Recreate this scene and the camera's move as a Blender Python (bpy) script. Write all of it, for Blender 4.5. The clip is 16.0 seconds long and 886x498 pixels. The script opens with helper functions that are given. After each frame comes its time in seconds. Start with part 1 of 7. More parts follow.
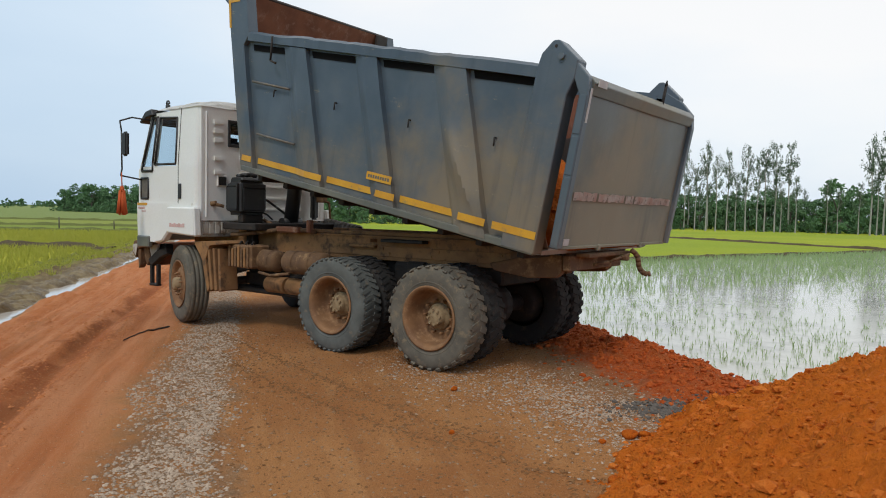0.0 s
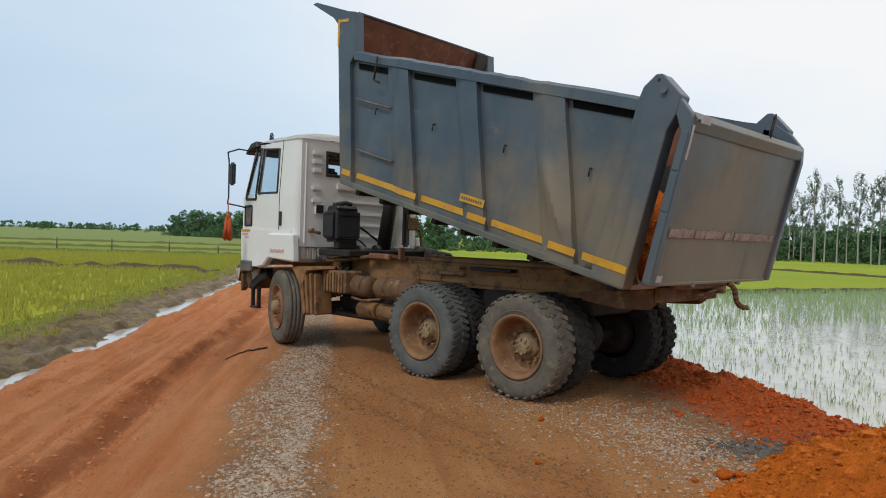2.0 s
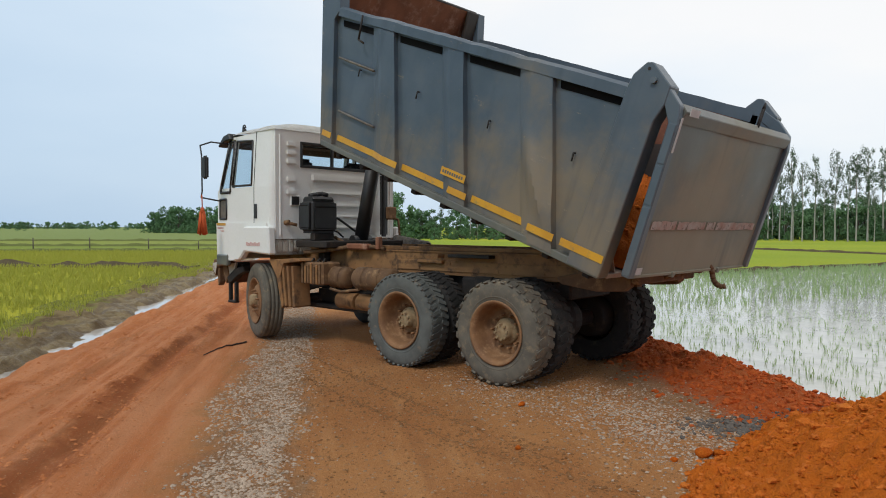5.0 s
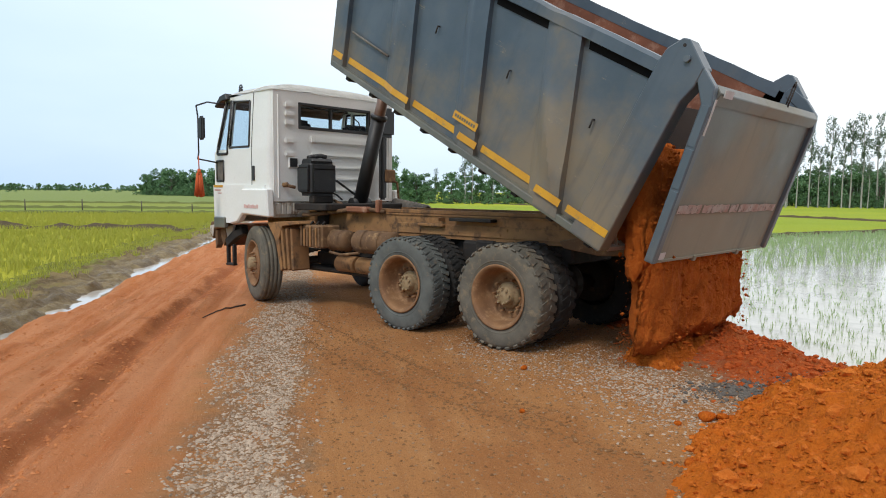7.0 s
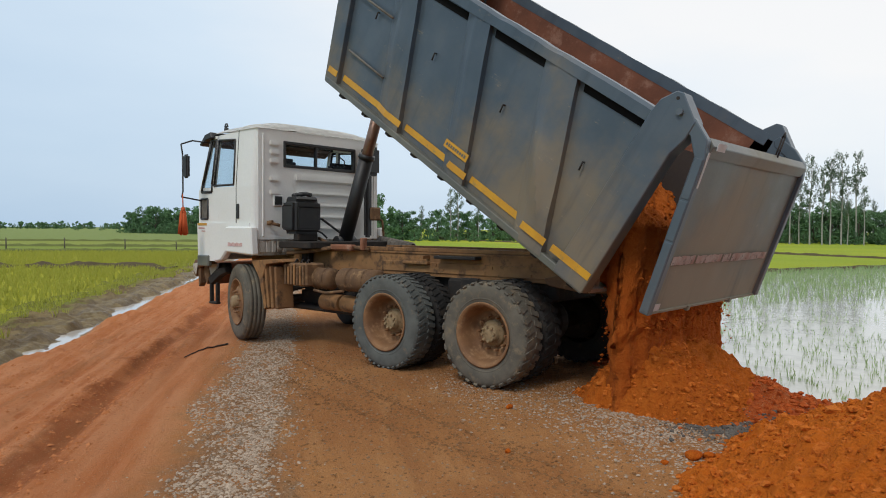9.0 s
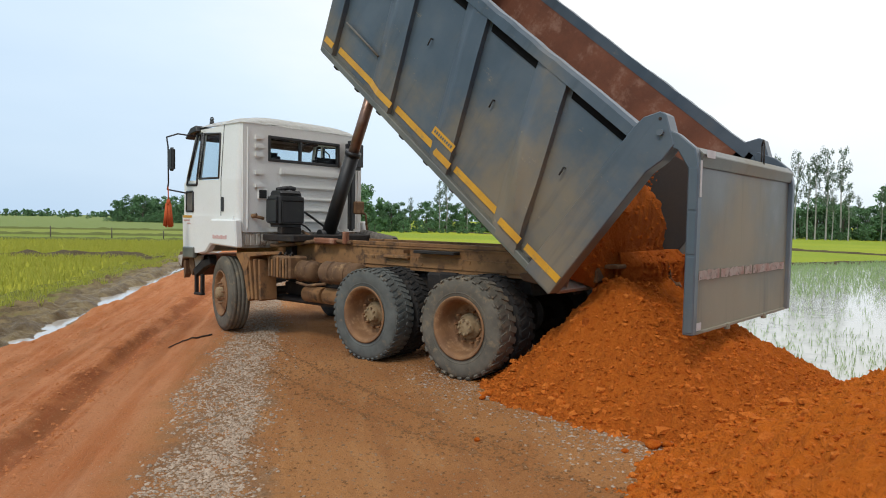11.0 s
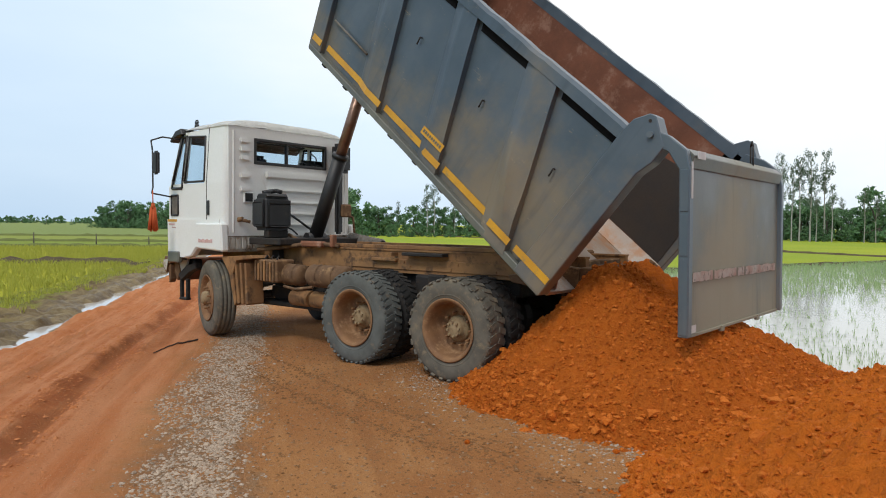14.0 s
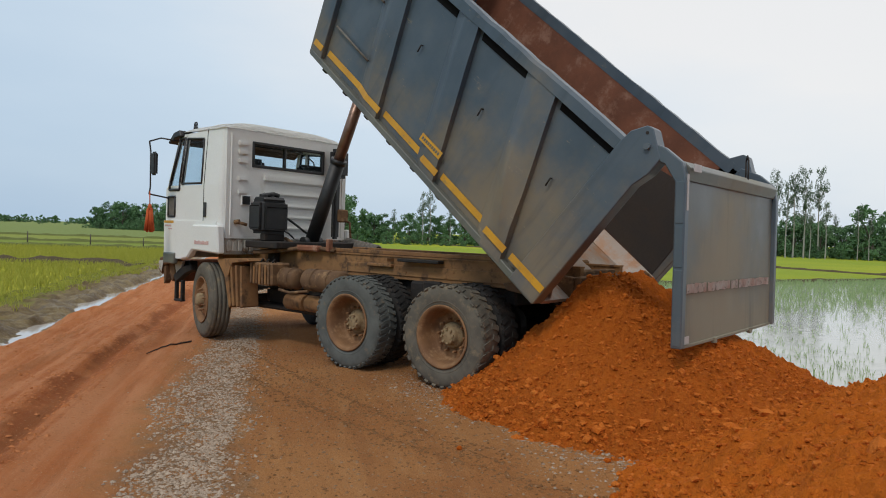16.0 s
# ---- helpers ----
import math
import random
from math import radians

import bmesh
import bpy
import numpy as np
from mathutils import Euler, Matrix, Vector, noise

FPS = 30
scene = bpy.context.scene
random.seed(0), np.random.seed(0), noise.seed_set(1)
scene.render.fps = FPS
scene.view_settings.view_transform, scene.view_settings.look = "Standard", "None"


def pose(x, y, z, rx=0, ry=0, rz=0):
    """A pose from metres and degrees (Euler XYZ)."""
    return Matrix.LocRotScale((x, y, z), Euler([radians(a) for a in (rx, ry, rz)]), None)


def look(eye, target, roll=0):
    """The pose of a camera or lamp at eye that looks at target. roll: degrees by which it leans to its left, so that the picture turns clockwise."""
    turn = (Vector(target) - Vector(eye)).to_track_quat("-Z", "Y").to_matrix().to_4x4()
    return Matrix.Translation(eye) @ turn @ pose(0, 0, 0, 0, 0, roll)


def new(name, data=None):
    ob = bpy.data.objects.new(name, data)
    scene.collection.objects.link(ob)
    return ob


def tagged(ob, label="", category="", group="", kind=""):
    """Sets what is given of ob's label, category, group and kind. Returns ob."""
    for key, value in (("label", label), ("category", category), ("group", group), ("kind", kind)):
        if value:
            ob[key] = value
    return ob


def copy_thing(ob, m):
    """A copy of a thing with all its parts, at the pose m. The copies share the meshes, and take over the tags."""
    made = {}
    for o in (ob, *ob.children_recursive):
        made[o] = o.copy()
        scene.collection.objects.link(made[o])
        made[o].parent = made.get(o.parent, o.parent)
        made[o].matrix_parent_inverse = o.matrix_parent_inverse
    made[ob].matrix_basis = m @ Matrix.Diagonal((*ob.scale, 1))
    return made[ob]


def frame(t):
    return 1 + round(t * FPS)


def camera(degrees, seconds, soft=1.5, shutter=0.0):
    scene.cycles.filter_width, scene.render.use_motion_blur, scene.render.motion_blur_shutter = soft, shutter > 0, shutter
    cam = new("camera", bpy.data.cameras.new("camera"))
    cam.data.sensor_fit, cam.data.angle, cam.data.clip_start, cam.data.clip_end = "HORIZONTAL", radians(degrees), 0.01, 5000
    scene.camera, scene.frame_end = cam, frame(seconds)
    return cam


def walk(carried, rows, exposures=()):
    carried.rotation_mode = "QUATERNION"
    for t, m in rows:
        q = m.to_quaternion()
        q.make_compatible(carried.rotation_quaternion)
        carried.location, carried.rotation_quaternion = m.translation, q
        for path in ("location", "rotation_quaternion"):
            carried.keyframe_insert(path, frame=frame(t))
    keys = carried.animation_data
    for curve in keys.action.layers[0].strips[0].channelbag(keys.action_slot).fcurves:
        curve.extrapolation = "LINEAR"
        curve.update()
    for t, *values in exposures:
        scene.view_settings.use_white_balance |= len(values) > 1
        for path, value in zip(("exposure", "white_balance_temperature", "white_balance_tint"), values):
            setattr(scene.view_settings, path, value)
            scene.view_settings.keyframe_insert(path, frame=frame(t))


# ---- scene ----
cam = camera(65.3, 16.0, soft=1.0)
PATH = [
    (0, (-4.052, 6.485, 1.543), (-2.868, 4.877, 1.439), 1.2),
    (0.5, (-4.033, 6.521, 1.524), (-2.799, 4.954, 1.38), 0.9),
    (1, (-4.033, 6.54, 1.502), (-2.782, 4.983, 1.397), 1.5),
    (1.5, (-4.048, 6.559, 1.518), (-2.779, 5.014, 1.455), 1.7),
    (2, (-4.108, 6.549, 1.555), (-2.724, 5.106, 1.524), 1.8),
    (2.5, (-4.148, 6.508, 1.565), (-2.752, 5.077, 1.626), 2.8),
    (3, (-4.147, 6.498, 1.558), (-2.755, 5.062, 1.575), 1.3),
    (3.5, (-4.148, 6.472, 1.552), (-2.787, 5.007, 1.553), 0.6),
    (4, (-4.152, 6.477, 1.558), (-2.769, 5.033, 1.527), 0.5),
    (6.3, (-4.066, 6.438, 1.514), (-2.768, 4.919, 1.423), -0.2),
    (6.5, (-4.077, 6.449, 1.529), (-2.762, 4.945, 1.427), -0.2),
    (7, (-4.021, 6.473, 1.529), (-2.69, 4.989, 1.364), 0.5),
    (7.5, (-4.021, 6.472, 1.529), (-2.69, 4.986, 1.378), 0.2),
    (8, (-4.021, 6.467, 1.517), (-2.684, 4.987, 1.369), 0.0),
    (8.5, (-4.029, 6.47, 1.531), (-2.707, 4.971, 1.486), 0.7),
    (9, (-4.026, 6.46, 1.533), (-2.721, 4.945, 1.476), 0.4),
    (9.2, (-4.022, 6.468, 1.522), (-2.729, 4.943, 1.47), 0.2),
    (11.3, (-4.252, 6.54, 1.584), (-2.973, 5.006, 1.492), 0.9),
    (11.5, (-4.236, 6.539, 1.582), (-2.945, 5.015, 1.479), 0.3),
    (12, (-4.211, 6.521, 1.572), (-2.935, 4.987, 1.448), 0.5),
    (12.5, (-4.187, 6.503, 1.566), (-2.94, 4.943, 1.455), -0.1),
    (13, (-4.21, 6.481, 1.554), (-2.956, 4.926, 1.461), 0.7),
    (13.5, (-4.21, 6.477, 1.542), (-2.952, 4.924, 1.477), 0.2),
    (14, (-4.207, 6.509, 1.555), (-2.954, 4.952, 1.486), 0.6),
    (14.5, (-4.213, 6.477, 1.535), (-2.965, 4.916, 1.458), 0.5),
    (15, (-4.218, 6.523, 1.549), (-2.974, 4.958, 1.487), 1.0),
    (15.5, (-4.219, 6.531, 1.551), (-2.965, 4.974, 1.51), 1.2),
    (16, (-4.216, 6.537, 1.537), (-2.973, 4.97, 1.493), 1.9),
]
EXPOSURES = [(0, 0.0), (0.5, 0.2), (1, 0.25), (1.5, 0.1), (2, -0.05), (2.5, -0.15), (3, 0.0), (3.5, 0.0), (4, 0.0), (5.2, 0.0), (6.3, 0.05), (6.5, 0.1),
             (7, 0.35), (7.5, 0.35), (8, 0.35), (8.5, 0.13), (9, -0.03), (10.2, 0.1), (11.5, 0.2), (12.5, 0.18), (13.5, 0.17), (14.5, 0.2), (15, 0.17), (15.5, -0.06), (16, -0.17)]
walk(cam, [(t, look(e, a, r)) for t, e, a, r in PATH], EXPOSURES)

# ---- frames of reference ----
# The truck stands along +X with its rear axle over the origin; the road runs ROAD degrees off it.
ROAD = -38.0
RC, RS = math.cos(radians(ROAD)), math.sin(radians(ROAD))
HINGE = Vector((-0.6, 0.0, 1.27))        # pivot of the dump body
PIN = (-0.46, 1.73)                      # tailgate pin in the body's side plane
BODY_ANGLE = [(0, 11.3), (0.5, 11.9), (1, 12.5), (1.5, 13.3), (2, 14.5), (2.5, 15.7), (3, 16.7), (3.5, 17.6), (4, 18.7),
              (5.2, 20.9), (6.3, 23.2), (6.5, 23.9), (6.75, 26.4), (7, 28.6), (7.5, 29.7), (8, 30.9), (8.5, 32.4), (9, 33.5),
              (10, 36.4), (11.0, 39.3), (11.5, 40.0), (12, 40.2), (16, 40.2)]
GATE_LEAN = [(0, 10.6), (2, 13.4), (3.5, 16.1), (4, 17.1), (5.2, 18.3), (6.3, 18.9), (7, 19.2), (8, 19.0), (9, 19.6), (9.6, 17.5),
             (10.4, 7.0), (11.0, 0.3), (11.3, -0.8), (12, -0.7), (16, -0.7)]


def at_time(rows, t):
    """Linear reading of a (time, value) table."""
    for (a, va), (b, vb) in zip(rows, rows[1:]):
        if a <= t <= b:
            return va + (vb - va) * (t - a) / (b - a)
    return rows[-1][1] if t > rows[-1][0] else rows[0][1]


def body_pose(t):
    return Matrix.Translation(HINGE) @ pose(0, 0, 0, 0, -at_time(BODY_ANGLE, t), 0)


def road_to_world(s, u):
    return s * RC - u * RS, s * RS + u * RC


# ---- world and sun ----
def build_world():
    w = bpy.data.worlds.new("sky")
    scene.world = w
    w.use_nodes = True
    nt = w.node_tree
    nt.nodes.clear()
    out = nt.nodes.new("ShaderNodeOutputWorld")
    sky = nt.nodes.new("ShaderNodeTexSky")
    sky.sky_type, sky.sun_disc = "NISHITA", False
    sky.sun_elevation, sky.sun_rotation = radians(48), radians(346)
    sky.air_density, sky.dust_density, sky.ozone_density = 1.2, 3.0, 1.5
    clear = nt.nodes.new("ShaderNodeBackground")
    clear.inputs[1].default_value = 0.11
    nt.links.new(sky.outputs[0], clear.inputs[0])
    # overcast veil, thicker and whiter towards the hidden sun
    co = nt.nodes.new("ShaderNodeTexCoord")
    dot = nt.nodes.new("ShaderNodeVectorMath")
    dot.operation = "DOT_PRODUCT"
    a = radians(-92)
    dot.inputs[1].default_value = (math.cos(a) * 0.58, math.sin(a) * 0.58, 1.1)
    nt.links.new(co.outputs["Generated"], dot.inputs[0])
    cloud = nt.nodes.new("ShaderNodeTexNoise")
    cloud.inputs["Scale"].default_value, cloud.inputs["Detail"].default_value = 2.4, 6
    mp = nt.nodes.new("ShaderNodeMapping")
    mp.inputs["Scale"].default_value = (1, 1, 3.0)
    nt.links.new(co.outputs["Generated"], mp.inputs[0])
    nt.links.new(mp.outputs[0], cloud.inputs["Vector"])
    add = nt.nodes.new("ShaderNodeMath")
    add.operation = "MULTIPLY_ADD"
    add.inputs[1].default_value = 0.35
    nt.links.new(cloud.outputs[0], add.inputs[0])
    nt.links.new(dot.outputs["Value"], add.inputs[2])
    ramp = nt.nodes.new("ShaderNodeValToRGB")
    e = ramp.color_ramp.elements
    e[0].position, e[0].color = 0.1, (0.42, 0.60, 0.82, 1)
    e[1].position, e[1].color = 1.0, (1.0, 1.0, 1.0, 1)
    for at, tint in ((0.36, (0.52, 0.68, 0.86)), (0.72, (0.71, 0.84, 0.97)), (0.88, (0.90, 0.95, 1.0))):
        m = ramp.color_ramp.elements.new(at)
        m.color = (*tint, 1)
    nt.links.new(add.outputs[0], ramp.inputs[0])
    veil = nt.nodes.new("ShaderNodeBackground")
    veil.inputs[1].default_value = 1.02
    nt.links.new(ramp.outputs[0], veil.inputs[0])
    mix = nt.nodes.new("ShaderNodeMixShader")
    mix.inputs[0].default_value = 0.9
    nt.links.new(clear.outputs[0], mix.inputs[1])
    nt.links.new(veil.outputs[0], mix.inputs[2])
    nt.links.new(mix.outputs[0], out.inputs[0])
    sun = new("sun", bpy.data.lights.new("sun", "SUN"))
    sun.data.energy, sun.data.angle, sun.data.color = 1.35, radians(14), (1.0, 0.96, 0.9)
    sun.matrix_basis = look((-1.8, 7, 8.2), (0, 0, 0))


build_world()
scene.view_settings.exposure = 0.0


# ---- materials ----
def nodes_of(name):
    mat = bpy.data.materials.new(name)
    mat.use_nodes = True
    nt = mat.node_tree
    bsdf = nt.nodes["Principled BSDF"]
    return mat, nt, bsdf


def noise_node(nt, scale, detail=4, rough=0.55, vec=None, stretch=None):
    n = nt.nodes.new("ShaderNodeTexNoise")
    n.inputs["Scale"].default_value, n.inputs["Detail"].default_value, n.inputs["Roughness"].default_value = scale, detail, rough
    if vec is None:
        vec = nt.nodes.new("ShaderNodeTexCoord").outputs["Object"]
    if stretch:
        mp = nt.nodes.new("ShaderNodeMapping")
        mp.inputs["Scale"].default_value = stretch
        nt.links.new(vec, mp.inputs[0])
        vec = mp.outputs[0]
    nt.links.new(vec, n.inputs["Vector"])
    return n.outputs[0]


def mixc(nt, fac, a, b):
    m = nt.nodes.new("ShaderNodeMix")
    m.data_type = "RGBA"
    for k, v in ((0, fac), (6, a), (7, b)):
        if isinstance(v, (tuple, list)):
            m.inputs[k].default_value = (*v, 1) if len(v) == 3 else v
        elif isinstance(v, (int, float)):
            m.inputs[k].default_value = v
        else:
            nt.links.new(v, m.inputs[k])
    return m.outputs[2]


def step(nt, val, lo, hi):
    m = nt.nodes.new("ShaderNodeMapRange")
    m.interpolation_type = "SMOOTHSTEP"
    m.inputs[1].default_value, m.inputs[2].default_value = lo, hi
    nt.links.new(val, m.inputs[0])
    return m.outputs[0]


def calc(nt, op, a, b=0.0):
    m = nt.nodes.new("ShaderNodeMath")
    m.operation = op
    for k, v in ((0, a), (1, b)):
        if isinstance(v, (int, float)):
            m.inputs[k].default_value = v
        else:
            nt.links.new(v, m.inputs[k])
    return m.outputs[0]


def bump(nt, bsdf, height, strength, dist):
    b = nt.nodes.new("ShaderNodeBump")
    b.inputs["Strength"].default_value, b.inputs["Distance"].default_value = strength, dist
    nt.links.new(height, b.inputs["Height"])
    nt.links.new(b.outputs[0], bsdf.inputs["Normal"])


def surface(name, col, col2=None, dirt=None, rough=0.6, metal=0.0, scale=3.0, fine=40.0, amount=(0.45, 0.62), bumps=0.1, dist=0.004,
            stretch=None, spec=0.5):
    """Paint, rubber, metal or cloth: two tones, a dirt or wear layer and fine relief."""
    mat, nt, bsdf = nodes_of(name)
    c = mixc(nt, step(nt, noise_node(nt, scale, 5), 0.3, 0.7), col, col2 or tuple(v * 0.75 for v in col))
    if dirt:
        n = noise_node(nt, scale * 1.7, 8, 0.7, stretch=stretch)
        c = mixc(nt, step(nt, n, *amount), c, dirt)
    f = noise_node(nt, fine, 3)
    c = mixc(nt, calc(nt, "MULTIPLY", f, 0.3), c, tuple(v * 0.6 for v in col))
    nt.links.new(c, bsdf.inputs["Base Color"])
    r = calc(nt, "MULTIPLY_ADD", f, 0.25)
    nt.nodes[-1].inputs[2].default_value = rough - 0.12
    nt.links.new(r, bsdf.inputs["Roughness"])
    bsdf.inputs["Metallic"].default_value = metal
    bsdf.inputs["Specular IOR Level"].default_value = spec
    bump(nt, bsdf, f, bumps, dist)
    return mat


def soil_material(name, a, b, c, scale=2.0, relief=0.6):
    mat, nt, bsdf = nodes_of(name)
    big = noise_node(nt, scale, 5)
    fine = noise_node(nt, 28, 6, 0.7)
    col = mixc(nt, step(nt, big, 0.32, 0.68), a, b)
    col = mixc(nt, step(nt, fine, 0.42, 0.72), col, c)
    geo = nt.nodes.new("ShaderNodeNewGeometry")
    col = mixc(nt, calc(nt, "MULTIPLY", geo.outputs["Random Per Island"], 0.8), col, c)
    nt.links.new(col, bsdf.inputs["Base Color"])
    bsdf.inputs["Roughness"].default_value = 0.95
    bsdf.inputs["Specular IOR Level"].default_value = 0.15
    bump(nt, bsdf, calc(nt, "ADD", fine, calc(nt, "MULTIPLY", noise_node(nt, 90, 3, 0.6), 0.4)), relief, 0.04)
    return mat


def road_material():
    """Packed laterite: brown lane, red haul lane, grey gravel strip, wet mud by the ditch, red berm by the paddy."""
    mat, nt, bsdf = nodes_of("road_soil")
    co = nt.nodes.new("ShaderNodeTexCoord").outputs["Object"]
    sep = nt.nodes.new("ShaderNodeSeparateXYZ")
    nt.links.new(co, sep.inputs[0])
    warp = calc(nt, "MULTIPLY", calc(nt, "SUBTRACT", noise_node(nt, 1.3, 6, 0.7), 0.5), 1.1)
    u = calc(nt, "ADD", sep.outputs[1], warp)
    s = calc(nt, "ADD", sep.outputs[0], calc(nt, "MULTIPLY", warp, 1.5))
    big = noise_node(nt, 0.7, 5)
    streak = noise_node(nt, 3.0, 6, 0.6, stretch=(0.18, 1.6, 1))
    fine = noise_node(nt, 45, 6, 0.7)
    grit = noise_node(nt, 160, 2, 0.6)
    brown = mixc(nt, step(nt, big, 0.35, 0.65), (0.35, 0.140, 0.044), (0.42, 0.188, 0.064))
    red = mixc(nt, step(nt, streak, 0.35, 0.65), (0.54, 0.222, 0.095), (0.47, 0.160, 0.053))
    gravel = mixc(nt, step(nt, fine, 0.35, 0.65), (0.17, 0.098, 0.050), (0.28, 0.185, 0.110))
    mud = mixc(nt, step(nt, noise_node(nt, 2.6, 6, 0.7), 0.38, 0.62), (0.11, 0.075, 0.034), (0.24, 0.18, 0.085))
    berm = mixc(nt, step(nt, fine, 0.4, 0.65), (0.41, 0.068, 0.010), (0.46, 0.118, 0.028))
    c = brown
    c = mixc(nt, calc(nt, "MULTIPLY", step(nt, streak, 0.5, 0.7), 0.35), c, (0.54, 0.28, 0.11))
    c = mixc(nt, step(nt, u, 3.2, 3.9), c, red)
    strip = calc(nt, "MULTIPLY", step(nt, u, 2.68, 2.85), calc(nt, "SUBTRACT", 1.0, step(nt, u, 3.15, 3.6)))
    patchy = step(nt, noise_node(nt, 3.2, 6, 0.75), 0.34, 0.58)
    c = mixc(nt, calc(nt, "MULTIPLY", calc(nt, "MULTIPLY", strip, patchy), 0.85), c, gravel)
    side = calc(nt, "MULTIPLY", calc(nt, "SUBTRACT", 1.0, step(nt, u, -0.9, 0.15)), calc(nt, "SUBTRACT", 1.0, step(nt, s, -0.5, 1.0)))
    c = mixc(nt, calc(nt, "MULTIPLY", side, 0.85), c, gravel)
    c = mixc(nt, calc(nt, "SUBTRACT", 1.0, step(nt, u, -1.0, -0.55)), c, berm)
    c = mixc(nt, step(nt, u, 6.0, 6.5), c, mud)
    # darker red band following the main rut
    dusky = calc(nt, "MULTIPLY", step(nt, u, 4.12, 4.32), calc(nt, "SUBTRACT", 1.0, step(nt, u, 4.42, 4.6)))
    c = mixc(nt, calc(nt, "MULTIPLY", dusky, 0.75), c, (0.27, 0.072, 0.018))
    dry = calc(nt, "SUBTRACT", 1.0, step(nt, u, 5.3, 5.8))
    lines = calc(nt, "MULTIPLY", step(nt, noise_node(nt, 3.0, 5, 0.55, stretch=(0.05, 3.0, 1)), 0.52, 0.60), step(nt, u, 3.7, 4.1))
    c = mixc(nt, calc(nt, "MULTIPLY", calc(nt, "MULTIPLY", calc(nt, "MULTIPLY", lines, step(nt, noise_node(nt, 1.7, 5, 0.7), 0.40, 0.60)), dry), 0.75), c, (0.40, 0.115, 0.032))
    tread = step(nt, noise_node(nt, 2.2, 4, 0.6, stretch=(0.12, 2.2, 1)), 0.53, 0.63)
    c = mixc(nt, calc(nt, "MULTIPLY", calc(nt, "MULTIPLY", tread, dry), 0.34), c, (0.27, 0.108, 0.038))
    crumbs = step(nt, noise_node(nt, 22, 5, 0.8), 0.56, 0.66)
    c = mixc(nt, calc(nt, "MULTIPLY", crumbs, 0.5), c, (0.22, 0.095, 0.036))
    specks = step(nt, noise_node(nt, 75, 3, 0.6), 0.62, 0.70)
    c = mixc(nt, calc(nt, "MULTIPLY", specks, 0.6), c, (0.50, 0.34, 0.20))
    grass = mixc(nt, step(nt, fine, 0.4, 0.6), (0.21, 0.22, 0.035), (0.15, 0.16, 0.035))
    tuft = calc(nt, "ADD", u, calc(nt, "MULTIPLY", calc(nt, "SUBTRACT", noise_node(nt, 1.8, 7, 0.75), 0.5), 3.2))
    c = mixc(nt, step(nt, tuft, 7.6, 8.3), c, grass)
    c = mixc(nt, calc(nt, "MULTIPLY", step(nt, grit, 0.5, 0.8), 0.3), c, (0.16, 0.09, 0.045))
    nt.links.new(c, bsdf.inputs["Base Color"])
    wet = calc(nt, "MULTIPLY", step(nt, u, 5.9, 6.5), calc(nt, "SUBTRACT", 1.0, step(nt, u, 7.0, 8.0)))
    rough = calc(nt, "MULTIPLY_ADD", wet, -0.45)
    nt.nodes[-1].inputs[2].default_value = 0.92
    nt.links.new(rough, bsdf.inputs["Roughness"])
    bsdf.inputs["Specular IOR Level"].default_value = 0.2
    bump(nt, bsdf, calc(nt, "ADD", calc(nt, "MULTIPLY", fine, 1.0), calc(nt, "MULTIPLY", grit, 0.4)), 0.9, 0.03)
    return mat


def field_material():
    """Young paddy in plots, yellower and greener by turns."""
    mat, nt, bsdf = nodes_of("paddy_green")
    big = noise_node(nt, 0.035, 4, 0.5)
    mid = noise_node(nt, 0.4, 5, 0.65)
    fine = noise_node(nt, 9, 4, 0.7)
    sep = nt.nodes.new("ShaderNodeSeparateXYZ")
    nt.links.new(nt.nodes.new("ShaderNodeTexCoord").outputs["Object"], sep.inputs[0])
    c = mixc(nt, step(nt, big, 0.38, 0.62), (0.35, 0.38, 0.03), (0.25, 0.32, 0.03))
    c = mixc(nt, calc(nt, "MULTIPLY", step(nt, mid, 0.4, 0.7), 0.5), c, (0.28, 0.36, 0.045))
    # plots across the road from the flooded one: mown yellow, then older dark green, then dull stubble
    over = step(nt, sep.outputs[1], 2.0, 4.0)
    edge = calc(nt, "ADD", sep.outputs[0], calc(nt, "MULTIPLY", calc(nt, "SUBTRACT", mid, 0.5), 8.0))
    for start, tint in ((3, (0.37, 0.35, 0.035)), (50, (0.17, 0.23, 0.045)), (70, (0.24, 0.27, 0.06)), (98, (0.19, 0.24, 0.085))):
        c = mixc(nt, calc(nt, "MULTIPLY", over, calc(nt, "MULTIPLY", step(nt, edge, start, start + 3), 0.85)), c, tint)
    c = mixc(nt, calc(nt, "MULTIPLY", step(nt, fine, 0.45, 0.7), 0.4), c, (0.10, 0.17, 0.02))
    nt.links.new(c, bsdf.inputs["Base Color"])
    bsdf.inputs["Roughness"].default_value = 0.9
    bsdf.inputs["Specular IOR Level"].default_value = 0.1
    bump(nt, bsdf, fine, 0.8, 0.1)
    return mat


def water_material(name, col, ripple=0.05, scale=6.0):
    mat, nt, bsdf = nodes_of(name)
    n = noise_node(nt, scale, 4, 0.6)
    d = mixc(nt, step(nt, noise_node(nt, 0.5, 6, 0.7), 0.45, 0.7), col, tuple(v * 0.6 for v in col))
    nt.links.new(d, bsdf.inputs["Base Color"])
    bsdf.inputs["Roughness"].default_value = 0.08
    bsdf.inputs["IOR"].default_value = 1.33
    bsdf.inputs["Specular IOR Level"].default_value = 0.9
    bump(nt, bsdf, n, ripple, 0.05)
    return mat


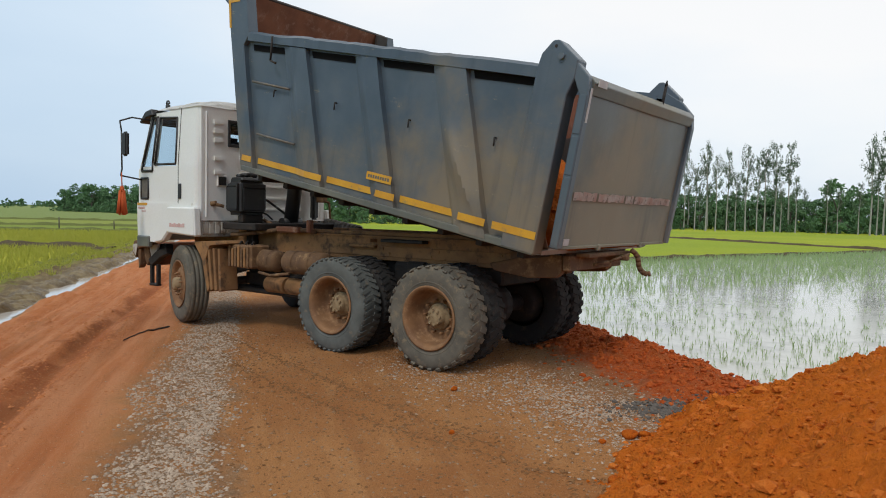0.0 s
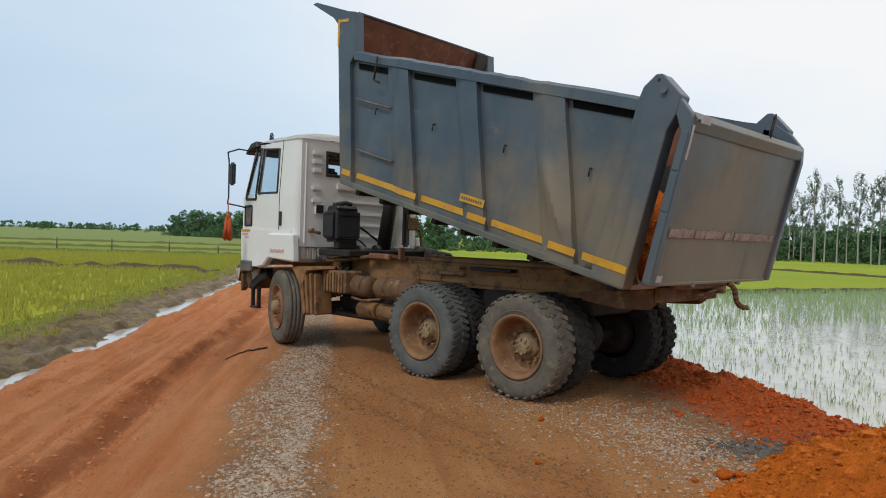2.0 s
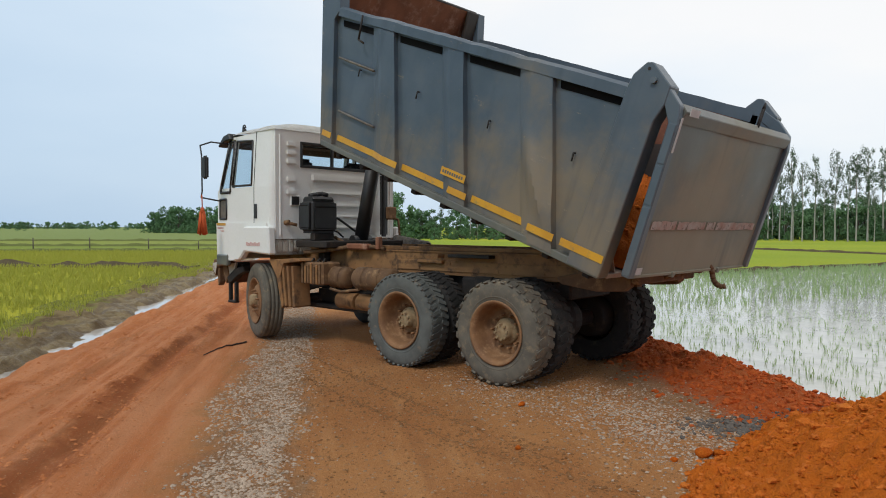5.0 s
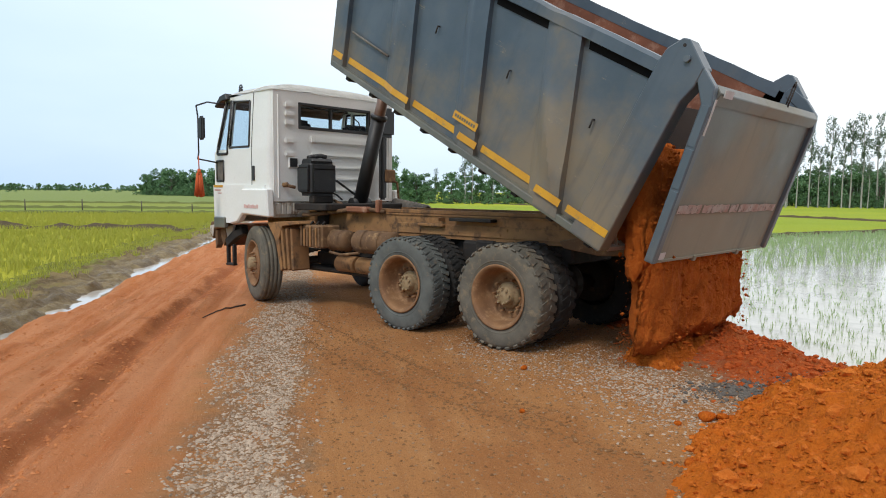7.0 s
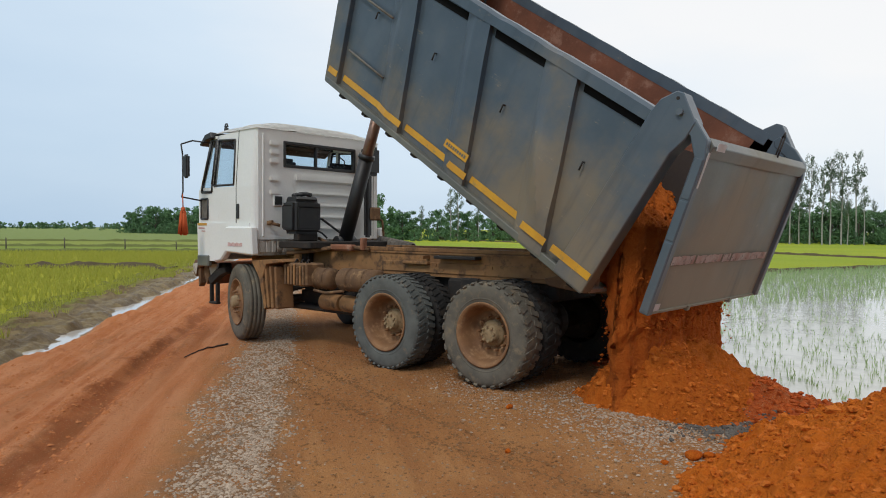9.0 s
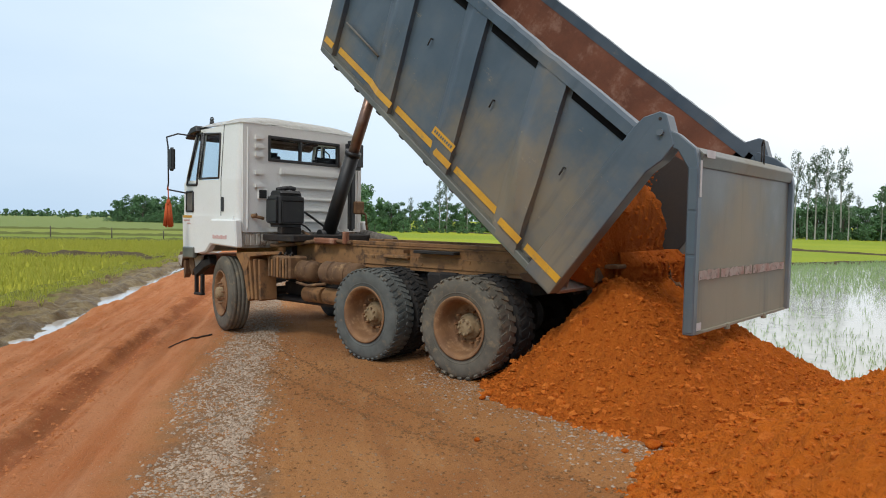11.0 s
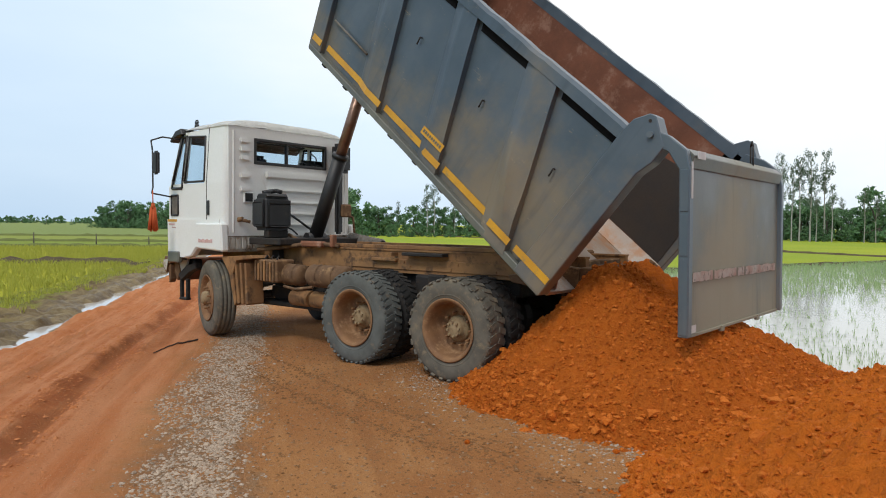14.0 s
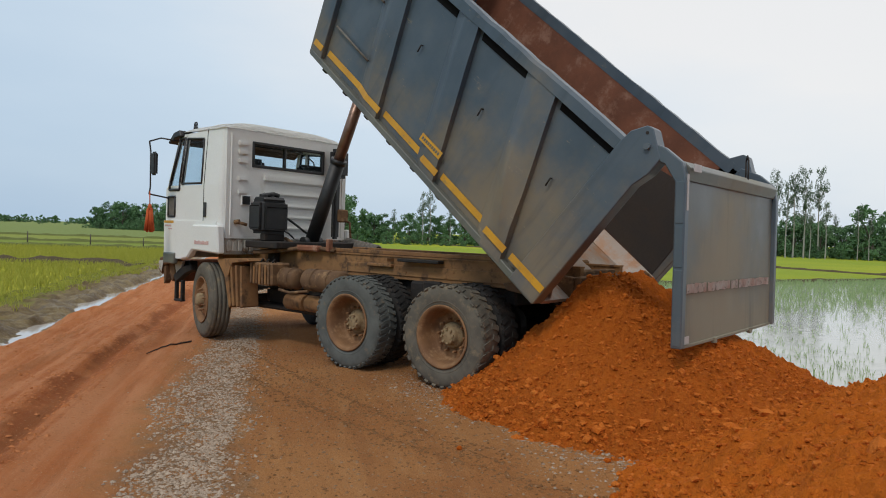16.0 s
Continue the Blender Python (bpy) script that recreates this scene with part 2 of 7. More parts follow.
def body_paint(name, paint, paint2, dust, most=0.8, lift=0.0):
    """Weathered sheet-metal paint: slate colour, drifts of dried mud thickest low on the rear, rain streaks, scuffs."""
    mat, nt, bsdf = nodes_of(name)
    sep = nt.nodes.new("ShaderNodeSeparateXYZ")
    nt.links.new(nt.nodes.new("ShaderNodeTexCoord").outputs["Object"], sep.inputs[0])
    c = mixc(nt, step(nt, noise_node(nt, 1.1, 5, 0.6), 0.35, 0.65), paint, paint2)
    drift = calc(nt, "ADD", noise_node(nt, 0.9, 6, 0.65), calc(nt, "MULTIPLY", sep.outputs[2], -0.17))
    drift = calc(nt, "ADD", drift, calc(nt, "MULTIPLY", sep.outputs[0], -0.028))
    drift = calc(nt, "ADD", drift, lift)
    c = mixc(nt, calc(nt, "MULTIPLY", step(nt, drift, 0.24, 0.58), most), c, dust)
    streak = noise_node(nt, 5.0, 5, 0.6, stretch=(1.0, 1.0, 0.10))
    c = mixc(nt, calc(nt, "MULTIPLY", step(nt, streak, 0.52, 0.72), 0.35), c, tuple(v * 0.5 for v in paint))
    scuff = noise_node(nt, 7.0, 8, 0.8, stretch=(0.5, 1, 1.3))
    c = mixc(nt, calc(nt, "MULTIPLY", step(nt, scuff, 0.62, 0.68), 0.5), c, tuple(v * 1.5 for v in dust))
    f = noise_node(nt, 60, 3)
    nt.links.new(c, bsdf.inputs["Base Color"])
    r = calc(nt, "MULTIPLY_ADD", step(nt, drift, 0.2, 0.6), 0.35)
    r.node.inputs[2].default_value = 0.36
    nt.links.new(r, bsdf.inputs["Roughness"])
    bump(nt, bsdf, calc(nt, "ADD", f, calc(nt, "MULTIPLY", scuff, 2.0)), 0.15, 0.004)
    return mat


def leaf_material(name, a, b, trans=0.3):
    mat, nt, bsdf = nodes_of(name)
    geo = nt.nodes.new("ShaderNodeNewGeometry")
    info = nt.nodes.new("ShaderNodeObjectInfo")
    c = mixc(nt, geo.outputs["Random Per Island"], a, b)
    c = mixc(nt, calc(nt, "MULTIPLY", info.outputs["Random"], 0.45), c, tuple(v * 0.6 for v in a))
    nt.links.new(c, bsdf.inputs["Base Color"])
    bsdf.inputs["Roughness"].default_value = 0.7
    bsdf.inputs["Specular IOR Level"].default_value = 0.25
    return mat


def glass_material():
    mat, nt, bsdf = nodes_of("window_glass")
    bsdf.inputs["Base Color"].default_value = (0.75, 0.82, 0.85, 1)
    bsdf.inputs["Transmission Weight"].default_value = 1.0
    bsdf.inputs["Roughness"].default_value = 0.03
    bsdf.inputs["IOR"].default_value = 1.1
    return mat


M = {}
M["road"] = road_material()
M["field"] = field_material()
M["water"] = water_material("paddy_water", (0.42, 0.42, 0.37), 0.06, 5.0)
M["ditch"] = water_material("ditch_water", (0.50, 0.47, 0.42), 0.03, 8.0)
M["heap"] = soil_material("orange_laterite", (0.54, 0.106, 0.006), (0.38, 0.064, 0.004), (0.63, 0.162, 0.016), 2.0, 1.0)
M["fresh"] = soil_material("damp_red_laterite", (0.45, 0.090, 0.007), (0.31, 0.053, 0.004), (0.54, 0.142, 0.016), 2.0, 1.0)
M["dusky"] = soil_material("wet_red_laterite", (0.41, 0.076, 0.008), (0.28, 0.047, 0.005), (0.46, 0.118, 0.016), 2.0, 1.0)
M["clod"] = soil_material("pale_orange_clod", (0.56, 0.128, 0.011), (0.40, 0.074, 0.006), (0.66, 0.192, 0.030), 8.0, 0.8)
M["berm"] = soil_material("red_berm_soil", (0.42, 0.068, 0.010), (0.31, 0.045, 0.007), (0.47, 0.112, 0.026))
M["haul"] = soil_material("haul_lane_crumb", (0.44, 0.15, 0.05), (0.33, 0.10, 0.03), (0.50, 0.20, 0.08), 8.0, 0.4)
M["bank"] = soil_material("dark_mud", (0.10, 0.075, 0.045), (0.14, 0.11, 0.06), (0.07, 0.055, 0.03))
M["bund"] = soil_material("overgrown_bund", (0.11, 0.13, 0.04), (0.08, 0.085, 0.035), (0.15, 0.17, 0.05))
M["stone"] = soil_material("grey_gravel", (0.26, 0.186, 0.128), (0.12, 0.078, 0.048), (0.46, 0.36, 0.27), 30, 0.2)
M["dark_stone"] = soil_material("wet_dark_gravel", (0.12, 0.105, 0.09), (0.18, 0.155, 0.13), (0.09, 0.078, 0.068), 30, 0.2)
M["grey"] = body_paint("slate_grey_paint", (0.058, 0.082, 0.105), (0.085, 0.108, 0.128), (0.225, 0.170, 0.098), 0.8)
M["grey_dusty"] = body_paint("dusty_olive_grey_paint", (0.10, 0.104, 0.092), (0.150, 0.145, 0.112), (0.27, 0.240, 0.165), 0.8, -0.24)
M["gate_edge"] = body_paint("slate_edge_paint", (0.075, 0.100, 0.120), (0.105, 0.125, 0.140), (0.25, 0.21, 0.15), 0.5, -0.35)
M["rust"] = surface("rusty_steel", (0.30, 0.115, 0.055), (0.18, 0.068, 0.034), (0.42, 0.25, 0.17), 0.8, 0.0, 3, 60, (0.5, 0.7), 0.3)
M["rust_dark"] = surface("dark_rusty_steel", (0.20, 0.070, 0.034), (0.13, 0.045, 0.022), (0.28, 0.145, 0.095), 0.8, 0.0, 3, 60, (0.5, 0.7), 0.3)
M["worn"] = surface("scoured_steel", (0.42, 0.36, 0.31), (0.34, 0.25, 0.19), (0.40, 0.19, 0.085), 0.5, 0.1, 2, 50, (0.46, 0.66), 0.1)
# near-black inner steel; on the lower body walls it carries painted shade
M["dark_inside"] = surface("dark_inner_steel", (0.045, 0.04, 0.038), (0.06, 0.045, 0.035), (0.12, 0.05, 0.025), 0.55, 0.3, 2.5, 50, (0.6, 0.75), 0.1)
M["white"] = surface("cream_white_paint", (0.81, 0.80, 0.76), (0.76, 0.75, 0.70), (0.55, 0.49, 0.40), 0.35, 0.0, 1.6, 40, (0.6, 0.85), 0.03, stretch=(1, 1, 0.4))
M["white_dirty"] = surface("muddy_white_paint", (0.42, 0.37, 0.30), (0.50, 0.46, 0.40), (0.20, 0.12, 0.07), 0.6, 0.0, 3.5, 40, (0.48, 0.62), 0.05)
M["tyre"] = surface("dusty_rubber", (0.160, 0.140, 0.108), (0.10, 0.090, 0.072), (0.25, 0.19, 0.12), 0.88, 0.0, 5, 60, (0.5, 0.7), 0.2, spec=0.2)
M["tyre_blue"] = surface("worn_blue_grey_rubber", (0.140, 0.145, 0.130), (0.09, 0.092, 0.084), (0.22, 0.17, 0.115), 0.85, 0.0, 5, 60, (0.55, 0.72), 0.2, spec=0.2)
# darker copy of the tyre rubber, shade under the truck put into its colour
M["tyre_shaded"] = surface("shaded_rubber", (0.04, 0.038, 0.036), (0.03, 0.028, 0.026), (0.08, 0.06, 0.045), 0.9, 0.0, 5, 60, (0.5, 0.7), 0.2, spec=0.2)
M["rim"] = surface("ochre_dusty_rim", (0.27, 0.135, 0.055), (0.17, 0.08, 0.035), (0.36, 0.21, 0.105), 0.8, 0.0, 6, 60, (0.5, 0.7), 0.15)
M["pebble"] = soil_material("brown_pebble", (0.24, 0.13, 0.065), (0.15, 0.08, 0.04), (0.34, 0.22, 0.13), 30, 0.2)
M["crumb"] = soil_material("damp_brown_crumb", (0.17, 0.08, 0.032), (0.12, 0.055, 0.022), (0.24, 0.12, 0.05), 30, 0.2)
M["hub"] = surface("pale_dusty_hub", (0.33, 0.235, 0.125), (0.26, 0.17, 0.085), (0.16, 0.09, 0.045), 0.8, 0.0, 12, 70, (0.52, 0.66), 0.2)
M["chassis"] = surface("mud_caked_chassis", (0.33, 0.165, 0.060), (0.20, 0.095, 0.038), (0.08, 0.042, 0.022), 0.85, 0.0, 3, 50, (0.5, 0.66), 0.25)
M["grime"] = surface("muddy_steel", (0.18, 0.095, 0.042), (0.105, 0.055, 0.027), (0.30, 0.175, 0.08), 0.88, 0.0, 5, 50, (0.5, 0.68), 0.3)
M["black"] = surface("black_plastic", (0.018, 0.018, 0.019), (0.028, 0.027, 0.026), (0.07, 0.055, 0.04), 0.5, 0.0, 4, 60, (0.58, 0.75), 0.1)
M["underbody"] = surface("oily_black_steel", (0.014, 0.011, 0.009), (0.022, 0.016, 0.012), (0.055, 0.034, 0.02), 0.75, 0.0, 5, 60, (0.5, 0.7), 0.2)
# black of the strips that stand for shade under the top rail
M["rail_shade"] = surface("painted_rail_shade", (0.007, 0.007, 0.008), (0.010, 0.010, 0.010), None, 0.9, spec=0.1)
M["rod"] = surface("brown_ram_steel", (0.17, 0.085, 0.055), (0.24, 0.15, 0.11), (0.10, 0.05, 0.03), 0.35, 0.5, 5, 60, (0.55, 0.7), 0.05)
M["yellow"] = surface("yellow_reflective_tape", (0.68, 0.35, 0.02), (0.56, 0.27, 0.02), (0.30, 0.21, 0.08), 0.4, 0.0, 5, 80, (0.56, 0.7), 0.05)
M["tape"] = surface("faded_red_white_tape", (0.74, 0.68, 0.62), (0.60, 0.36, 0.28), (0.25, 0.18, 0.13), 0.6, 0.0, 9, 80, (0.54, 0.64), 0.05)
M["pale"] = surface("pale_sticker", (0.55, 0.52, 0.50), (0.45, 0.42, 0.40), (0.3, 0.25, 0.2), 0.5, 0.0, 12, 80, (0.56, 0.7), 0.05)
M["pink"] = surface("faded_pink_sticker", (0.62, 0.36, 0.33), (0.68, 0.48, 0.44), (0.55, 0.45, 0.4), 0.5, 0.0, 12, 80, (0.56, 0.7), 0.05)
M["orange"] = surface("orange_tassel", (0.55, 0.10, 0.02), (0.45, 0.07, 0.015), None, 0.8, 0.0, 14, 90, bumps=0.4)
M["hose"] = surface("dusty_grey_hose", (0.16, 0.14, 0.115), (0.11, 0.095, 0.08), (0.22, 0.17, 0.12), 0.7, 0.0, 9, 80, (0.5, 0.7), 0.2)
M["seat"] = surface("dark_seat_cloth", (0.05, 0.05, 0.055), (0.035, 0.035, 0.04), None, 0.9, 0.0, 6, 90)
M["bark"] = surface("pale_bark", (0.40, 0.38, 0.34), (0.28, 0.265, 0.23), (0.2, 0.18, 0.15), 0.85, 0.0, 2, 20, (0.55, 0.7), 0.3)
M["dark_bark"] = surface("dark_bark", (0.10, 0.085, 0.06), (0.07, 0.06, 0.045), None, 0.9, 0.0, 2, 20, bumps=0.4)
# tree leaf tones slightly paled and blued, distance haze mixed into the colour
M["leaf"] = leaf_material("tall_tree_leaf", (0.085, 0.135, 0.075), (0.13, 0.18, 0.11))
M["bush"] = leaf_material("grove_leaf", (0.085, 0.175, 0.07), (0.15, 0.27, 0.12))
M["rice"] = leaf_material("rice_blade", (0.26, 0.38, 0.14), (0.40, 0.50, 0.24))
M["grass"] = leaf_material("field_blade", (0.35, 0.37, 0.05), (0.48, 0.46, 0.09))
M["twig"] = surface("dark_twig", (0.05, 0.03, 0.02), (0.035, 0.022, 0.015), None, 0.9)
M["glass"] = glass_material()


# ---- mesh helpers ----
def part(name, bm, material, parent=None, label="", smooth=False):
    me = bpy.data.meshes.new(name)
    if smooth:
        for f in bm.faces:
            f.smooth = True
    if smooth == "auto":
        for e in bm.edges:
            e.smooth = e.calc_face_angle(0.0) < 0.6
    bm.to_mesh(me)
    bm.free()
    for m in (material if isinstance(material, (list, tuple)) else (material,)):
        me.materials.append(m)
    ob = new(name, me)
    ob.parent = parent
    if label:
        tagged(ob, label)
    return ob


def thing(name, label, category, group="", kind=""):
    e = new(name)
    e.empty_display_size = 0.2
    return tagged(e, label, category, group, kind)


def box(bm, lo, hi, bevel=0.0, m=None, index=0, seg=1):
    g = bmesh.ops.create_cube(bm, size=1.0)
    vs = g["verts"]
    for v in vs:
        v.co = Vector([(lo[i] + hi[i]) / 2 + v.co[i] * (hi[i] - lo[i]) for i in range(3)])
    fs = set(f for v in vs for f in v.link_faces)
    if bevel:
        es = list({e for f in fs for e in f.edges})
        r = bmesh.ops.bevel(bm, geom=es, offset=bevel, segments=seg, affect="EDGES")
        vs = list({v for f in r["faces"] for v in f.verts} | {v for v in vs if v.is_valid})
        fs = {f for v in vs for f in v.link_faces}
    for f in fs:
        f.material_index = index
    if m is not None:
        bmesh.ops.transform(bm, matrix=m, verts=vs)
    return vs


def tube(bm, a, b, r0, r1=None, seg=16, caps=True, index=0):
    a, b = Vector(a), Vector(b)
    r1 = r0 if r1 is None else r1
    g = bmesh.ops.create_cone(bm, cap_ends=caps, segments=seg, radius1=r0, radius2=r1, depth=(b - a).length)
    m = Matrix.Translation((a + b) / 2) @ (b - a).to_track_quat("Z", "Y").to_matrix().to_4x4()
    bmesh.ops.transform(bm, matrix=m, verts=g["verts"])
    for f in {f for v in g["verts"] for f in v.link_faces}:
        f.material_index = index
        if len(f.verts) == 4:
            f.smooth = True
    return g["verts"]


def wire(bm, pts, r, seg=6, index=0):
    for a, b in zip(pts, pts[1:]):
        tube(bm, a, b, r, r, seg, index=index)


def prism(bm, pts, y0, y1, bevel=0.0, index=0):
    """A plate: the outline pts in x, z, from y0 to y1."""
    lo = [bm.verts.new((x, y0, z)) for x, z in pts]
    hi = [bm.verts.new((x, y1, z)) for x, z in pts]
    n = len(pts)
    fs = [bm.faces.new(lo), bm.faces.new(hi[::-1])]
    for i in range(n):
        fs.append(bm.faces.new((lo[i], hi[i], hi[(i + 1) % n], lo[(i + 1) % n])))
    bmesh.ops.recalc_face_normals(bm, faces=fs)
    if bevel:
        r = bmesh.ops.bevel(bm, geom=list({e for f in fs for e in f.edges}), offset=bevel, segments=1, affect="EDGES")
        fs = list(r["faces"])
    for f in fs:
        if f.is_valid:
            f.material_index = index
    return lo + hi


def buckled(bm, corners, y_face, y_back, cuts=(40, 18), depth=0.012, seed=0.0):
    """A battered plate between four x, z corners (ring order), its face at y_face pressed in and out by old dents."""
    a, b, c, d = [Vector(q) for q in corners]
    n, m = cuts
    out = 1 if y_face > y_back else -1
    rows = []
    for i in range(n + 1):
        row = []
        for j in range(m + 1):
            u, v = i / n, j / m
            q = a.lerp(b, u).lerp(d.lerp(c, u), v)
            hold = min(1, 6 * min(u, 1 - u, v, 1 - v))
            dent = noise.noise(Vector((q.x * 1.6, seed, q.y * 1.3))) + 0.5 * noise.noise(Vector((q.x * 4.2, seed + 3, q.y * 3.1)))
            row.append(bm.verts.new((q.x, y_face + out * depth * dent * hold, q.y)))
        rows.append(row)
    for p, q in zip(rows, rows[1:]):
        for k in range(m):
            bm.faces.new((p[k], q[k], q[k + 1], p[k + 1]))
    rim = [r[0] for r in rows] + rows[-1][1:] + [r[-1] for r in rows[::-1]][1:] + rows[0][::-1][1:-1]
    back = [bm.verts.new((v.co.x, y_back, v.co.z)) for v in rim]
    k = len(rim)
    for i in range(k):
        bm.faces.new((rim[i], rim[(i + 1) % k], back[(i + 1) % k], back[i]))
    bm.faces.new(back)
    bmesh.ops.recalc_face_normals(bm, faces=bm.faces[:])


def lathe(bm, profile, seg=48, index=0, close=False):
    """Turns (radius, y) round the y axis."""
    rings = []
    for r, y in profile:
        rings.append([bm.verts.new((r * math.cos(a), y, r * math.sin(a))) for a in (2 * math.pi * k / seg for k in range(seg))])
    fs = []
    for p, q in zip(rings, rings[1:] + (rings[:1] if close else [])):
        for k in range(seg):
            fs.append(bm.faces.new((p[k], p[(k + 1) % seg], q[(k + 1) % seg], q[k])))
    for f in fs:
        f.material_index, f.smooth = index, True
    bmesh.ops.recalc_face_normals(bm, faces=fs)
    return [v for ring in rings for v in ring]


def from_arrays(name, verts, faces, material, smooth=False):
    me = bpy.data.meshes.new(name)
    me.from_pydata(verts.tolist() if hasattr(verts, "tolist") else verts, [], faces.tolist() if hasattr(faces, "tolist") else faces)
    for m in (material if isinstance(material, (list, tuple)) else (material,)):
        me.materials.append(m)
    if smooth:
        me.polygons.foreach_set("use_smooth", [True] * len(me.polygons))
    me.update()
    return me


# ---- value noise for terrain ----
_rng = np.random.RandomState(5)
_lat = _rng.rand(256, 256)


def vnoise(x, y):
    xi, yi = np.floor(x).astype(int), np.floor(y).astype(int)
    fx, fy = x - xi, y - yi
    fx, fy = fx * fx * (3 - 2 * fx), fy * fy * (3 - 2 * fy)
    g = lambda i, j: _lat[i % 256, j % 256]
    return (g(xi, yi) * (1 - fx) + g(xi + 1, yi) * fx) * (1 - fy) + (g(xi, yi + 1) * (1 - fx) + g(xi + 1, yi + 1) * fx) * fy - 0.5


def fbm(x, y, octaves=4, gain=0.5):
    t, a = 0, 1.0
    for k in range(octaves):
        t = t + a * vnoise(x * 2 ** k + 17.3 * k, y * 2 ** k + 5.1 * k)
        a *= gain
    return t


def smooth(a, b, x):
    t = np.clip((x - a) / (b - a), 0, 1)
    return t * t * (3 - 2 * t)


def grid_object(name, xs, ys, height, material):
    X, Y = np.meshgrid(xs, ys, indexing="ij")
    Z = height(X, Y)
    n, m = X.shape
    v = np.stack([X, Y, Z], -1).reshape(-1, 3)
    i = np.arange(n * m).reshape(n, m)
    f = np.stack([i[:-1, :-1], i[1:, :-1], i[1:, 1:], i[:-1, 1:]], -1).reshape(-1, 4)
    ob = new(name, from_arrays(name, v, f, material, True))
    ob.matrix_basis = pose(0, 0, 0, 0, 0, ROAD)
    return ob


# ---- ground, road, water ----
FIELD_Z, WATER_Z = -0.48, -0.56


def bund_s(u):
    """Where the far bund of the flooded plot runs, along the road, for a distance u across it."""
    return 18.8 - 0.324 * (u + 3)


def road_height(s, u):
    z = 0.03 * fbm(s * 0.5, u * 0.7, 3)
    z += 0.012 * fbm(s * 3, u * 4, 4) + 0.016 * (np.abs(fbm(s * 6, u * 7, 3, 0.6)) - 0.2)
    ragged = 0.3 * fbm(s * 1.2, u * 0.2 + 9, 6, 0.62)
    # wheel ruts of the haul lane and the curved marks of the turning truck
    for c, w, d in ((4.36, 0.10, 0.075), (4.93, 0.08, 0.04), (3.92, 0.10, 0.025), (5.38, 0.12, 0.04)):
        z -= d * np.exp(-((u - c - 0.06 * np.sin(s * 0.7)) / w) ** 2) * (0.8 + 0.5 * vnoise(s * 2, u))
    for c0, a0, b0, s0 in ((2.72, 0.33, -0.06, 0.04), (2.75, 0.37, -0.01, 1.32)):
        d = s - s0
        off = (u - c0 - a0 * d - b0 * d * d) / 1.1 + 0.04 * vnoise(s * 3, u * 3)
        on = smooth(-4.6, -4.0, d) * smooth(0.8, 0.2, d)
        z += on * (0.026 * np.exp(-((off - 0.07) / 0.05) ** 2) - 0.03 * np.exp(-(off / 0.055) ** 2)) * (0.7 + 0.8 * vnoise(s * 6, u * 6))
    z += 0.006 * np.sin(s * 70) * np.exp(-((u - 2.5) / 0.12) ** 4) * smooth(-5, -4, s) * smooth(0, -1, s)
    z += 0.03 * np.exp(-((u - 4.57) / 0.09) ** 2) * (1 + 1.5 * vnoise(s * 4, u * 4)) + 0.02 * np.exp(-((u - 4.15) / 0.1) ** 2)
    z += 0.035 * smooth(3.7, 5.4, u) * np.abs(fbm(s * 1.6, u * 4.0 + 3, 5, 0.6)) + 0.045 * smooth(4.9, 5.4, u) * fbm(s * 3.2, u * 4.5 + 3, 5, 0.6)
    z += 0.03 * smooth(3.5, 3.9, u) * fbm(s * 0.35, u * 9, 3, 0.6) + 0.01 * smooth(2.6, 2.2, u) * fbm(s * 9, u * 9, 3, 0.7)
    # drop to the ditch, mud margin, field edge
    z -= 0.38 * smooth(5.6, 6.45, u + ragged)
    z += 0.13 * smooth(6.6, 6.95, u + ragged * 0.9) * (1 + 0.9 * fbm(s * 1.7, u * 1.9, 6, 0.62))
    z += 0.05 * smooth(6.6, 6.9, u) * fbm(s * 5, u * 6, 5, 0.65)
    z -= 0.22 * smooth(7.6, 9.2, u)
    # berm and slope to the paddy
    z += 0.09 * smooth(-0.7, -1.45, u + ragged * 0.6) * (1 + 1.3 * fbm(s * 1.6, u * 2.2, 5, 0.6)) * smooth(7.5, 4.5, s)
    z += 0.07 * smooth(-0.6, -1.1, u) * fbm(s * 5, u * 5, 5, 0.65)
    z -= 0.95 * smooth(-1.55, -2.6, u + ragged * 0.6)
    return z


def field_height(s, u):
    z = np.where((u < -2.5) & (s < bund_s(u)), WATER_Z - 0.14, FIELD_Z - 0.0 * s)
    z = np.where((u > -3.4) & (u < 8.8) & (np.abs(s) < 400), -1.2, z)
    return z


def spread(lo, hi, step0, grow, far):
    """Coordinates dense between lo and hi, and ever wider out to far."""
    mid = list(np.arange(lo, hi + 1e-6, step0))
    out, d, x = [], step0, hi
    while x < far:
        d *= grow
        x += d
        out.append(x)
    back, d, x = [], step0, lo
    while x > -far:
        d *= grow
        x -= d
        back.append(x)
    return np.array(back[::-1] + mid + out)


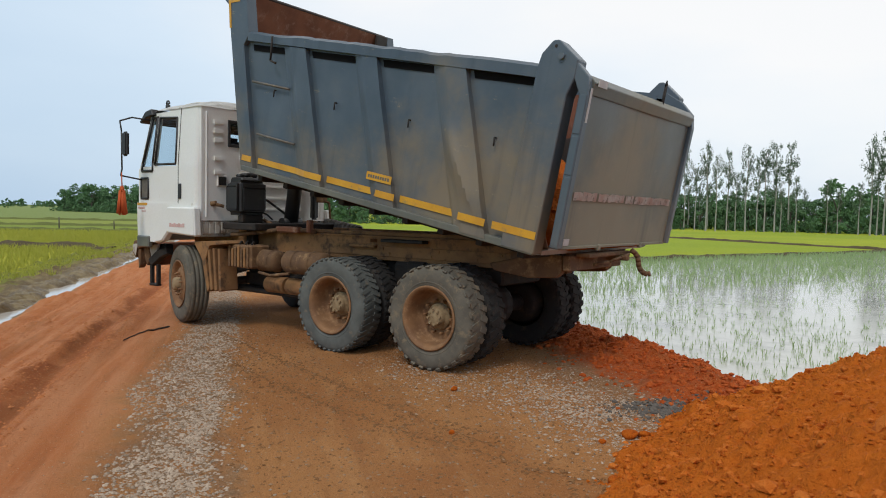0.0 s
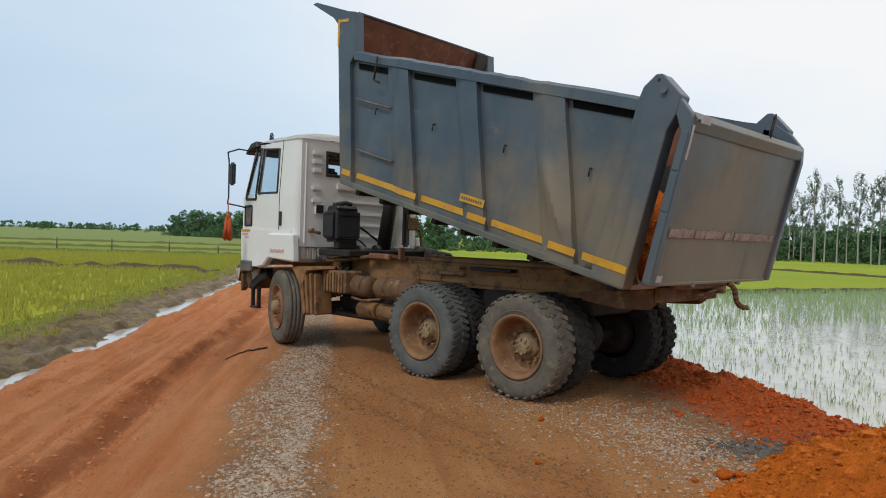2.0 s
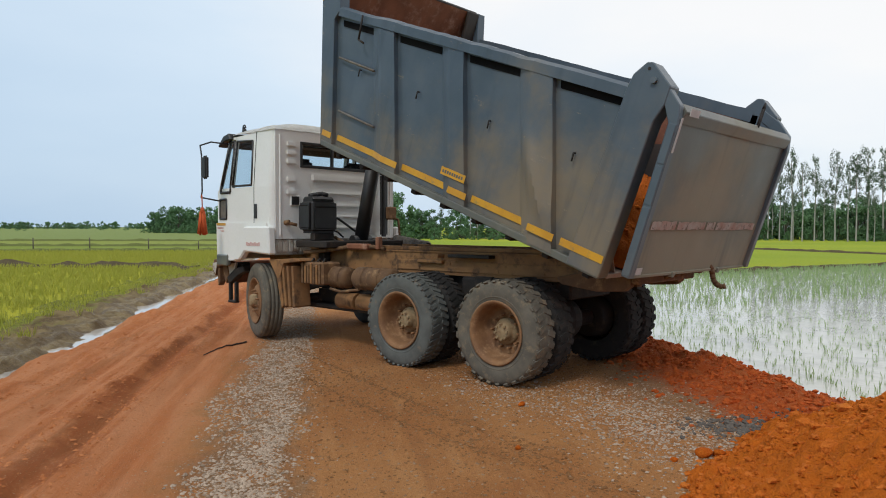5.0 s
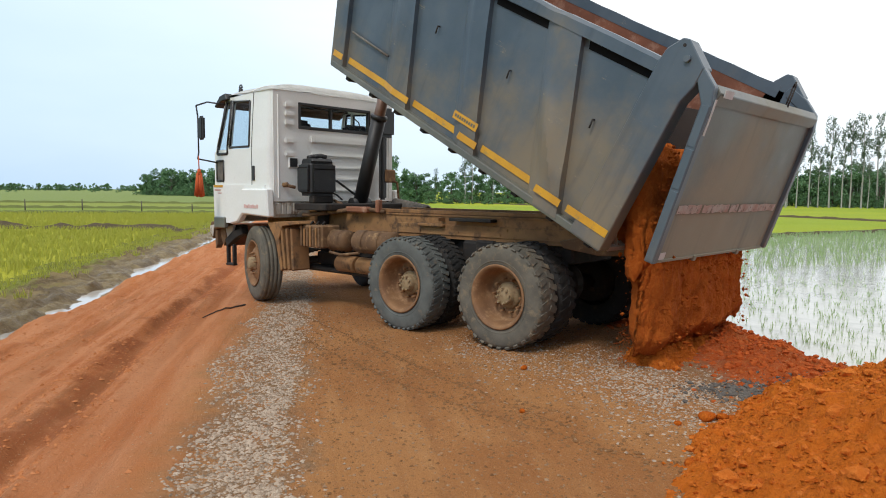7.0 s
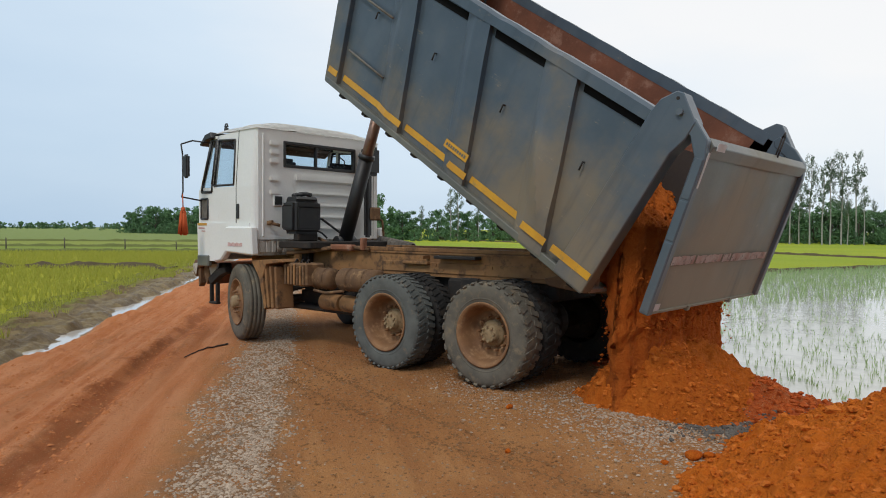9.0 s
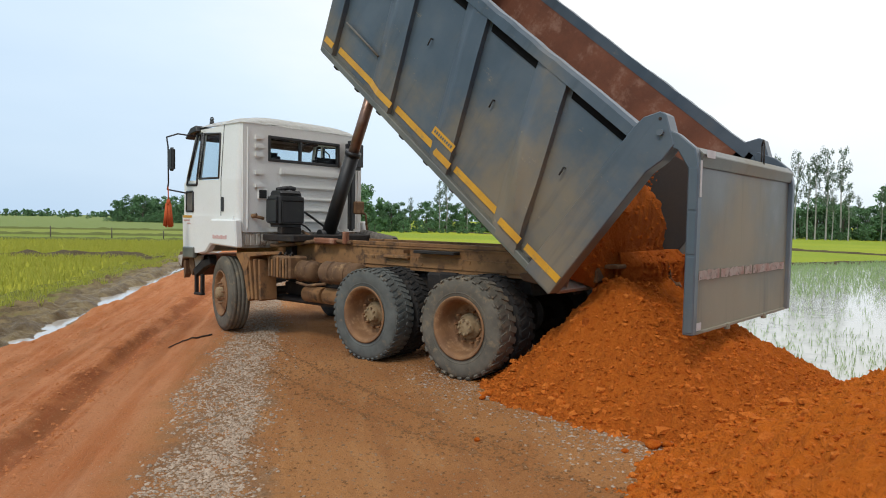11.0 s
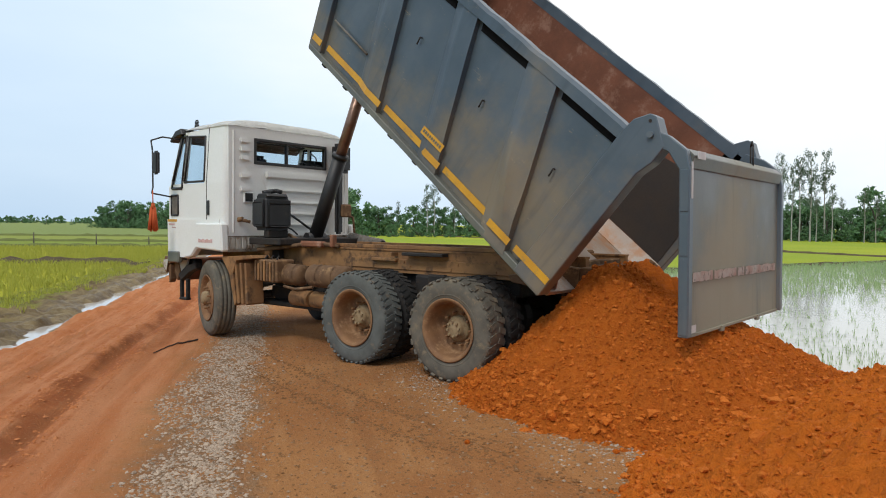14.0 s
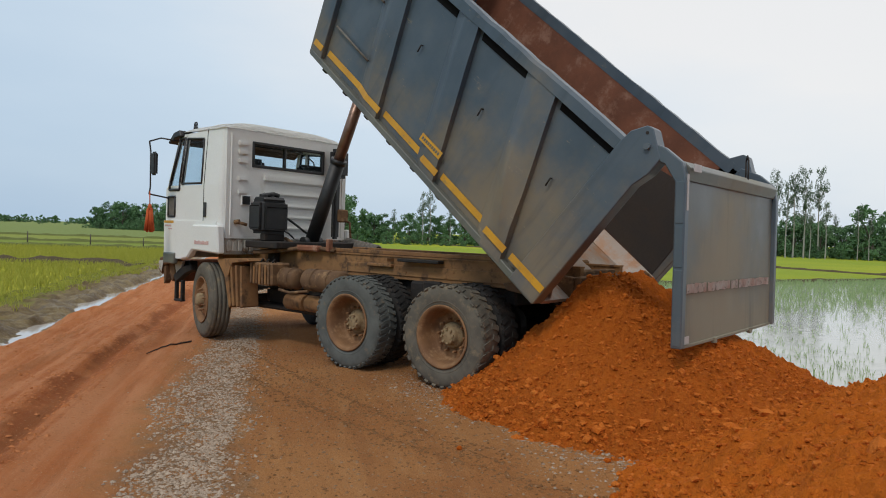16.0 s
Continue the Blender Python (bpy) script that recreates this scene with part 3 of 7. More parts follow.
def build_ground():
    g = grid_object("ground", spread(-20, 60, 1.0, 1.25, 4200), spread(-60, 30, 0.75, 1.25, 4200), field_height, M["field"])
    tagged(g, "bright green young paddy fields reaching the horizon", "ground", kind="structure")
    s = np.concatenate([np.arange(-60, -8, 0.8), np.arange(-8, 8, 0.043), np.arange(8, 20, 0.13), np.arange(20, 60, 0.4), np.arange(60, 400, 4)])
    u = np.concatenate([np.arange(-4.2, 6.8, 0.04), np.arange(6.8, 9.61, 0.07)])
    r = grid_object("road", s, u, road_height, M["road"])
    tagged(r, "rutted red and brown laterite road with gravel strips", "road", kind="structure")
    w = new("water", from_arrays("water", [(-900, -900, WATER_Z), (60, -900, WATER_Z), (60, -2.0, WATER_Z), (-900, -2.0, WATER_Z)], [(0, 1, 2, 3)], M["water"]))
    w.matrix_basis = pose(0, 0, 0, 0, 0, ROAD)
    tagged(w, "still flooded paddy water reflecting a white sky", "water", kind="structure")
    d = new("ditch_water", from_arrays("ditch_water", [(-60, 6.0, -0.342), (300, 6.0, -0.342), (300, 7.5, -0.342), (-60, 7.5, -0.342)], [(0, 1, 2, 3)], M["ditch"]))
    d.matrix_basis = pose(0, 0, 0, 0, 0, ROAD)
    tagged(d, "narrow puddle of rain water in the roadside ditch", "water", kind="structure")


build_ground()


# ---- the tipper truck ----
def tyre_mesh(bm, y0, y1, lugs, R=0.525):
    w = (y1 - y0)
    c = (y0 + y1) / 2
    prof = [(0.29, -0.42), (0.33, -0.49), (0.40, -0.52), (0.46, -0.50), (0.497, -0.45), (R - 0.022, -0.38), (R - 0.016, 0), (R - 0.022, 0.38),
            (0.497, 0.45), (0.46, 0.50), (0.40, 0.52), (0.33, 0.49), (0.29, 0.42)]
    lathe(bm, [(r, c + k * w) for r, k in prof], 56)
    # sidewall bead and ring
    for sgn in (-1, 1):
        lathe(bm, [(0.345, c + sgn * 0.497 * w), (0.35, c + sgn * 0.52 * w), (0.36, c + sgn * 0.505 * w)], 56)
    n = lugs
    lug = 0.8 / max(n, 1)
    if not n:
        for q in (-0.3, -0.1, 0.1, 0.3):
            lathe(bm, [(R - 0.02, c + (q - 0.085) * w), (R - 0.009, c + (q - 0.08) * w), (R - 0.007, c + q * w), (R - 0.009, c + (q + 0.08) * w), (R - 0.02, c + (q + 0.085) * w)], 56)
    for k in range(n):
        a = 2 * math.pi * k / n
        for sgn in (-1, 1):
            off = math.pi / n * (sgn > 0)
            m = Matrix.Rotation(a + off, 4, "Y") @ Matrix.Translation((R - 0.012, c + sgn * w * 0.27, 0)) @ Matrix.Rotation(sgn * 0.35, 4, "X")
            box(bm, (-0.02, -w * 0.2, -lug), (0.003, w * 0.2, lug), 0, m)
            m2 = Matrix.Rotation(a + off, 4, "Y") @ Matrix.Translation((0.492, c + sgn * w * 0.475, 0)) @ Matrix.Rotation(sgn * 0.9, 4, "Z")
            box(bm, (-0.016, -0.012, -lug * 0.85), (0.014, 0.004, lug * 0.85), 0, m2)


def build_wheel(truck, x, y, side, mat, dual, steer=0.0, lugs=34, label=""):
    """side +1: outer face to +y. Parts: tyre (two on a dual), rim, hub with studs."""
    w = part("wheel", rim_mesh(dual), M["rim"], truck, label, True)
    w.matrix_basis = pose(x, y, 0.52, 0, 0, steer + (0 if side > 0 else 180)) @ pose(0, 0, 0, 0, random.uniform(0, 60), 0)
    bm = bmesh.new()
    tyre_mesh(bm, -0.27, 0.0, lugs)
    part("tyre", bm, mat, w)
    if dual:
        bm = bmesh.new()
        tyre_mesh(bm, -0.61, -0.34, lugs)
        part("inner_tyre", bm, M["tyre_shaded"], w)
    if dual:
        bm = bmesh.new()
        lathe(bm, [(0.222, -0.196), (0.20, -0.199), (0.135, -0.199), (0.13, -0.21)], 40)
        part("rim_disc", bm, M["rim"], w)
        for k in range(5):
            bm = bmesh.new()
            a = 2 * math.pi * k / 5
            tube(bm, (0.195 * math.cos(a), -0.21, 0.195 * math.sin(a)), (0.195 * math.cos(a), -0.193, 0.195 * math.sin(a)), 0.026, seg=12)
            part("hand_hole", bm, M["grime"], w)
    bm = bmesh.new()
    if dual:
        lathe(bm, [(0.001, -0.09), (0.075, -0.092), (0.085, -0.10), (0.095, -0.13), (0.10, -0.16), (0.13, -0.165), (0.13, -0.22)], 24)
        ring, ty = 0.0, -0.088
        for k in range(8):
            a = 2 * math.pi * k / 8
            tube(bm, (0.07 * math.cos(a), -0.10, 0.07 * math.sin(a)), (0.07 * math.cos(a), -0.075, 0.07 * math.sin(a)), 0.014, seg=6)
    else:
        lathe(bm, [(0.001, 0.075), (0.06, 0.07), (0.085, 0.05), (0.095, 0.0), (0.10, -0.04)], 24)
    part("hub", bm, M["hub"], w)
    y1 = -0.165 if dual else 0.005
    for k in range(10):
        bm = bmesh.new()
        a = 2 * math.pi * (k + 0.5) / 10
        r = 0.165 if dual else 0.145
        tube(bm, (r * math.cos(a), y1 - 0.05, r * math.sin(a)), (r * math.cos(a), y1 + 0.03, r * math.sin(a)), 0.014, 0.012, seg=6)
        part("wheel_nut", bm, M["rim"], w)
    return w


def rim_mesh(dual):
    bm = bmesh.new()
    if dual:
        prof = [(0.315, -0.005), (0.32, 0.008), (0.305, 0.012), (0.285, -0.005), (0.27, -0.03), (0.262, -0.10), (0.25, -0.17), (0.225, -0.20), (0.19, -0.205),
                (0.12, -0.205), (0.10, -0.19), (0.10, -0.25)]
    else:
        prof = [(0.315, -0.005), (0.32, 0.008), (0.305, 0.012), (0.285, -0.02), (0.265, -0.06), (0.245, -0.07), (0.215, -0.035), (0.175, -0.012), (0.10, -0.008), (0.09, -0.04)]
    lathe(bm, prof, 48)
    lathe(bm, [(0.30, -0.005), (0.29, -0.14), (0.29, -0.27)], 48)
    return bm


def build_cab(truck):
    """The cab shell in a few pressed parts, built round its window openings."""
    XR, XF = 3.85, 5.22
    bm = bmesh.new()
    W = 1.15
    # rear wall with an opening for the window, left side behind the door, left of the window band
    wy0, wy1, wz0, wz1 = -0.60, 0.655, 2.40, 2.70
    zb, zt = 1.38, 2.87
    for lo, hi in (((XR, -W + 0.06, zb), (XR + 0.05, W - 0.06, wz0)), ((XR, -W + 0.06, wz1), (XR + 0.05, W - 0.06, zt)),
                   ((XR, wy1, wz0), (XR + 0.05, W - 0.06, wz1)), ((XR, -W + 0.06, wz0), (XR + 0.05, wy0, wz1))):
        box(bm, lo, hi)
    # pressed ribs across the rear wall
    for z, h in ((2.24, 0.10), (2.03, 0.055), (1.86, 0.055), (1.70, 0.055), (1.54, 0.055)):
        box(bm, (XR - 0.034, -0.62, z - h / 2), (XR + 0.01, 0.50, z + h / 2), 0.018, seg=2)
    for z in (2.68, 2.56, 2.44, 2.20, 2.02):
        box(bm, (XR - 0.030, 0.76, z - 0.038), (XR + 0.01, 0.92, z + 0.038), 0.016, seg=2)
    cab = part("cab", bm, M["white"], truck, "cream-white steel truck cab with a ribbed rear wall")
    # rounded rear corner pillars
    for sgn in (1, -1):
        bm = bmesh.new()
        n = 7
        pts = []
        for k in range(n):
            a = math.pi / 2 * k / (n - 1)
            pts.append((XR + 0.10 - 0.10 * math.cos(a), sgn * (W - 0.10 + 0.10 * math.sin(a))))
        pts.append((4.27, sgn * W))
        loop = pts + [(4.27, sgn * (W - 0.04)), (XR + 0.12, sgn * (W - 0.04)), (XR + 0.052, sgn * (W - 0.1))]
        rings = [[bm.verts.new((x, y - sgn * d, z)) for x, y in loop] for z, d in ((1.40, 0), (2.1, 0), (zt, 0.05))]
        n = len(loop)
        for a, b in zip(rings, rings[1:]):
            for k in range(n):
                bm.faces.new((a[k], a[(k + 1) % n], b[(k + 1) % n], b[k]))
        bm.faces.new(rings[0])
        bm.faces.new(rings[-1][::-1])
        bmesh.ops.recalc_face_normals(bm, faces=bm.faces[:])
        part("rear_pillar", bm, M["white"], cab, smooth=False)
        # a vertical pressed bead on the corner
        bm = bmesh.new()
        box(bm, (XR - 0.012, sgn * (W - 0.135) - 0.012, 1.42), (XR + 0.02, sgn * (W - 0.135) + 0.012, 2.80), 0.008)
        part("corner_bead", bm, M["white"], cab)
    # doors, left with window opening
    for sgn in (1, -1):
        y1, y0 = sgn * W, sgn * (W - 0.045)
        bm = bmesh.new()
        lo, hi = min(y0, y1), max(y0, y1)
        prism(bm, [(4.285, 1.52), (5.20, 1.52), (5.20, 2.10), (4.285, 2.10)], lo, hi)
        prism(bm, [(4.285, 2.10), (4.33, 2.10), (4.345, 2.74), (4.80, 2.78), (4.80, 2.83), (4.285, 2.85)], lo, hi)
        prism(bm, [(4.84, 2.10), (4.87, 2.10), (4.80, 2.80), (4.77, 2.80)], lo, hi)
        prism(bm, [(5.16, 2.10), (5.20, 2.10), (4.98, 2.83), (4.77, 2.83), (4.77, 2.79), (4.94, 2.79)], lo, hi)
        for v in bm.verts:
            if v.co.z > 2.1:
                v.co.y -= sgn * 0.05 * (v.co.z - 2.1) / 0.77
        door = part("door", bm, M["white"], cab, "white cab door with a tall window")
        door_trim(truck, cab, sgn, W)
    # lower front quarter, step and wheel-arch panel
    for sgn in (1, -1):
        bm = bmesh.new()
        y1 = sgn * (W + 0.015)
        y0 = sgn * (W - 0.04)
        lo, hi = min(y0, y1), max(y0, y1)
        prism(bm, [(4.72, 1.06), (5.24, 1.06), (5.26, 1.60), (3.95, 1.60), (3.95, 1.54), (4.42, 1.54)], lo, hi)
        part("front_quarter", bm, M["white"], cab)
        bm = bmesh.new()
        y1 = sgn * (W + 0.075)
        lo, hi = min(y0, y1), max(y0, y1)
        prism(bm, [(4.74, 1.05), (4.50, 1.50), (4.42, 1.55), (3.83, 1.55), (3.80, 1.17), (4.42, 1.20), (4.55, 1.08)], lo, hi, 0.02)
        fl = part("wheel_arch", bm, M["white"], cab, "white flared wheel-arch panel")
        if sgn > 0:
            bm = bmesh.new()
            for k in range(7):
                x = 4.02 + 0.05 * k
                box(bm, (x, W + 0.074, 1.285), (x + 0.038, W + 0.081, 1.335 - 0.01 * (k % 2)))
            part("pink_lettering_bars", bm, M["pink"], cab, "faded pink lettering reduced to bars")
        bm = bmesh.new()
        box(bm, (4.93, min(y0, y1) + 0.01, 0.98), (5.22, max(y0, y1) - 0.03, 1.14), 0.015)
        part("entry_step", bm, M["grey_dusty"], cab)
    # domed roof, fluted along its rear lip, with a seam bead across
    def roof_point(x, v, lift=0.0):
        half = W - 0.035 - 0.03 * max(0, (x - 4.6))
        dome = (1 - abs(v) ** 5) * min(1, 0.15 + 1.1 * math.sqrt(max(0, (x - XR + 0.01) / 0.30))) * min(1, 0.4 + (5.06 - x) / 0.4)
        flute = 0.007 * math.sin(v * 46) * max(0, 1 - abs(x - XR - 0.06) / 0.12)
        return (x, v * half, 2.86 + 0.14 * dome + flute + lift)
    bm = bmesh.new()
    n, ny = 30, 73
    rows = [[bm.verts.new(roof_point(XR - 0.01 + (5.02 - XR) * (i / (n - 1)) ** 1.4, -1 + 2 * j / (ny - 1))) for j in range(ny)] for i in range(n)]
    for p, q in zip(rows, rows[1:]):
        for k in range(ny - 1):
            bm.faces.new((p[k], q[k], q[k + 1], p[k + 1]))
    bmesh.ops.solidify(bm, geom=bm.faces[:], thickness=0.03)
    bmesh.ops.recalc_face_normals(bm, faces=bm.faces[:])
    part("roof", bm, M["white"], cab, smooth=True)
    bm = bmesh.new()
    wire(bm, [roof_point(4.30, -1 + 2 * k / 24, 0.004) for k in range(25)], 0.010)
    part("roof_seam", bm, M["white"], cab)
    bm = bmesh.new()
    tube(bm, (4.98, 0.86, 2.93), (4.98, 0.86, 2.99), 0.035, 0.03, 12)
    tube(bm, (4.98, 0.86, 2.98), (4.98, 0.86, 3.02), 0.012, seg=8)
    wire(bm, [(4.94, 0.86, 3.0), (4.96, 0.86, 3.045), (5.0, 0.86, 3.045), (5.02, 0.86, 3.0)], 0.01)
    part("roof_marker", bm, M["black"], cab)
    # front wall, windscreen frame and visor
    bm = bmesh.new()
    prism(bm, [(5.18, 1.06), (5.27, 1.06), (5.27, 2.08), (5.19, 2.10)], -W + 0.01, W - 0.01, 0.015)
    part("front_panel", bm, M["white"], cab)
    bm = bmesh.new()
    prism(bm, [(5.20, 2.10), (5.225, 2.10), (5.01, 2.84), (4.985, 2.84)], -W + 0.06, W - 0.06)
    ob = part("windscreen", bm, M["glass"], cab)
    ob.visible_shadow = False
    bm = bmesh.new()
    prism(bm, [(4.86, 2.80), (5.02, 2.78), (5.17, 2.70), (5.19, 2.73), (5.05, 2.86), (4.9, 2.89)], -W + 0.02, W + 0.02, 0.012)
    part("sun_visor", bm, M["black"], cab, "dark smoked sun visor")
    # floor and interior
    bm = bmesh.new()
    box(bm, (XR + 0.05, -W + 0.08, 1.36), (5.18, W - 0.08, 1.42))
    part("cab_floor", bm, M["underbody"], cab)
    for y in (0.55, -0.55):
        bm = bmesh.new()
        box(bm, (4.15, y - 0.25, 1.42), (4.65, y + 0.25, 1.85), 0.04, seg=2)
        box(bm, (4.02, y - 0.24, 1.80), (4.16, y + 0.24, 2.52), 0.05, seg=2)
        part("seat", bm, M["seat"], cab)
    bm = bmesh.new()
    box(bm, (4.9, -W + 0.1, 1.6), (5.16, W - 0.1, 2.05), 0.05, seg=2)
    part("dashboard", bm, M["seat"], cab)
    # rear window: rubber frame, two panes, divider
    bm = bmesh.new()
    for lo, hi in (((wy0 - 0.03, wz0 - 0.03), (wy1 + 0.03, wz0 + 0.012)), ((wy0 - 0.03, wz1 - 0.012), (wy1 + 0.03, wz1 + 0.03)),
                   ((wy0 - 0.03, wz0), (wy0 + 0.012, wz1)), ((wy1 - 0.012, wz0), (wy1 + 0.03, wz1)), ((0.10, wz0), (0.125, wz1))):
        box(bm, (XR - 0.015, lo[0], lo[1]), (XR + 0.055, hi[0], hi[1]), 0.008)
    part("rear_window_frame", bm, M["black"], cab)
    for a, b in ((wy0, 0.10), (0.125, wy1)):
        bm = bmesh.new()
        box(bm, (XR + 0.018, a, wz0), (XR + 0.024, b, wz1))
        ob = part("rear_pane", bm, M["glass"], cab)
        ob.visible_shadow = False
    # small square intake on the rear wall
    bm = bmesh.new()
    box(bm, (XR - 0.02, 0.70, 1.83), (XR + 0.005, 0.86, 1.985), 0.012)
    part("intake_frame", bm, M["white"], cab)
    bm = bmesh.new()
    box(bm, (XR - 0.024, 0.72, 1.85), (XR - 0.018, 0.84, 1.965))
    for k in range(4):
        box(bm, (XR - 0.028, 0.722, 1.865 + 0.025 * k), (XR - 0.022, 0.838, 1.872 + 0.025 * k))
    part("intake_grille", bm, M["black"], cab)
    # muddy skirt under the rear wall
    bm = bmesh.new()
    box(bm, (XR + 0.02, -1.0, 1.16), (XR + 0.07, 1.08, 1.40), 0.01)
    for k in range(5):
        box(bm, (XR + 0.0, 0.62 + 0.09 * k, 1.2), (XR + 0.03, 0.69 + 0.09 * k, 1.36), 0.008)
    part("rear_skirt", bm, M["white_dirty"], cab)


def door_trim(truck, cab, sgn, W):
    def lean(z):
        return sgn * (W - 0.05 * max(0, z - 2.1) / 0.77)
    # window rubber, pane, quarter light, lower pane, handle and band
    bm = bmesh.new()
    frame_pts = [(4.335, 2.125), (4.835, 2.125), (4.77, 2.765), (4.35, 2.74)]
    for a, b in zip(frame_pts, frame_pts[1:] + frame_pts[:1]):
        tube(bm, (a[0], lean(a[1]), a[1]), (b[0], lean(b[1]), b[1]), 0.016, seg=6)
    part("window_rubber", bm, M["black"], cab)
    bm = bmesh.new()
    quarter = [(4.885, 2.04), (5.15, 2.04), (5.13, 2.15), (4.95, 2.77), (4.82, 2.77), (4.885, 2.15)]
    for a, b in zip(quarter, quarter[1:] + quarter[:1]):
        tube(bm, (a[0], lean(a[1]), a[1]), (b[0], lean(b[1]), b[1]), 0.02, seg=6)
    part("quarter_rubber", bm, M["black"], cab)
    bm = bmesh.new()
    low = [(4.99, 1.66), (5.17, 1.66), (5.17, 1.94), (4.99, 1.94)]
    for a, b in zip(low, low[1:] + low[:1]):
        tube(bm, (a[0], sgn * W, a[1]), (b[0], sgn * W, b[1]), 0.018, seg=6)
    part("lower_rubber", bm, M["black"], cab)
    for pts in (frame_pts, quarter):
        bm = bmesh.new()
        a = [bm.verts.new((x, lean(z) - sgn * 0.012, z)) for x, z in pts]
        b = [bm.verts.new((x, lean(z) - sgn * 0.018, z)) for x, z in pts]
        n = len(pts)
        bm.faces.new(a)
        bm.faces.new(b[::-1])
        for i in range(n):
            bm.faces.new((a[i], b[i], b[(i + 1) % n], a[(i + 1) % n]))
        bmesh.ops.recalc_face_normals(bm, faces=bm.faces[:])
        ob = part("door_pane", bm, M["glass"], cab)
        ob.visible_shadow = False
    bm = bmesh.new()
    lo, hi = sorted((sgn * (W + 0.001), sgn * (W + 0.006)))
    box(bm, (4.99, lo, 1.66), (5.17, hi, 1.94))
    part("lower_door_pane", bm, M["hose"], cab, "dark lower door window")
    bm = bmesh.new()
    lo, hi = sorted((sgn * (W + 0.0), sgn * (W + 0.016)))
    box(bm, (4.20, lo, 1.66), (4.265, hi, 1.86), 0.006)
    part("door_handle", bm, M["black"], cab)
    bm = bmesh.new()
    lo, hi = sorted((sgn * (W + 0.016), sgn * (W + 0.020)))
    box(bm, (5.0, lo, 1.565), (5.245, hi, 1.60))
    part("yellow_tape", bm, M["yellow"], cab)
    if sgn > 0:
        bm = bmesh.new()
        for k in range(6):
            box(bm, (5.06 + 0.028 * k, lo, 1.515), (5.08 + 0.028 * k, hi, 1.54))
        for k in range(4):
            box(bm, (5.04 + 0.026 * k, lo, 1.475), (5.056 + 0.026 * k, hi, 1.492))
        part("badge_bars", bm, M["pink"], cab)
    bm = bmesh.new()
    wire(bm, [(4.275, sgn * (W + 0.001), 1.52), (4.275, sgn * (W + 0.001), 2.1), (4.275, lean(2.85), 2.86)], 0.006, 4)
    part("door_gap", bm, M["black"], cab)
    # mirror on its bent arm
    bm = bmesh.new()
    y = sgn * 1.50
    wire(bm, [(4.98, sgn * 1.12, 2.74), (5.06, sgn * 1.35, 2.76), (5.10, sgn * 1.50, 2.70), (5.06, y, 2.56), (5.05, y, 2.05), (5.08, y, 1.96), (5.12, sgn * 1.32, 1.94), (5.16, sgn * 1.15, 1.92)], 0.011, 8)
    part("mirror_arm", bm, M["black"], cab)
    bm = bmesh.new()
    box(bm, (4.93, y - 0.05, 2.22), (5.06, y + 0.01, 2.55), 0.025, seg=3)
    m = part("mirror", bm, M["black"], cab, "black wing mirror")
    if sgn > 0:
        bm = bmesh.new()
        wire(bm, [(5.06, y, 2.0), (5.05, y, 1.80)], 0.008, 6)
        tube(bm, (5.05, y, 1.82), (5.05, y, 1.74), 0.02, 0.035, 10)
        r = random.Random(3)
        for k in range(26):
            a = r.uniform(0, 6.28)
            d = r.uniform(0.01, 0.05)
            tube(bm, (5.05 + 0.6 * d * math.cos(a), y + 0.6 * d * math.sin(a), 1.76), (5.05 + 1.25 * d * math.cos(a), y + 1.25 * d * math.sin(a), 1.42 + r.uniform(0, 0.05)), 0.012, 0.015, 5)
        part("orange_tassel", bm, M["orange"], cab, "orange cloth tassel hung from the mirror arm")


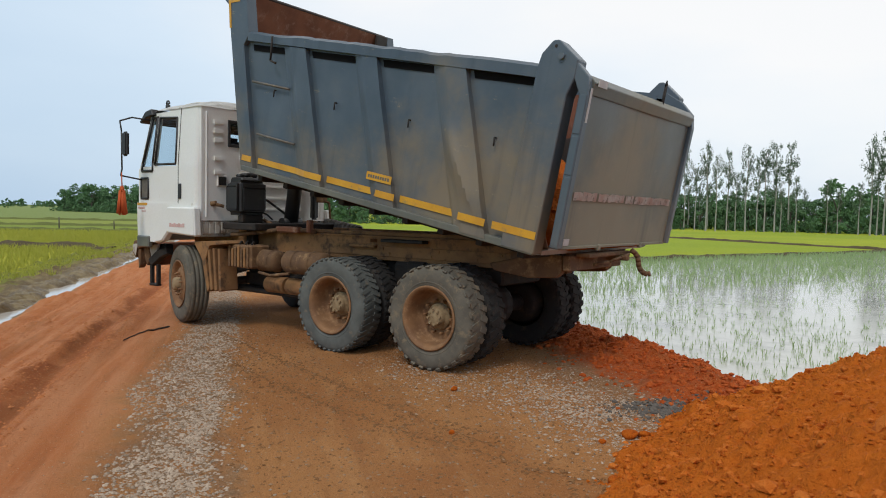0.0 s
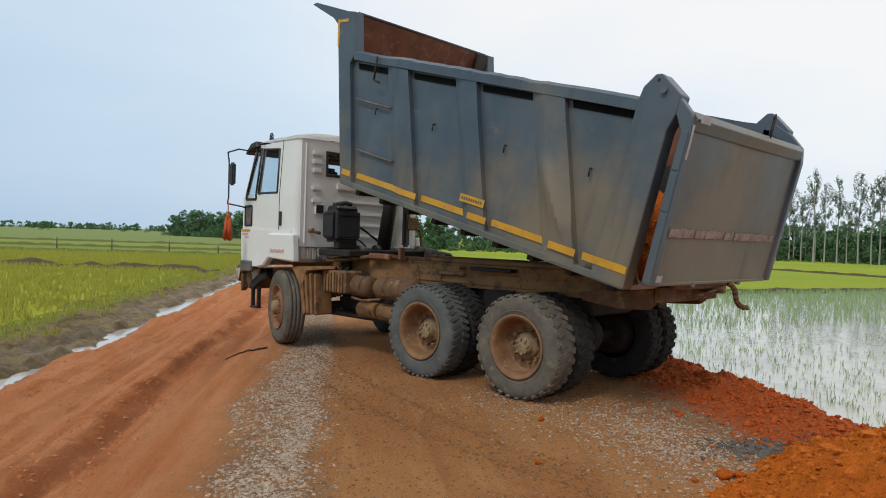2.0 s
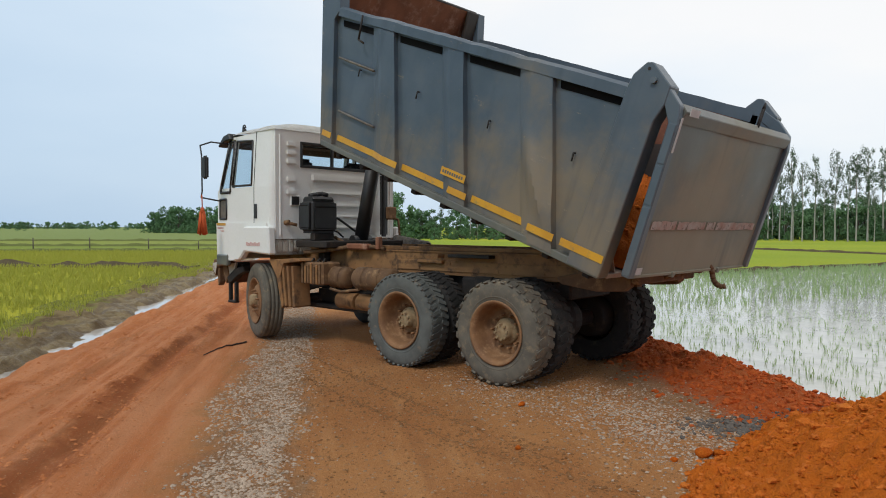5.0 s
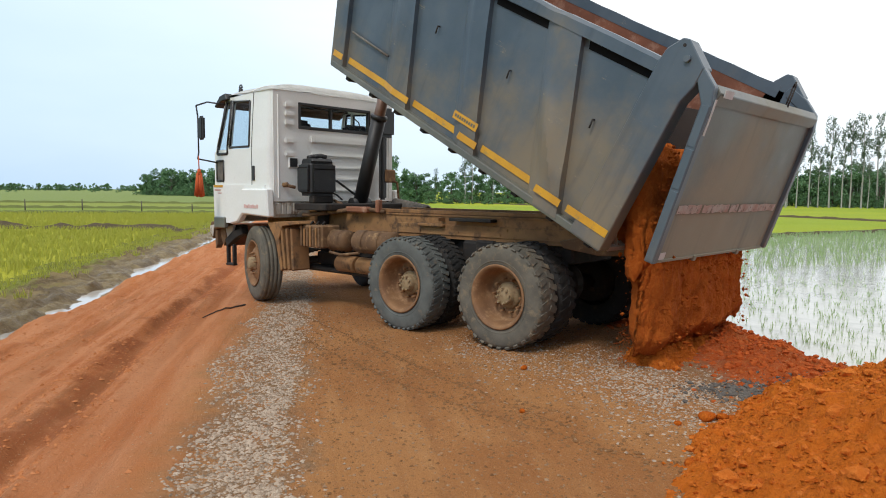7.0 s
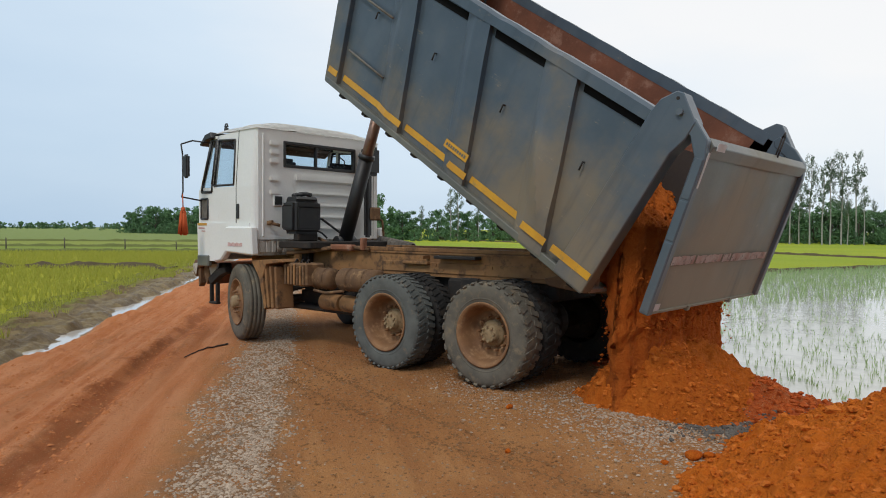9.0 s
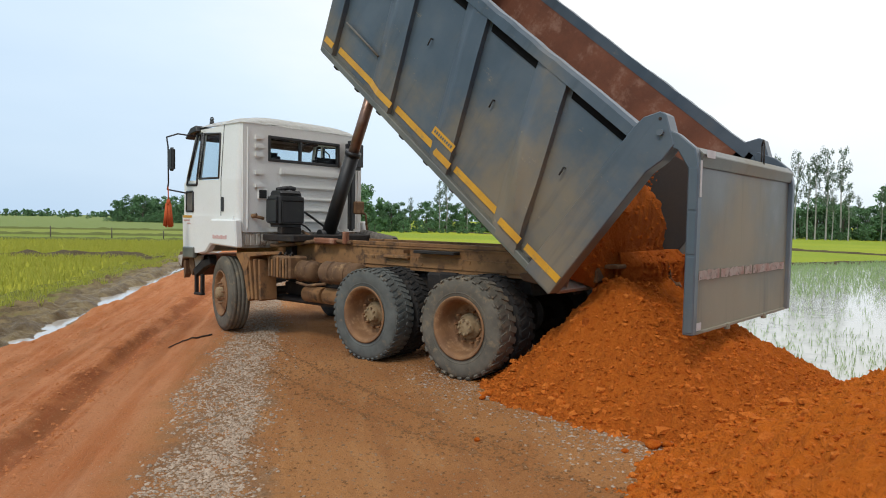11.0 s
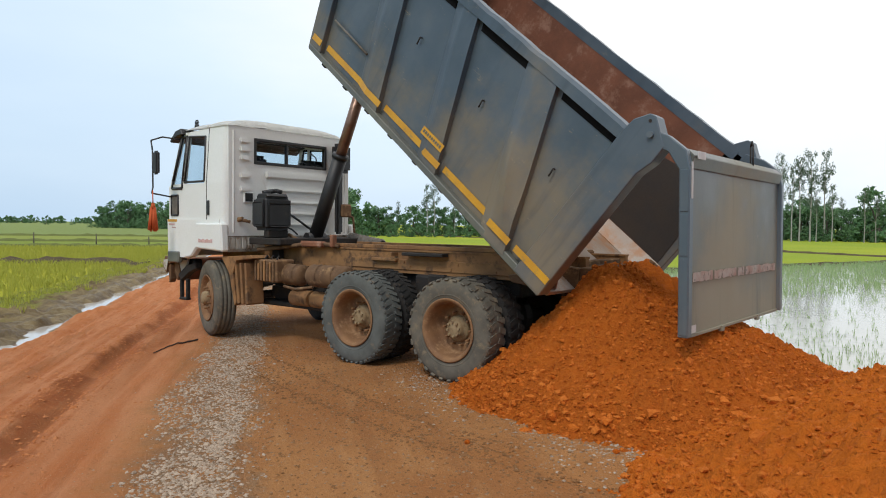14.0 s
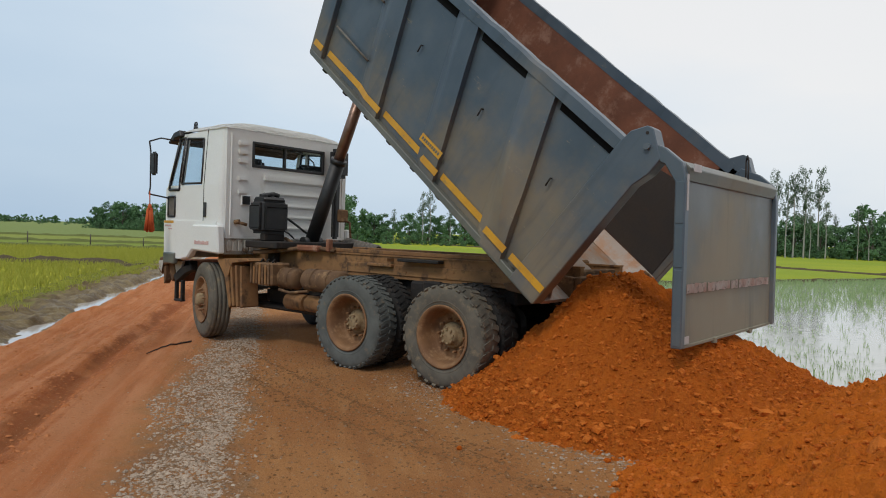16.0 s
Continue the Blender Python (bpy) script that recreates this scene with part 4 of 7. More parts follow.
def build_chassis(truck):
    for y in (0.45, -0.45):
        bm = bmesh.new()
        box(bm, (-1.12, y - 0.035, 1.0), (4.9, y + 0.035, 1.25), 0.006)
        box(bm, (-1.12, y - 0.05, 0.99), (4.9, y + 0.05, 1.005))
        box(bm, (-1.12, y - 0.05, 1.245), (4.9, y + 0.05, 1.262))
        # outer doubling plate with bolts
        box(bm, (-0.6, y - 0.052, 1.03), (2.1, y + 0.052, 1.15), 0.004)
        for k, z in ((0, 1.06), (1, 1.12), (4, 1.06), (9, 1.12), (10, 1.06), (16, 1.07), (17, 1.12), (22, 1.06), (24, 1.12)):
            box(bm, (-0.5 + 0.1 * k, y - 0.062, z - 0.012), (-0.476 + 0.1 * k, y + 0.062, z + 0.012))
        part("chassis_rail", bm, M["chassis"], truck, "mud-caked brown chassis rail")
    for x in (-1.02, -0.3, 0.68, 1.6, 2.6, 3.5):
        bm = bmesh.new()
        box(bm, (x - 0.05, -0.41, 1.03), (x + 0.05, 0.41, 1.22), 0.01)
        part("cross_member", bm, M["grime"], truck)
    bm = bmesh.new()
    box(bm, (-1.20, -0.62, 1.02), (-1.125, 0.62, 1.17), 0.012)
    part("tail_beam", bm, M["grime"], truck)
    # subframe on which the body rests when down
    for y in (0.40, -0.40):
        bm = bmesh.new()
        box(bm, (-0.45, y - 0.04, 1.264), (2.9, y + 0.04, 1.31), 0.006)
        part("subframe_rail", bm, M["chassis"], truck)
    bm = bmesh.new()
    box(bm, (0.55, 0.50, 1.20), (1.15, 0.62, 1.235), 0.006)
    part("rail_shelf", bm, M["underbody"], truck)
    bm = bmesh.new()
    box(bm, (1.3, 0.485, 1.12), (1.7, 0.56, 1.16), 0.01)
    box(bm, (1.32, 0.485, 1.19), (1.36, 0.6, 1.23))
    part("side_bracket", bm, M["chassis"], truck)
    # hinge block and brackets at the tail
    bm = bmesh.new()
    tube(bm, (-0.6, -0.62, 1.27), (-0.6, 0.62, 1.27), 0.05, seg=16)
    for y in (0.45, -0.45):
        box(bm, (-0.72, y - 0.06, 1.0), (-0.48, y + 0.06, 1.3), 0.02)
    part("hinge_pivot", bm, M["grime"], truck)
    for y in (0.52, -0.60):
        bm = bmesh.new()
        prism(bm, [(-1.11, 1.16), (-0.9, 1.18), (-0.3, 1.05), (-0.35, 0.98), (-0.75, 0.93), (-1.05, 0.95), (-1.11, 1.0)], y, y + 0.08, 0.01)
        part("tail_bracket", bm, M["grime"], truck)
    # tow hook and chain
    bm = bmesh.new()
    box(bm, (-1.42, -0.30, 1.10), (-1.15, -0.22, 1.15), 0.01)
    wire(bm, [(-1.2, 0.1, 1.06), (-1.3, -0.05, 1.09), (-1.36, -0.2, 1.13), (-1.4, -0.32, 1.16)], 0.016)
    box(bm, (-1.34, -0.52, 1.15), (-1.2, 0.5, 1.19), 0.01)
    wire(bm, [(-1.39, -0.41, 1.20), (-1.42, -0.44, 1.17), (-1.44, -0.465, 1.13), (-1.445, -0.475, 1.08), (-1.45, -0.48, 1.03), (-1.47, -0.495, 0.985), (-1.50, -0.515, 0.96), (-1.53, -0.525, 0.955), (-1.555, -0.53, 0.965)], 0.027, 10)
    part("tow_hook", bm, M["grime"], truck, "rusty tow hook at the tail")
    # suspension beam across the frame between the rear axles
    bm = bmesh.new()
    box(bm, (0.36, -0.56, 0.60), (1.0, 0.56, 0.99), 0.03)
    part("suspension_beam", bm, M["underbody"], truck)
    # black filler added between the rails to darken the gap above the wheels
    bm = bmesh.new()
    box(bm, (-0.35, -0.41, 0.80), (1.75, 0.41, 0.995), 0.02)
    part("frame_plate", bm, M["underbody"], truck)
    # axles, differentials, springs
    for x in (0.0, 1.35):
        bm = bmesh.new()
        tube(bm, (x, -0.95, 0.52), (x, 0.95, 0.52), 0.09, seg=14)
        g = bmesh.ops.create_uvsphere(bm, u_segments=14, v_segments=10, radius=0.24)
        bmesh.ops.transform(bm, matrix=Matrix.Translation((x, 0.05, 0.55)), verts=g["verts"])
        part("rear_axle", bm, M["underbody"], truck)
        # right-hand drums are black: the shade there is put into their colour
        for sgn in (1, -1):
            bm = bmesh.new()
            lathe(bm, [(0.09, sgn * 0.50), (0.20, sgn * 0.50), (0.225, sgn * 0.52), (0.23, sgn * 0.66), (0.245, sgn * 0.67), (0.245, sgn * 0.72), (0.10, sgn * 0.73)], 28)
            bmesh.ops.transform(bm, matrix=Matrix.Translation((x, 0, 0.52)), verts=bm.verts[:])
            part("brake_drum", bm, M["grime"] if sgn > 0 else M["underbody"], truck)
    bm = bmesh.new()
    tube(bm, (4.3, -0.85, 0.50), (4.3, 0.85, 0.50), 0.06, seg=12)
    part("front_axle", bm, M["underbody"], truck)
    bm = bmesh.new()
    tube(bm, (1.55, 0, 0.6), (3.4, 0, 0.85), 0.055, seg=12)
    part("drive_shaft", bm, M["underbody"], truck)
    for sgn in (1, -1):
        bm = bmesh.new()
        for k in range(6):
            L = 0.72 - 0.09 * k
            z = 0.82 - 0.025 * k
            box(bm, (0.675 - L, sgn * 0.50 - 0.045, z), (0.675 + L, sgn * 0.50 + 0.045, z + 0.022))
        box(bm, (0.55, sgn * 0.50 - 0.07, 0.62), (0.80, sgn * 0.50 + 0.07, 1.0), 0.02)
        part("rear_leaf_spring", bm, M["underbody"], truck)
        bm = bmesh.new()
        for k in range(4):
            L = 0.62 - 0.1 * k
            box(bm, (4.3 - L, sgn * 0.45 - 0.04, 0.70 - 0.022 * k), (4.3 + L, sgn * 0.45 + 0.04, 0.72 - 0.022 * k))
        part("front_leaf_spring", bm, M["underbody"], truck)
    bm = bmesh.new()
    box(bm, (3.55, -0.40, 0.75), (4.85, 0.40, 1.34), 0.06, seg=2)
    tube(bm, (3.0, 0, 0.85), (3.6, 0, 0.9), 0.2, 0.27, 18)
    part("engine", bm, M["underbody"], truck)
    # black bearing frame behind the cab
    bm = bmesh.new()
    box(bm, (3.05, -0.80, 1.27), (3.72, 0.86, 1.36), 0.012)
    box(bm, (3.42, 0.50, 1.02), (3.56, 0.60, 1.30), 0.01)
    box(bm, (3.2, 0.30, 1.0), (3.32, 0.45, 1.30), 0.01)
    part("cab_mount_frame", bm, M["underbody"], truck)
    # left side tanks and boxes
    for x0, x1, r, y, z in ((2.62, 3.02, 0.135, 0.80, 0.90), (1.78, 2.48, 0.14, 0.82, 0.91)):
        bm = bmesh.new()
        lathe(bm, [(0.001, x0), (r * 0.55, x0 + 0.004), (r * 0.85, x0 + 0.02), (r, x0 + 0.05), (r, x1 - 0.05), (r * 0.85, x1 - 0.02), (r * 0.55, x1 - 0.004), (0.001, x1)], 24)
        bmesh.ops.transform(bm, matrix=Matrix.Translation((0, y, z)) @ Matrix.Rotation(-math.pi / 2, 4, "Z"), verts=bm.verts[:])
        for k in (0.3, 0.7):
            xx = x0 + (x1 - x0) * k
            v = lathe(bm, [(r + 0.008, xx - 0.015), (r + 0.008, xx + 0.015)], 24)
            bmesh.ops.transform(bm, matrix=Matrix.Translation((0, y, z)) @ Matrix.Rotation(-math.pi / 2, 4, "Z"), verts=v)
        part("air_tank", bm, M["grime"], truck, "dusty cylindrical air tank")
    for x0, x1, z in ((2.55, 2.9, 0.60), (1.75, 2.5, 0.60)):
        bm = bmesh.new()
        tube(bm, (x0, 0.74, z), (x1, 0.74, z), 0.105, seg=20)
        part("small_air_tank", bm, M["chassis"], truck)
    bm = bmesh.new()
    box(bm, (2.92, 0.72, 0.80), (3.36, 1.02, 1.09), 0.02)
    battery = part("battery_box", bm, M["grime"], truck, "mud-covered ribbed battery box")
    for k in range(7):
        x = 2.95 + 0.06 * k
        bm = bmesh.new()
        box(bm, (x, 1.021, 0.81), (x + 0.035, 1.045, 1.08 - 0.02 * (k % 3)), 0.008)
        part("box_rib", bm, M["chassis"] if k % 2 else M["grime"], battery)
    for k in range(3):
        bm = bmesh.new()
        wire(bm, [(3.0 + 0.12 * k, 0.95, 1.09), (3.02 + 0.12 * k, 0.9, 1.13), (3.06 + 0.12 * k, 0.85, 1.09)], 0.012)
        part("cable_loop", bm, M["underbody"], battery)
    # mudguard behind the front wheel
    for sgn in (1, -1):
        bm = bmesh.new()
        lo, hi = sorted((sgn * 0.84, sgn * 1.13))
        prism(bm, [(3.96, 1.10), (3.30, 1.14), (3.26, 1.10), (3.62, 1.06), (3.70, 0.88), (3.62, 0.50), (3.66, 0.46), (3.78, 0.88)], lo, hi, 0.006)
        for k in range(3):
            prism(bm, [(3.68 - 0.11 * k, 1.03), (3.64 - 0.11 * k, 1.03), (3.56 - 0.09 * k, 0.50), (3.61 - 0.09 * k, 0.48)], lo + 0.02, hi - 0.01, 0.006)
        tb = [(3.4, sgn * 0.95, 0.92), (3.62, sgn * 1.0, 0.92)]
        wire(bm, tb, 0.02)
        part("mudguard", bm, M["chassis"], truck, "dust-coated mudguard behind the front wheel")
    # lower side frame and exhaust
    bm = bmesh.new()
    box(bm, (1.9, 0.45, 0.46), (3.75, 0.75, 0.52), 0.02)
    box(bm, (2.0, 0.3, 0.50), (3.6, 0.6, 0.75), 0.05, seg=2)
    part("lower_frame", bm, M["underbody"], truck)
    bm = bmesh.new()
    wire(bm, [(2.85, 0.95, 0.76), (2.6, 0.98, 0.74), (2.3, 0.95, 0.78)], 0.018)
    part("step_pipe", bm, M["grime"], truck)
    bm = bmesh.new()
    wire(bm, [(3.6, 0.8, 1.2), (3.2, 0.7, 1.24), (2.8, 0.55, 1.3), (2.45, 0.52, 1.28)], 0.028, 8)
    part("brake_pipe", bm, M["grime"], truck)
    bm = bmesh.new()
    wire(bm, [(3.5, 0.35, 1.4), (3.0, 0.52, 1.3), (2.6, 0.55, 1.3), (2.3, 0.52, 1.27)], 0.022, 8)
    part("oil_pipe", bm, M["grime"], truck)
    bm = bmesh.new()
    box(bm, (2.55, 0.50, 1.25), (2.95, 0.62, 1.33), 0.02)
    box(bm, (2.36, 0.50, 1.26), (2.42, 0.58, 1.42), 0.01)
    part("valve_block", bm, M["rust"], truck)
    # broken bumper and its brackets, bared where the bumper skin is gone
    bm = bmesh.new()
    prism(bm, [(5.06, 1.06), (5.42, 1.06), (5.46, 0.98), (5.46, 0.88), (5.39, 0.80), (5.36, 0.93), (5.22, 0.97), (5.08, 1.0)], 0.96, 1.12, 0.012)
    prism(bm, [(5.29, 0.94), (5.36, 0.93), (5.34, 0.66), (5.29, 0.72)], 1.0, 1.1, 0.008)
    prism(bm, [(5.18, 0.98), (5.30, 0.97), (5.26, 0.80), (5.20, 0.70), (5.13, 0.84)], 0.99, 1.05, 0.008)
    part("bumper", bm, M["grime"], truck, "broken rusty bumper corner bared of its skin")
    bm = bmesh.new()
    prism(bm, [(5.36, 1.02), (5.46, 1.02), (5.46, 0.72), (5.36, 0.68)], -1.12, 0.92, 0.015)
    part("bumper_beam", bm, M["rust"], truck)
    bm = bmesh.new()
    prism(bm, [(5.30, 1.02), (5.44, 1.0), (5.43, 0.90), (5.36, 0.84), (5.33, 0.95)], 1.122, 1.132, 0.003)
    part("torn_skin", bm, M["white_dirty"], truck, "torn pale scrap of bumper skin")
    bm = bmesh.new()
    box(bm, (4.92, 0.80, 0.86), (5.1, 0.95, 1.02), 0.02)
    prism(bm, [(4.72, 0.98), (4.94, 0.94), (5.16, 0.80), (5.10, 0.70), (4.86, 0.84), (4.68, 0.90)], 0.96, 1.06, 0.01)
    box(bm, (5.08, 1.0, 0.46), (5.12, 1.06, 0.74), 0.010)
    box(bm, (4.92, 1.0, 0.46), (4.96, 1.06, 0.74), 0.010)
    box(bm, (4.92, 0.99, 0.43), (5.12, 1.07, 0.465), 0.010)
    part("step_bracket", bm, M["underbody"], truck)
    bm = bmesh.new()
    prism(bm, [(4.95, 1.02), (5.3, 0.99), (5.28, 0.80), (5.08, 0.76)], 0.99, 1.03, 0.006)
    part("headlamp_housing", bm, M["white_dirty"], truck)


def build_behind_cab(truck):
    # black moulded air filter box with a domed lid
    bm = bmesh.new()
    box(bm, (3.36, 0.40, 1.46), (3.66, 0.86, 1.92), 0.05, seg=3)
    box(bm, (3.35, 0.45, 1.51), (3.365, 0.81, 1.82), 0.02)
    box(bm, (3.40, 0.855, 1.52), (3.62, 0.872, 1.84), 0.02)
    prism(bm, [(3.38, 1.91), (3.64, 1.91), (3.61, 1.955), (3.41, 1.955)], 0.46, 0.80, 0.012)
    fb = part("air_filter_box", bm, M["black"], truck, "black plastic air filter box behind the cab", "auto")
    bm = bmesh.new()
    wire(bm, [(3.54, 0.76, 1.965), (3.53, 0.66, 1.985), (3.52, 0.56, 2.0), (3.51, 0.48, 1.985)], 0.03, 10)
    part("filter_cap", bm, M["black"], fb)
    bm = bmesh.new()
    wire(bm, [(3.5, 0.43, 1.70), (3.47, 0.32, 1.66), (3.44, 0.20, 1.58), (3.42, 0.08, 1.50), (3.42, 0.0, 1.46)], 0.016, 8)
    part("rubber_hose", bm, M["black"], fb)
    bm = bmesh.new()
    wire(bm, [(3.5, 0.43, 1.52), (3.46, 0.33, 1.47), (3.43, 0.26, 1.40)], 0.012, 8)
    part("thin_hose", bm, M["black"], fb)
    bm = bmesh.new()
    box(bm, (3.38, 0.46, 1.362), (3.48, 0.80, 1.462), 0.012)
    part("filter_bracket", bm, M["underbody"], fb)
    bm = bmesh.new()
    tube(bm, (3.80, 0.93, 1.60), (3.74, 0.82, 1.57), 0.022, seg=10)
    tube(bm, (3.84, 0.95, 1.60), (3.78, 0.91, 1.61), 0.032, seg=10)
    part("cab_tilt_latch", bm, M["grime"], truck)
    # snorkel stack and clutter by the right rear corner of the cab
    bm = bmesh.new()
    box(bm, (3.68, -0.84, 1.40), (3.78, -0.72, 2.36), 0.03, seg=2)
    box(bm, (3.64, -0.98, 2.34), (3.80, -0.66, 2.78), 0.05, seg=2)
    part("air_snorkel", bm, M["black"], truck, "black air snorkel at the cab corner")
    bm = bmesh.new()
    box(bm, (3.64, -0.98, 1.66), (3.74, -0.78, 1.86), 0.02)
    wire(bm, [(3.7, -0.92, 1.7), (3.66, -1.02, 1.66), (3.66, -1.04, 1.5), (3.7, -1.1, 1.36)], 0.018)
    part("coupling_box", bm, M["grime"], truck)
    # corrugated exhaust hose on the right rail
    bm = bmesh.new()
    for k in range(9):
        x = 3.3 - 0.075 * k
        lathe_v = lathe(bm, [(0.075, x), (0.10, x - 0.018), (0.10, x - 0.05), (0.075, x - 0.07)], 18)
        bmesh.ops.transform(bm, matrix=Matrix.Translation((0, -0.62, 1.33 - 0.01 * k)) @ Matrix.Rotation(-math.pi / 2, 4, "Z"), verts=lathe_v)
    part("corrugated_hose", bm, M["hose"], truck, "grey corrugated hose lying on the chassis")


LEAN = 0.36                               # the body's ribs lean forward by this much per metre of height


def build_body(truck):
    body = new("dump_body")
    body.parent = truck
    tagged(body, "slate-grey steel dump body with leaning ribs, raised")
    xf = lambda z: 3.52 + 0.337 * (z - 0.05)
    # floor
    bm = bmesh.new()
    box(bm, (-0.56, -1.29, 0.03), (3.54, 1.10, 0.07))
    part("floor", bm, M["worn"], body, "scoured bare steel floor with soil smears")
    for y in (0.5, -0.5):
        bm = bmesh.new()
        box(bm, (-0.5, y - 0.06, -0.10), (3.4, y + 0.06, 0.03), 0.01)
        part("floor_beam", bm, M["underbody"], body)
    for k in range(9):
        bm = bmesh.new()
        box(bm, (-0.4 + 0.46 * k, -1.28, -0.045), (-0.32 + 0.46 * k, 1.1, 0.028), 0.008)
        part("floor_rib", bm, M["underbody"], body)
    for sgn in (1, -1):
        inner = 1.10 if sgn > 0 else 1.29
        bm = bmesh.new()
        lo, hi = sorted((sgn * inner, sgn * (inner + 0.035)))
        up = 0.0 if sgn > 0 else 0.12
        buckled(bm, [(-0.52, 0.05), (3.52, 0.05), (xf(1.62), 1.62 + up), (-0.40, 1.62 + up)], sgn * (inner + 0.072), sgn * inner, (56, 22), 0.016, 2.0 * sgn)
        wall = part("side_wall", bm, M["grey"], body, smooth="auto")
        bm = bmesh.new()
        lo, hi = sorted((sgn * (inner - 0.012), sgn * (inner - 0.002)))
        prism(bm, [(-0.50, 0.075), (3.50, 0.075), (xf(1.62) - 0.02, 1.60 + up), (-0.42, 1.60 + up)], lo, hi)
        part("inner_liner", bm, M["rust_dark"], body)
        # shade low inside the body, laid over the rusty liner as a dark plate
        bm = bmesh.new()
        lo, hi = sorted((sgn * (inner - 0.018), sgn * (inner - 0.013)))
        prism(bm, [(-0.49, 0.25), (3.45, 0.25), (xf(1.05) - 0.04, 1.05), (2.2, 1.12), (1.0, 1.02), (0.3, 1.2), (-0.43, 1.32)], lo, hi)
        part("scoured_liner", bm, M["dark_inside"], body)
        # chamfer plate between floor and wall
        bm = bmesh.new()
        pts = [(-0.54, sgn * (inner - 0.014), 0.24), (3.5, sgn * (inner - 0.014), 0.24), (3.5, sgn * (inner - 0.16), 0.078), (-0.54, sgn * (inner - 0.16), 0.078)]
        v = [bm.verts.new(p) for p in pts] + [bm.verts.new((p[0], p[1] + sgn * 0.004, p[2] - 0.012)) for p in pts]
        for q in ((0, 1, 2, 3), (7, 6, 5, 4), (0, 4, 5, 1), (1, 5, 6, 2), (2, 6, 7, 3), (3, 7, 4, 0)):
            bm.faces.new([v[i] for i in q])
        bmesh.ops.recalc_face_normals(bm, faces=bm.faces[:])
        part("corner_plate", bm, M["worn"], body)
        # ribs: wide pressed hats, square at the back, sloping at the front
        for xb, xt in ((2.13, 2.55), (1.07, 1.42), (-0.05, 0.37)):
            bm = bmesh.new()
            base, out = sgn * (inner + 0.066), sgn * (inner + 0.135)
            ring = []
            for z in (0.06, 0.25, 1.10, 1.54):
                dx = LEAN * (z - 0.06) * 1.06
                narrow = 0.0 if z < 1.5 else 0.02
                ring.append([bm.verts.new((xb + dx, base, z)), bm.verts.new((xb + dx, out, z)),
                             bm.verts.new((xb + dx + (xt - xb) * 0.62 - narrow, out, z)), bm.verts.new((xt + dx, base + sgn * 0.012, z))])
            for p, q in zip(ring, ring[1:]):
                for k in range(3):
                    bm.faces.new((p[k], p[k + 1], q[k + 1], q[k]))
            bm.faces.new(ring[0])
            bm.faces.new(ring[-1][::-1])
            # dents in the pressed face; the rearmost rib is creased aslant and splayed at its foot
            bmesh.ops.subdivide_edges(bm, edges=bm.edges[:], cuts=7, use_grid_fill=True)
            for v in bm.verts:
                if abs(v.co.y) > inner + 0.09:
                    v.co.y += 0.012 * noise.noise(Vector((v.co.x * 2.2, sgn * 5, v.co.z * 2.2)))
                    if xb < 0:
                        q = (v.co.z - 0.28) - 1.5 * (v.co.x - 0.10)
                        fold = max(0.0, 1 - abs(q) / 0.30) * max(0.0, min(1, (1.05 - v.co.z) / 0.3))
                        fold *= max(0.0, min(1, (v.co.z - 0.25) / 0.15))
                        v.co.y += sgn * (0.06 * fold - 0.03 * (q > 0) * fold)
                        v.co.y += sgn * 0.03 * max(0.0, 0.75 - v.co.z)
            bmesh.ops.recalc_face_normals(bm, faces=bm.faces[:])
            part("rib", bm, M["grey"], body, smooth="auto")
        # front corner post and raised ear
        bm = bmesh.new()
        lo, hi = sorted((sgn * (inner - 0.01), sgn * (inner + 0.135)))
        prism(bm, [(3.30, 0.05), (3.53, 0.05), (xf(1.95), 1.95), (xf(2.0) + 0.1, 2.02), (4.78, 2.16), (4.70, 2.19), (4.0, 2.12), (3.86, 2.12), (3.70, 1.62), (3.30 + 0.337 * 1.4, 1.5)], lo, hi, 0.006)
        part("front_post", bm, M["grey"], body)
        bm = bmesh.new()
        lo, hi = sorted((sgn * (inner + 0.136), sgn * (inner + 0.14)))
        prism(bm, [(4.16, 2.00), (3.95, 2.03), (3.94, 1.995), (4.11, 1.97), (4.04, 1.68), (4.075, 1.68)][::-1], lo, hi)
        part("yellow_mark", bm, M["yellow"], body)
        # top rail, box section, slightly battered
        bm = bmesh.new()
        n = 40
        rows = []
        for i in range(n + 1):
            x = -0.36 + (3.70 + 0.36) * i / n
            z0, z1 = up + 1.52 + 0.012 * i / n * 3, up + 1.645 + 0.025 * i / n
            jig = 0.018 * noise.noise(Vector((x * 1.7, sgn * 3.0, 0))) + 0.01 * noise.noise(Vector((x * 6, sgn * 7.0, 0)))
            rows.append([bm.verts.new((x, sgn * (inner - 0.015), z1 + jig * 0.6)), bm.verts.new((x, sgn * (inner + 0.10), z1 + jig)),
                         bm.verts.new((x, sgn * (inner + 0.14 + jig), z1 - 0.03 + jig)), bm.verts.new((x, sgn * (inner + 0.14 + jig), z0)), bm.verts.new((x, sgn * (inner - 0.015), z0))])
        for p, q in zip(rows, rows[1:]):
            for k in range(5):
                bm.faces.new((p[k], q[k], q[(k + 1) % 5], p[(k + 1) % 5]))
        bm.faces.new(rows[0])
        bm.faces.new(rows[-1][::-1])
        bmesh.ops.recalc_face_normals(bm, faces=bm.faces[:])
        part("top_rail", bm, M["grey"], body)
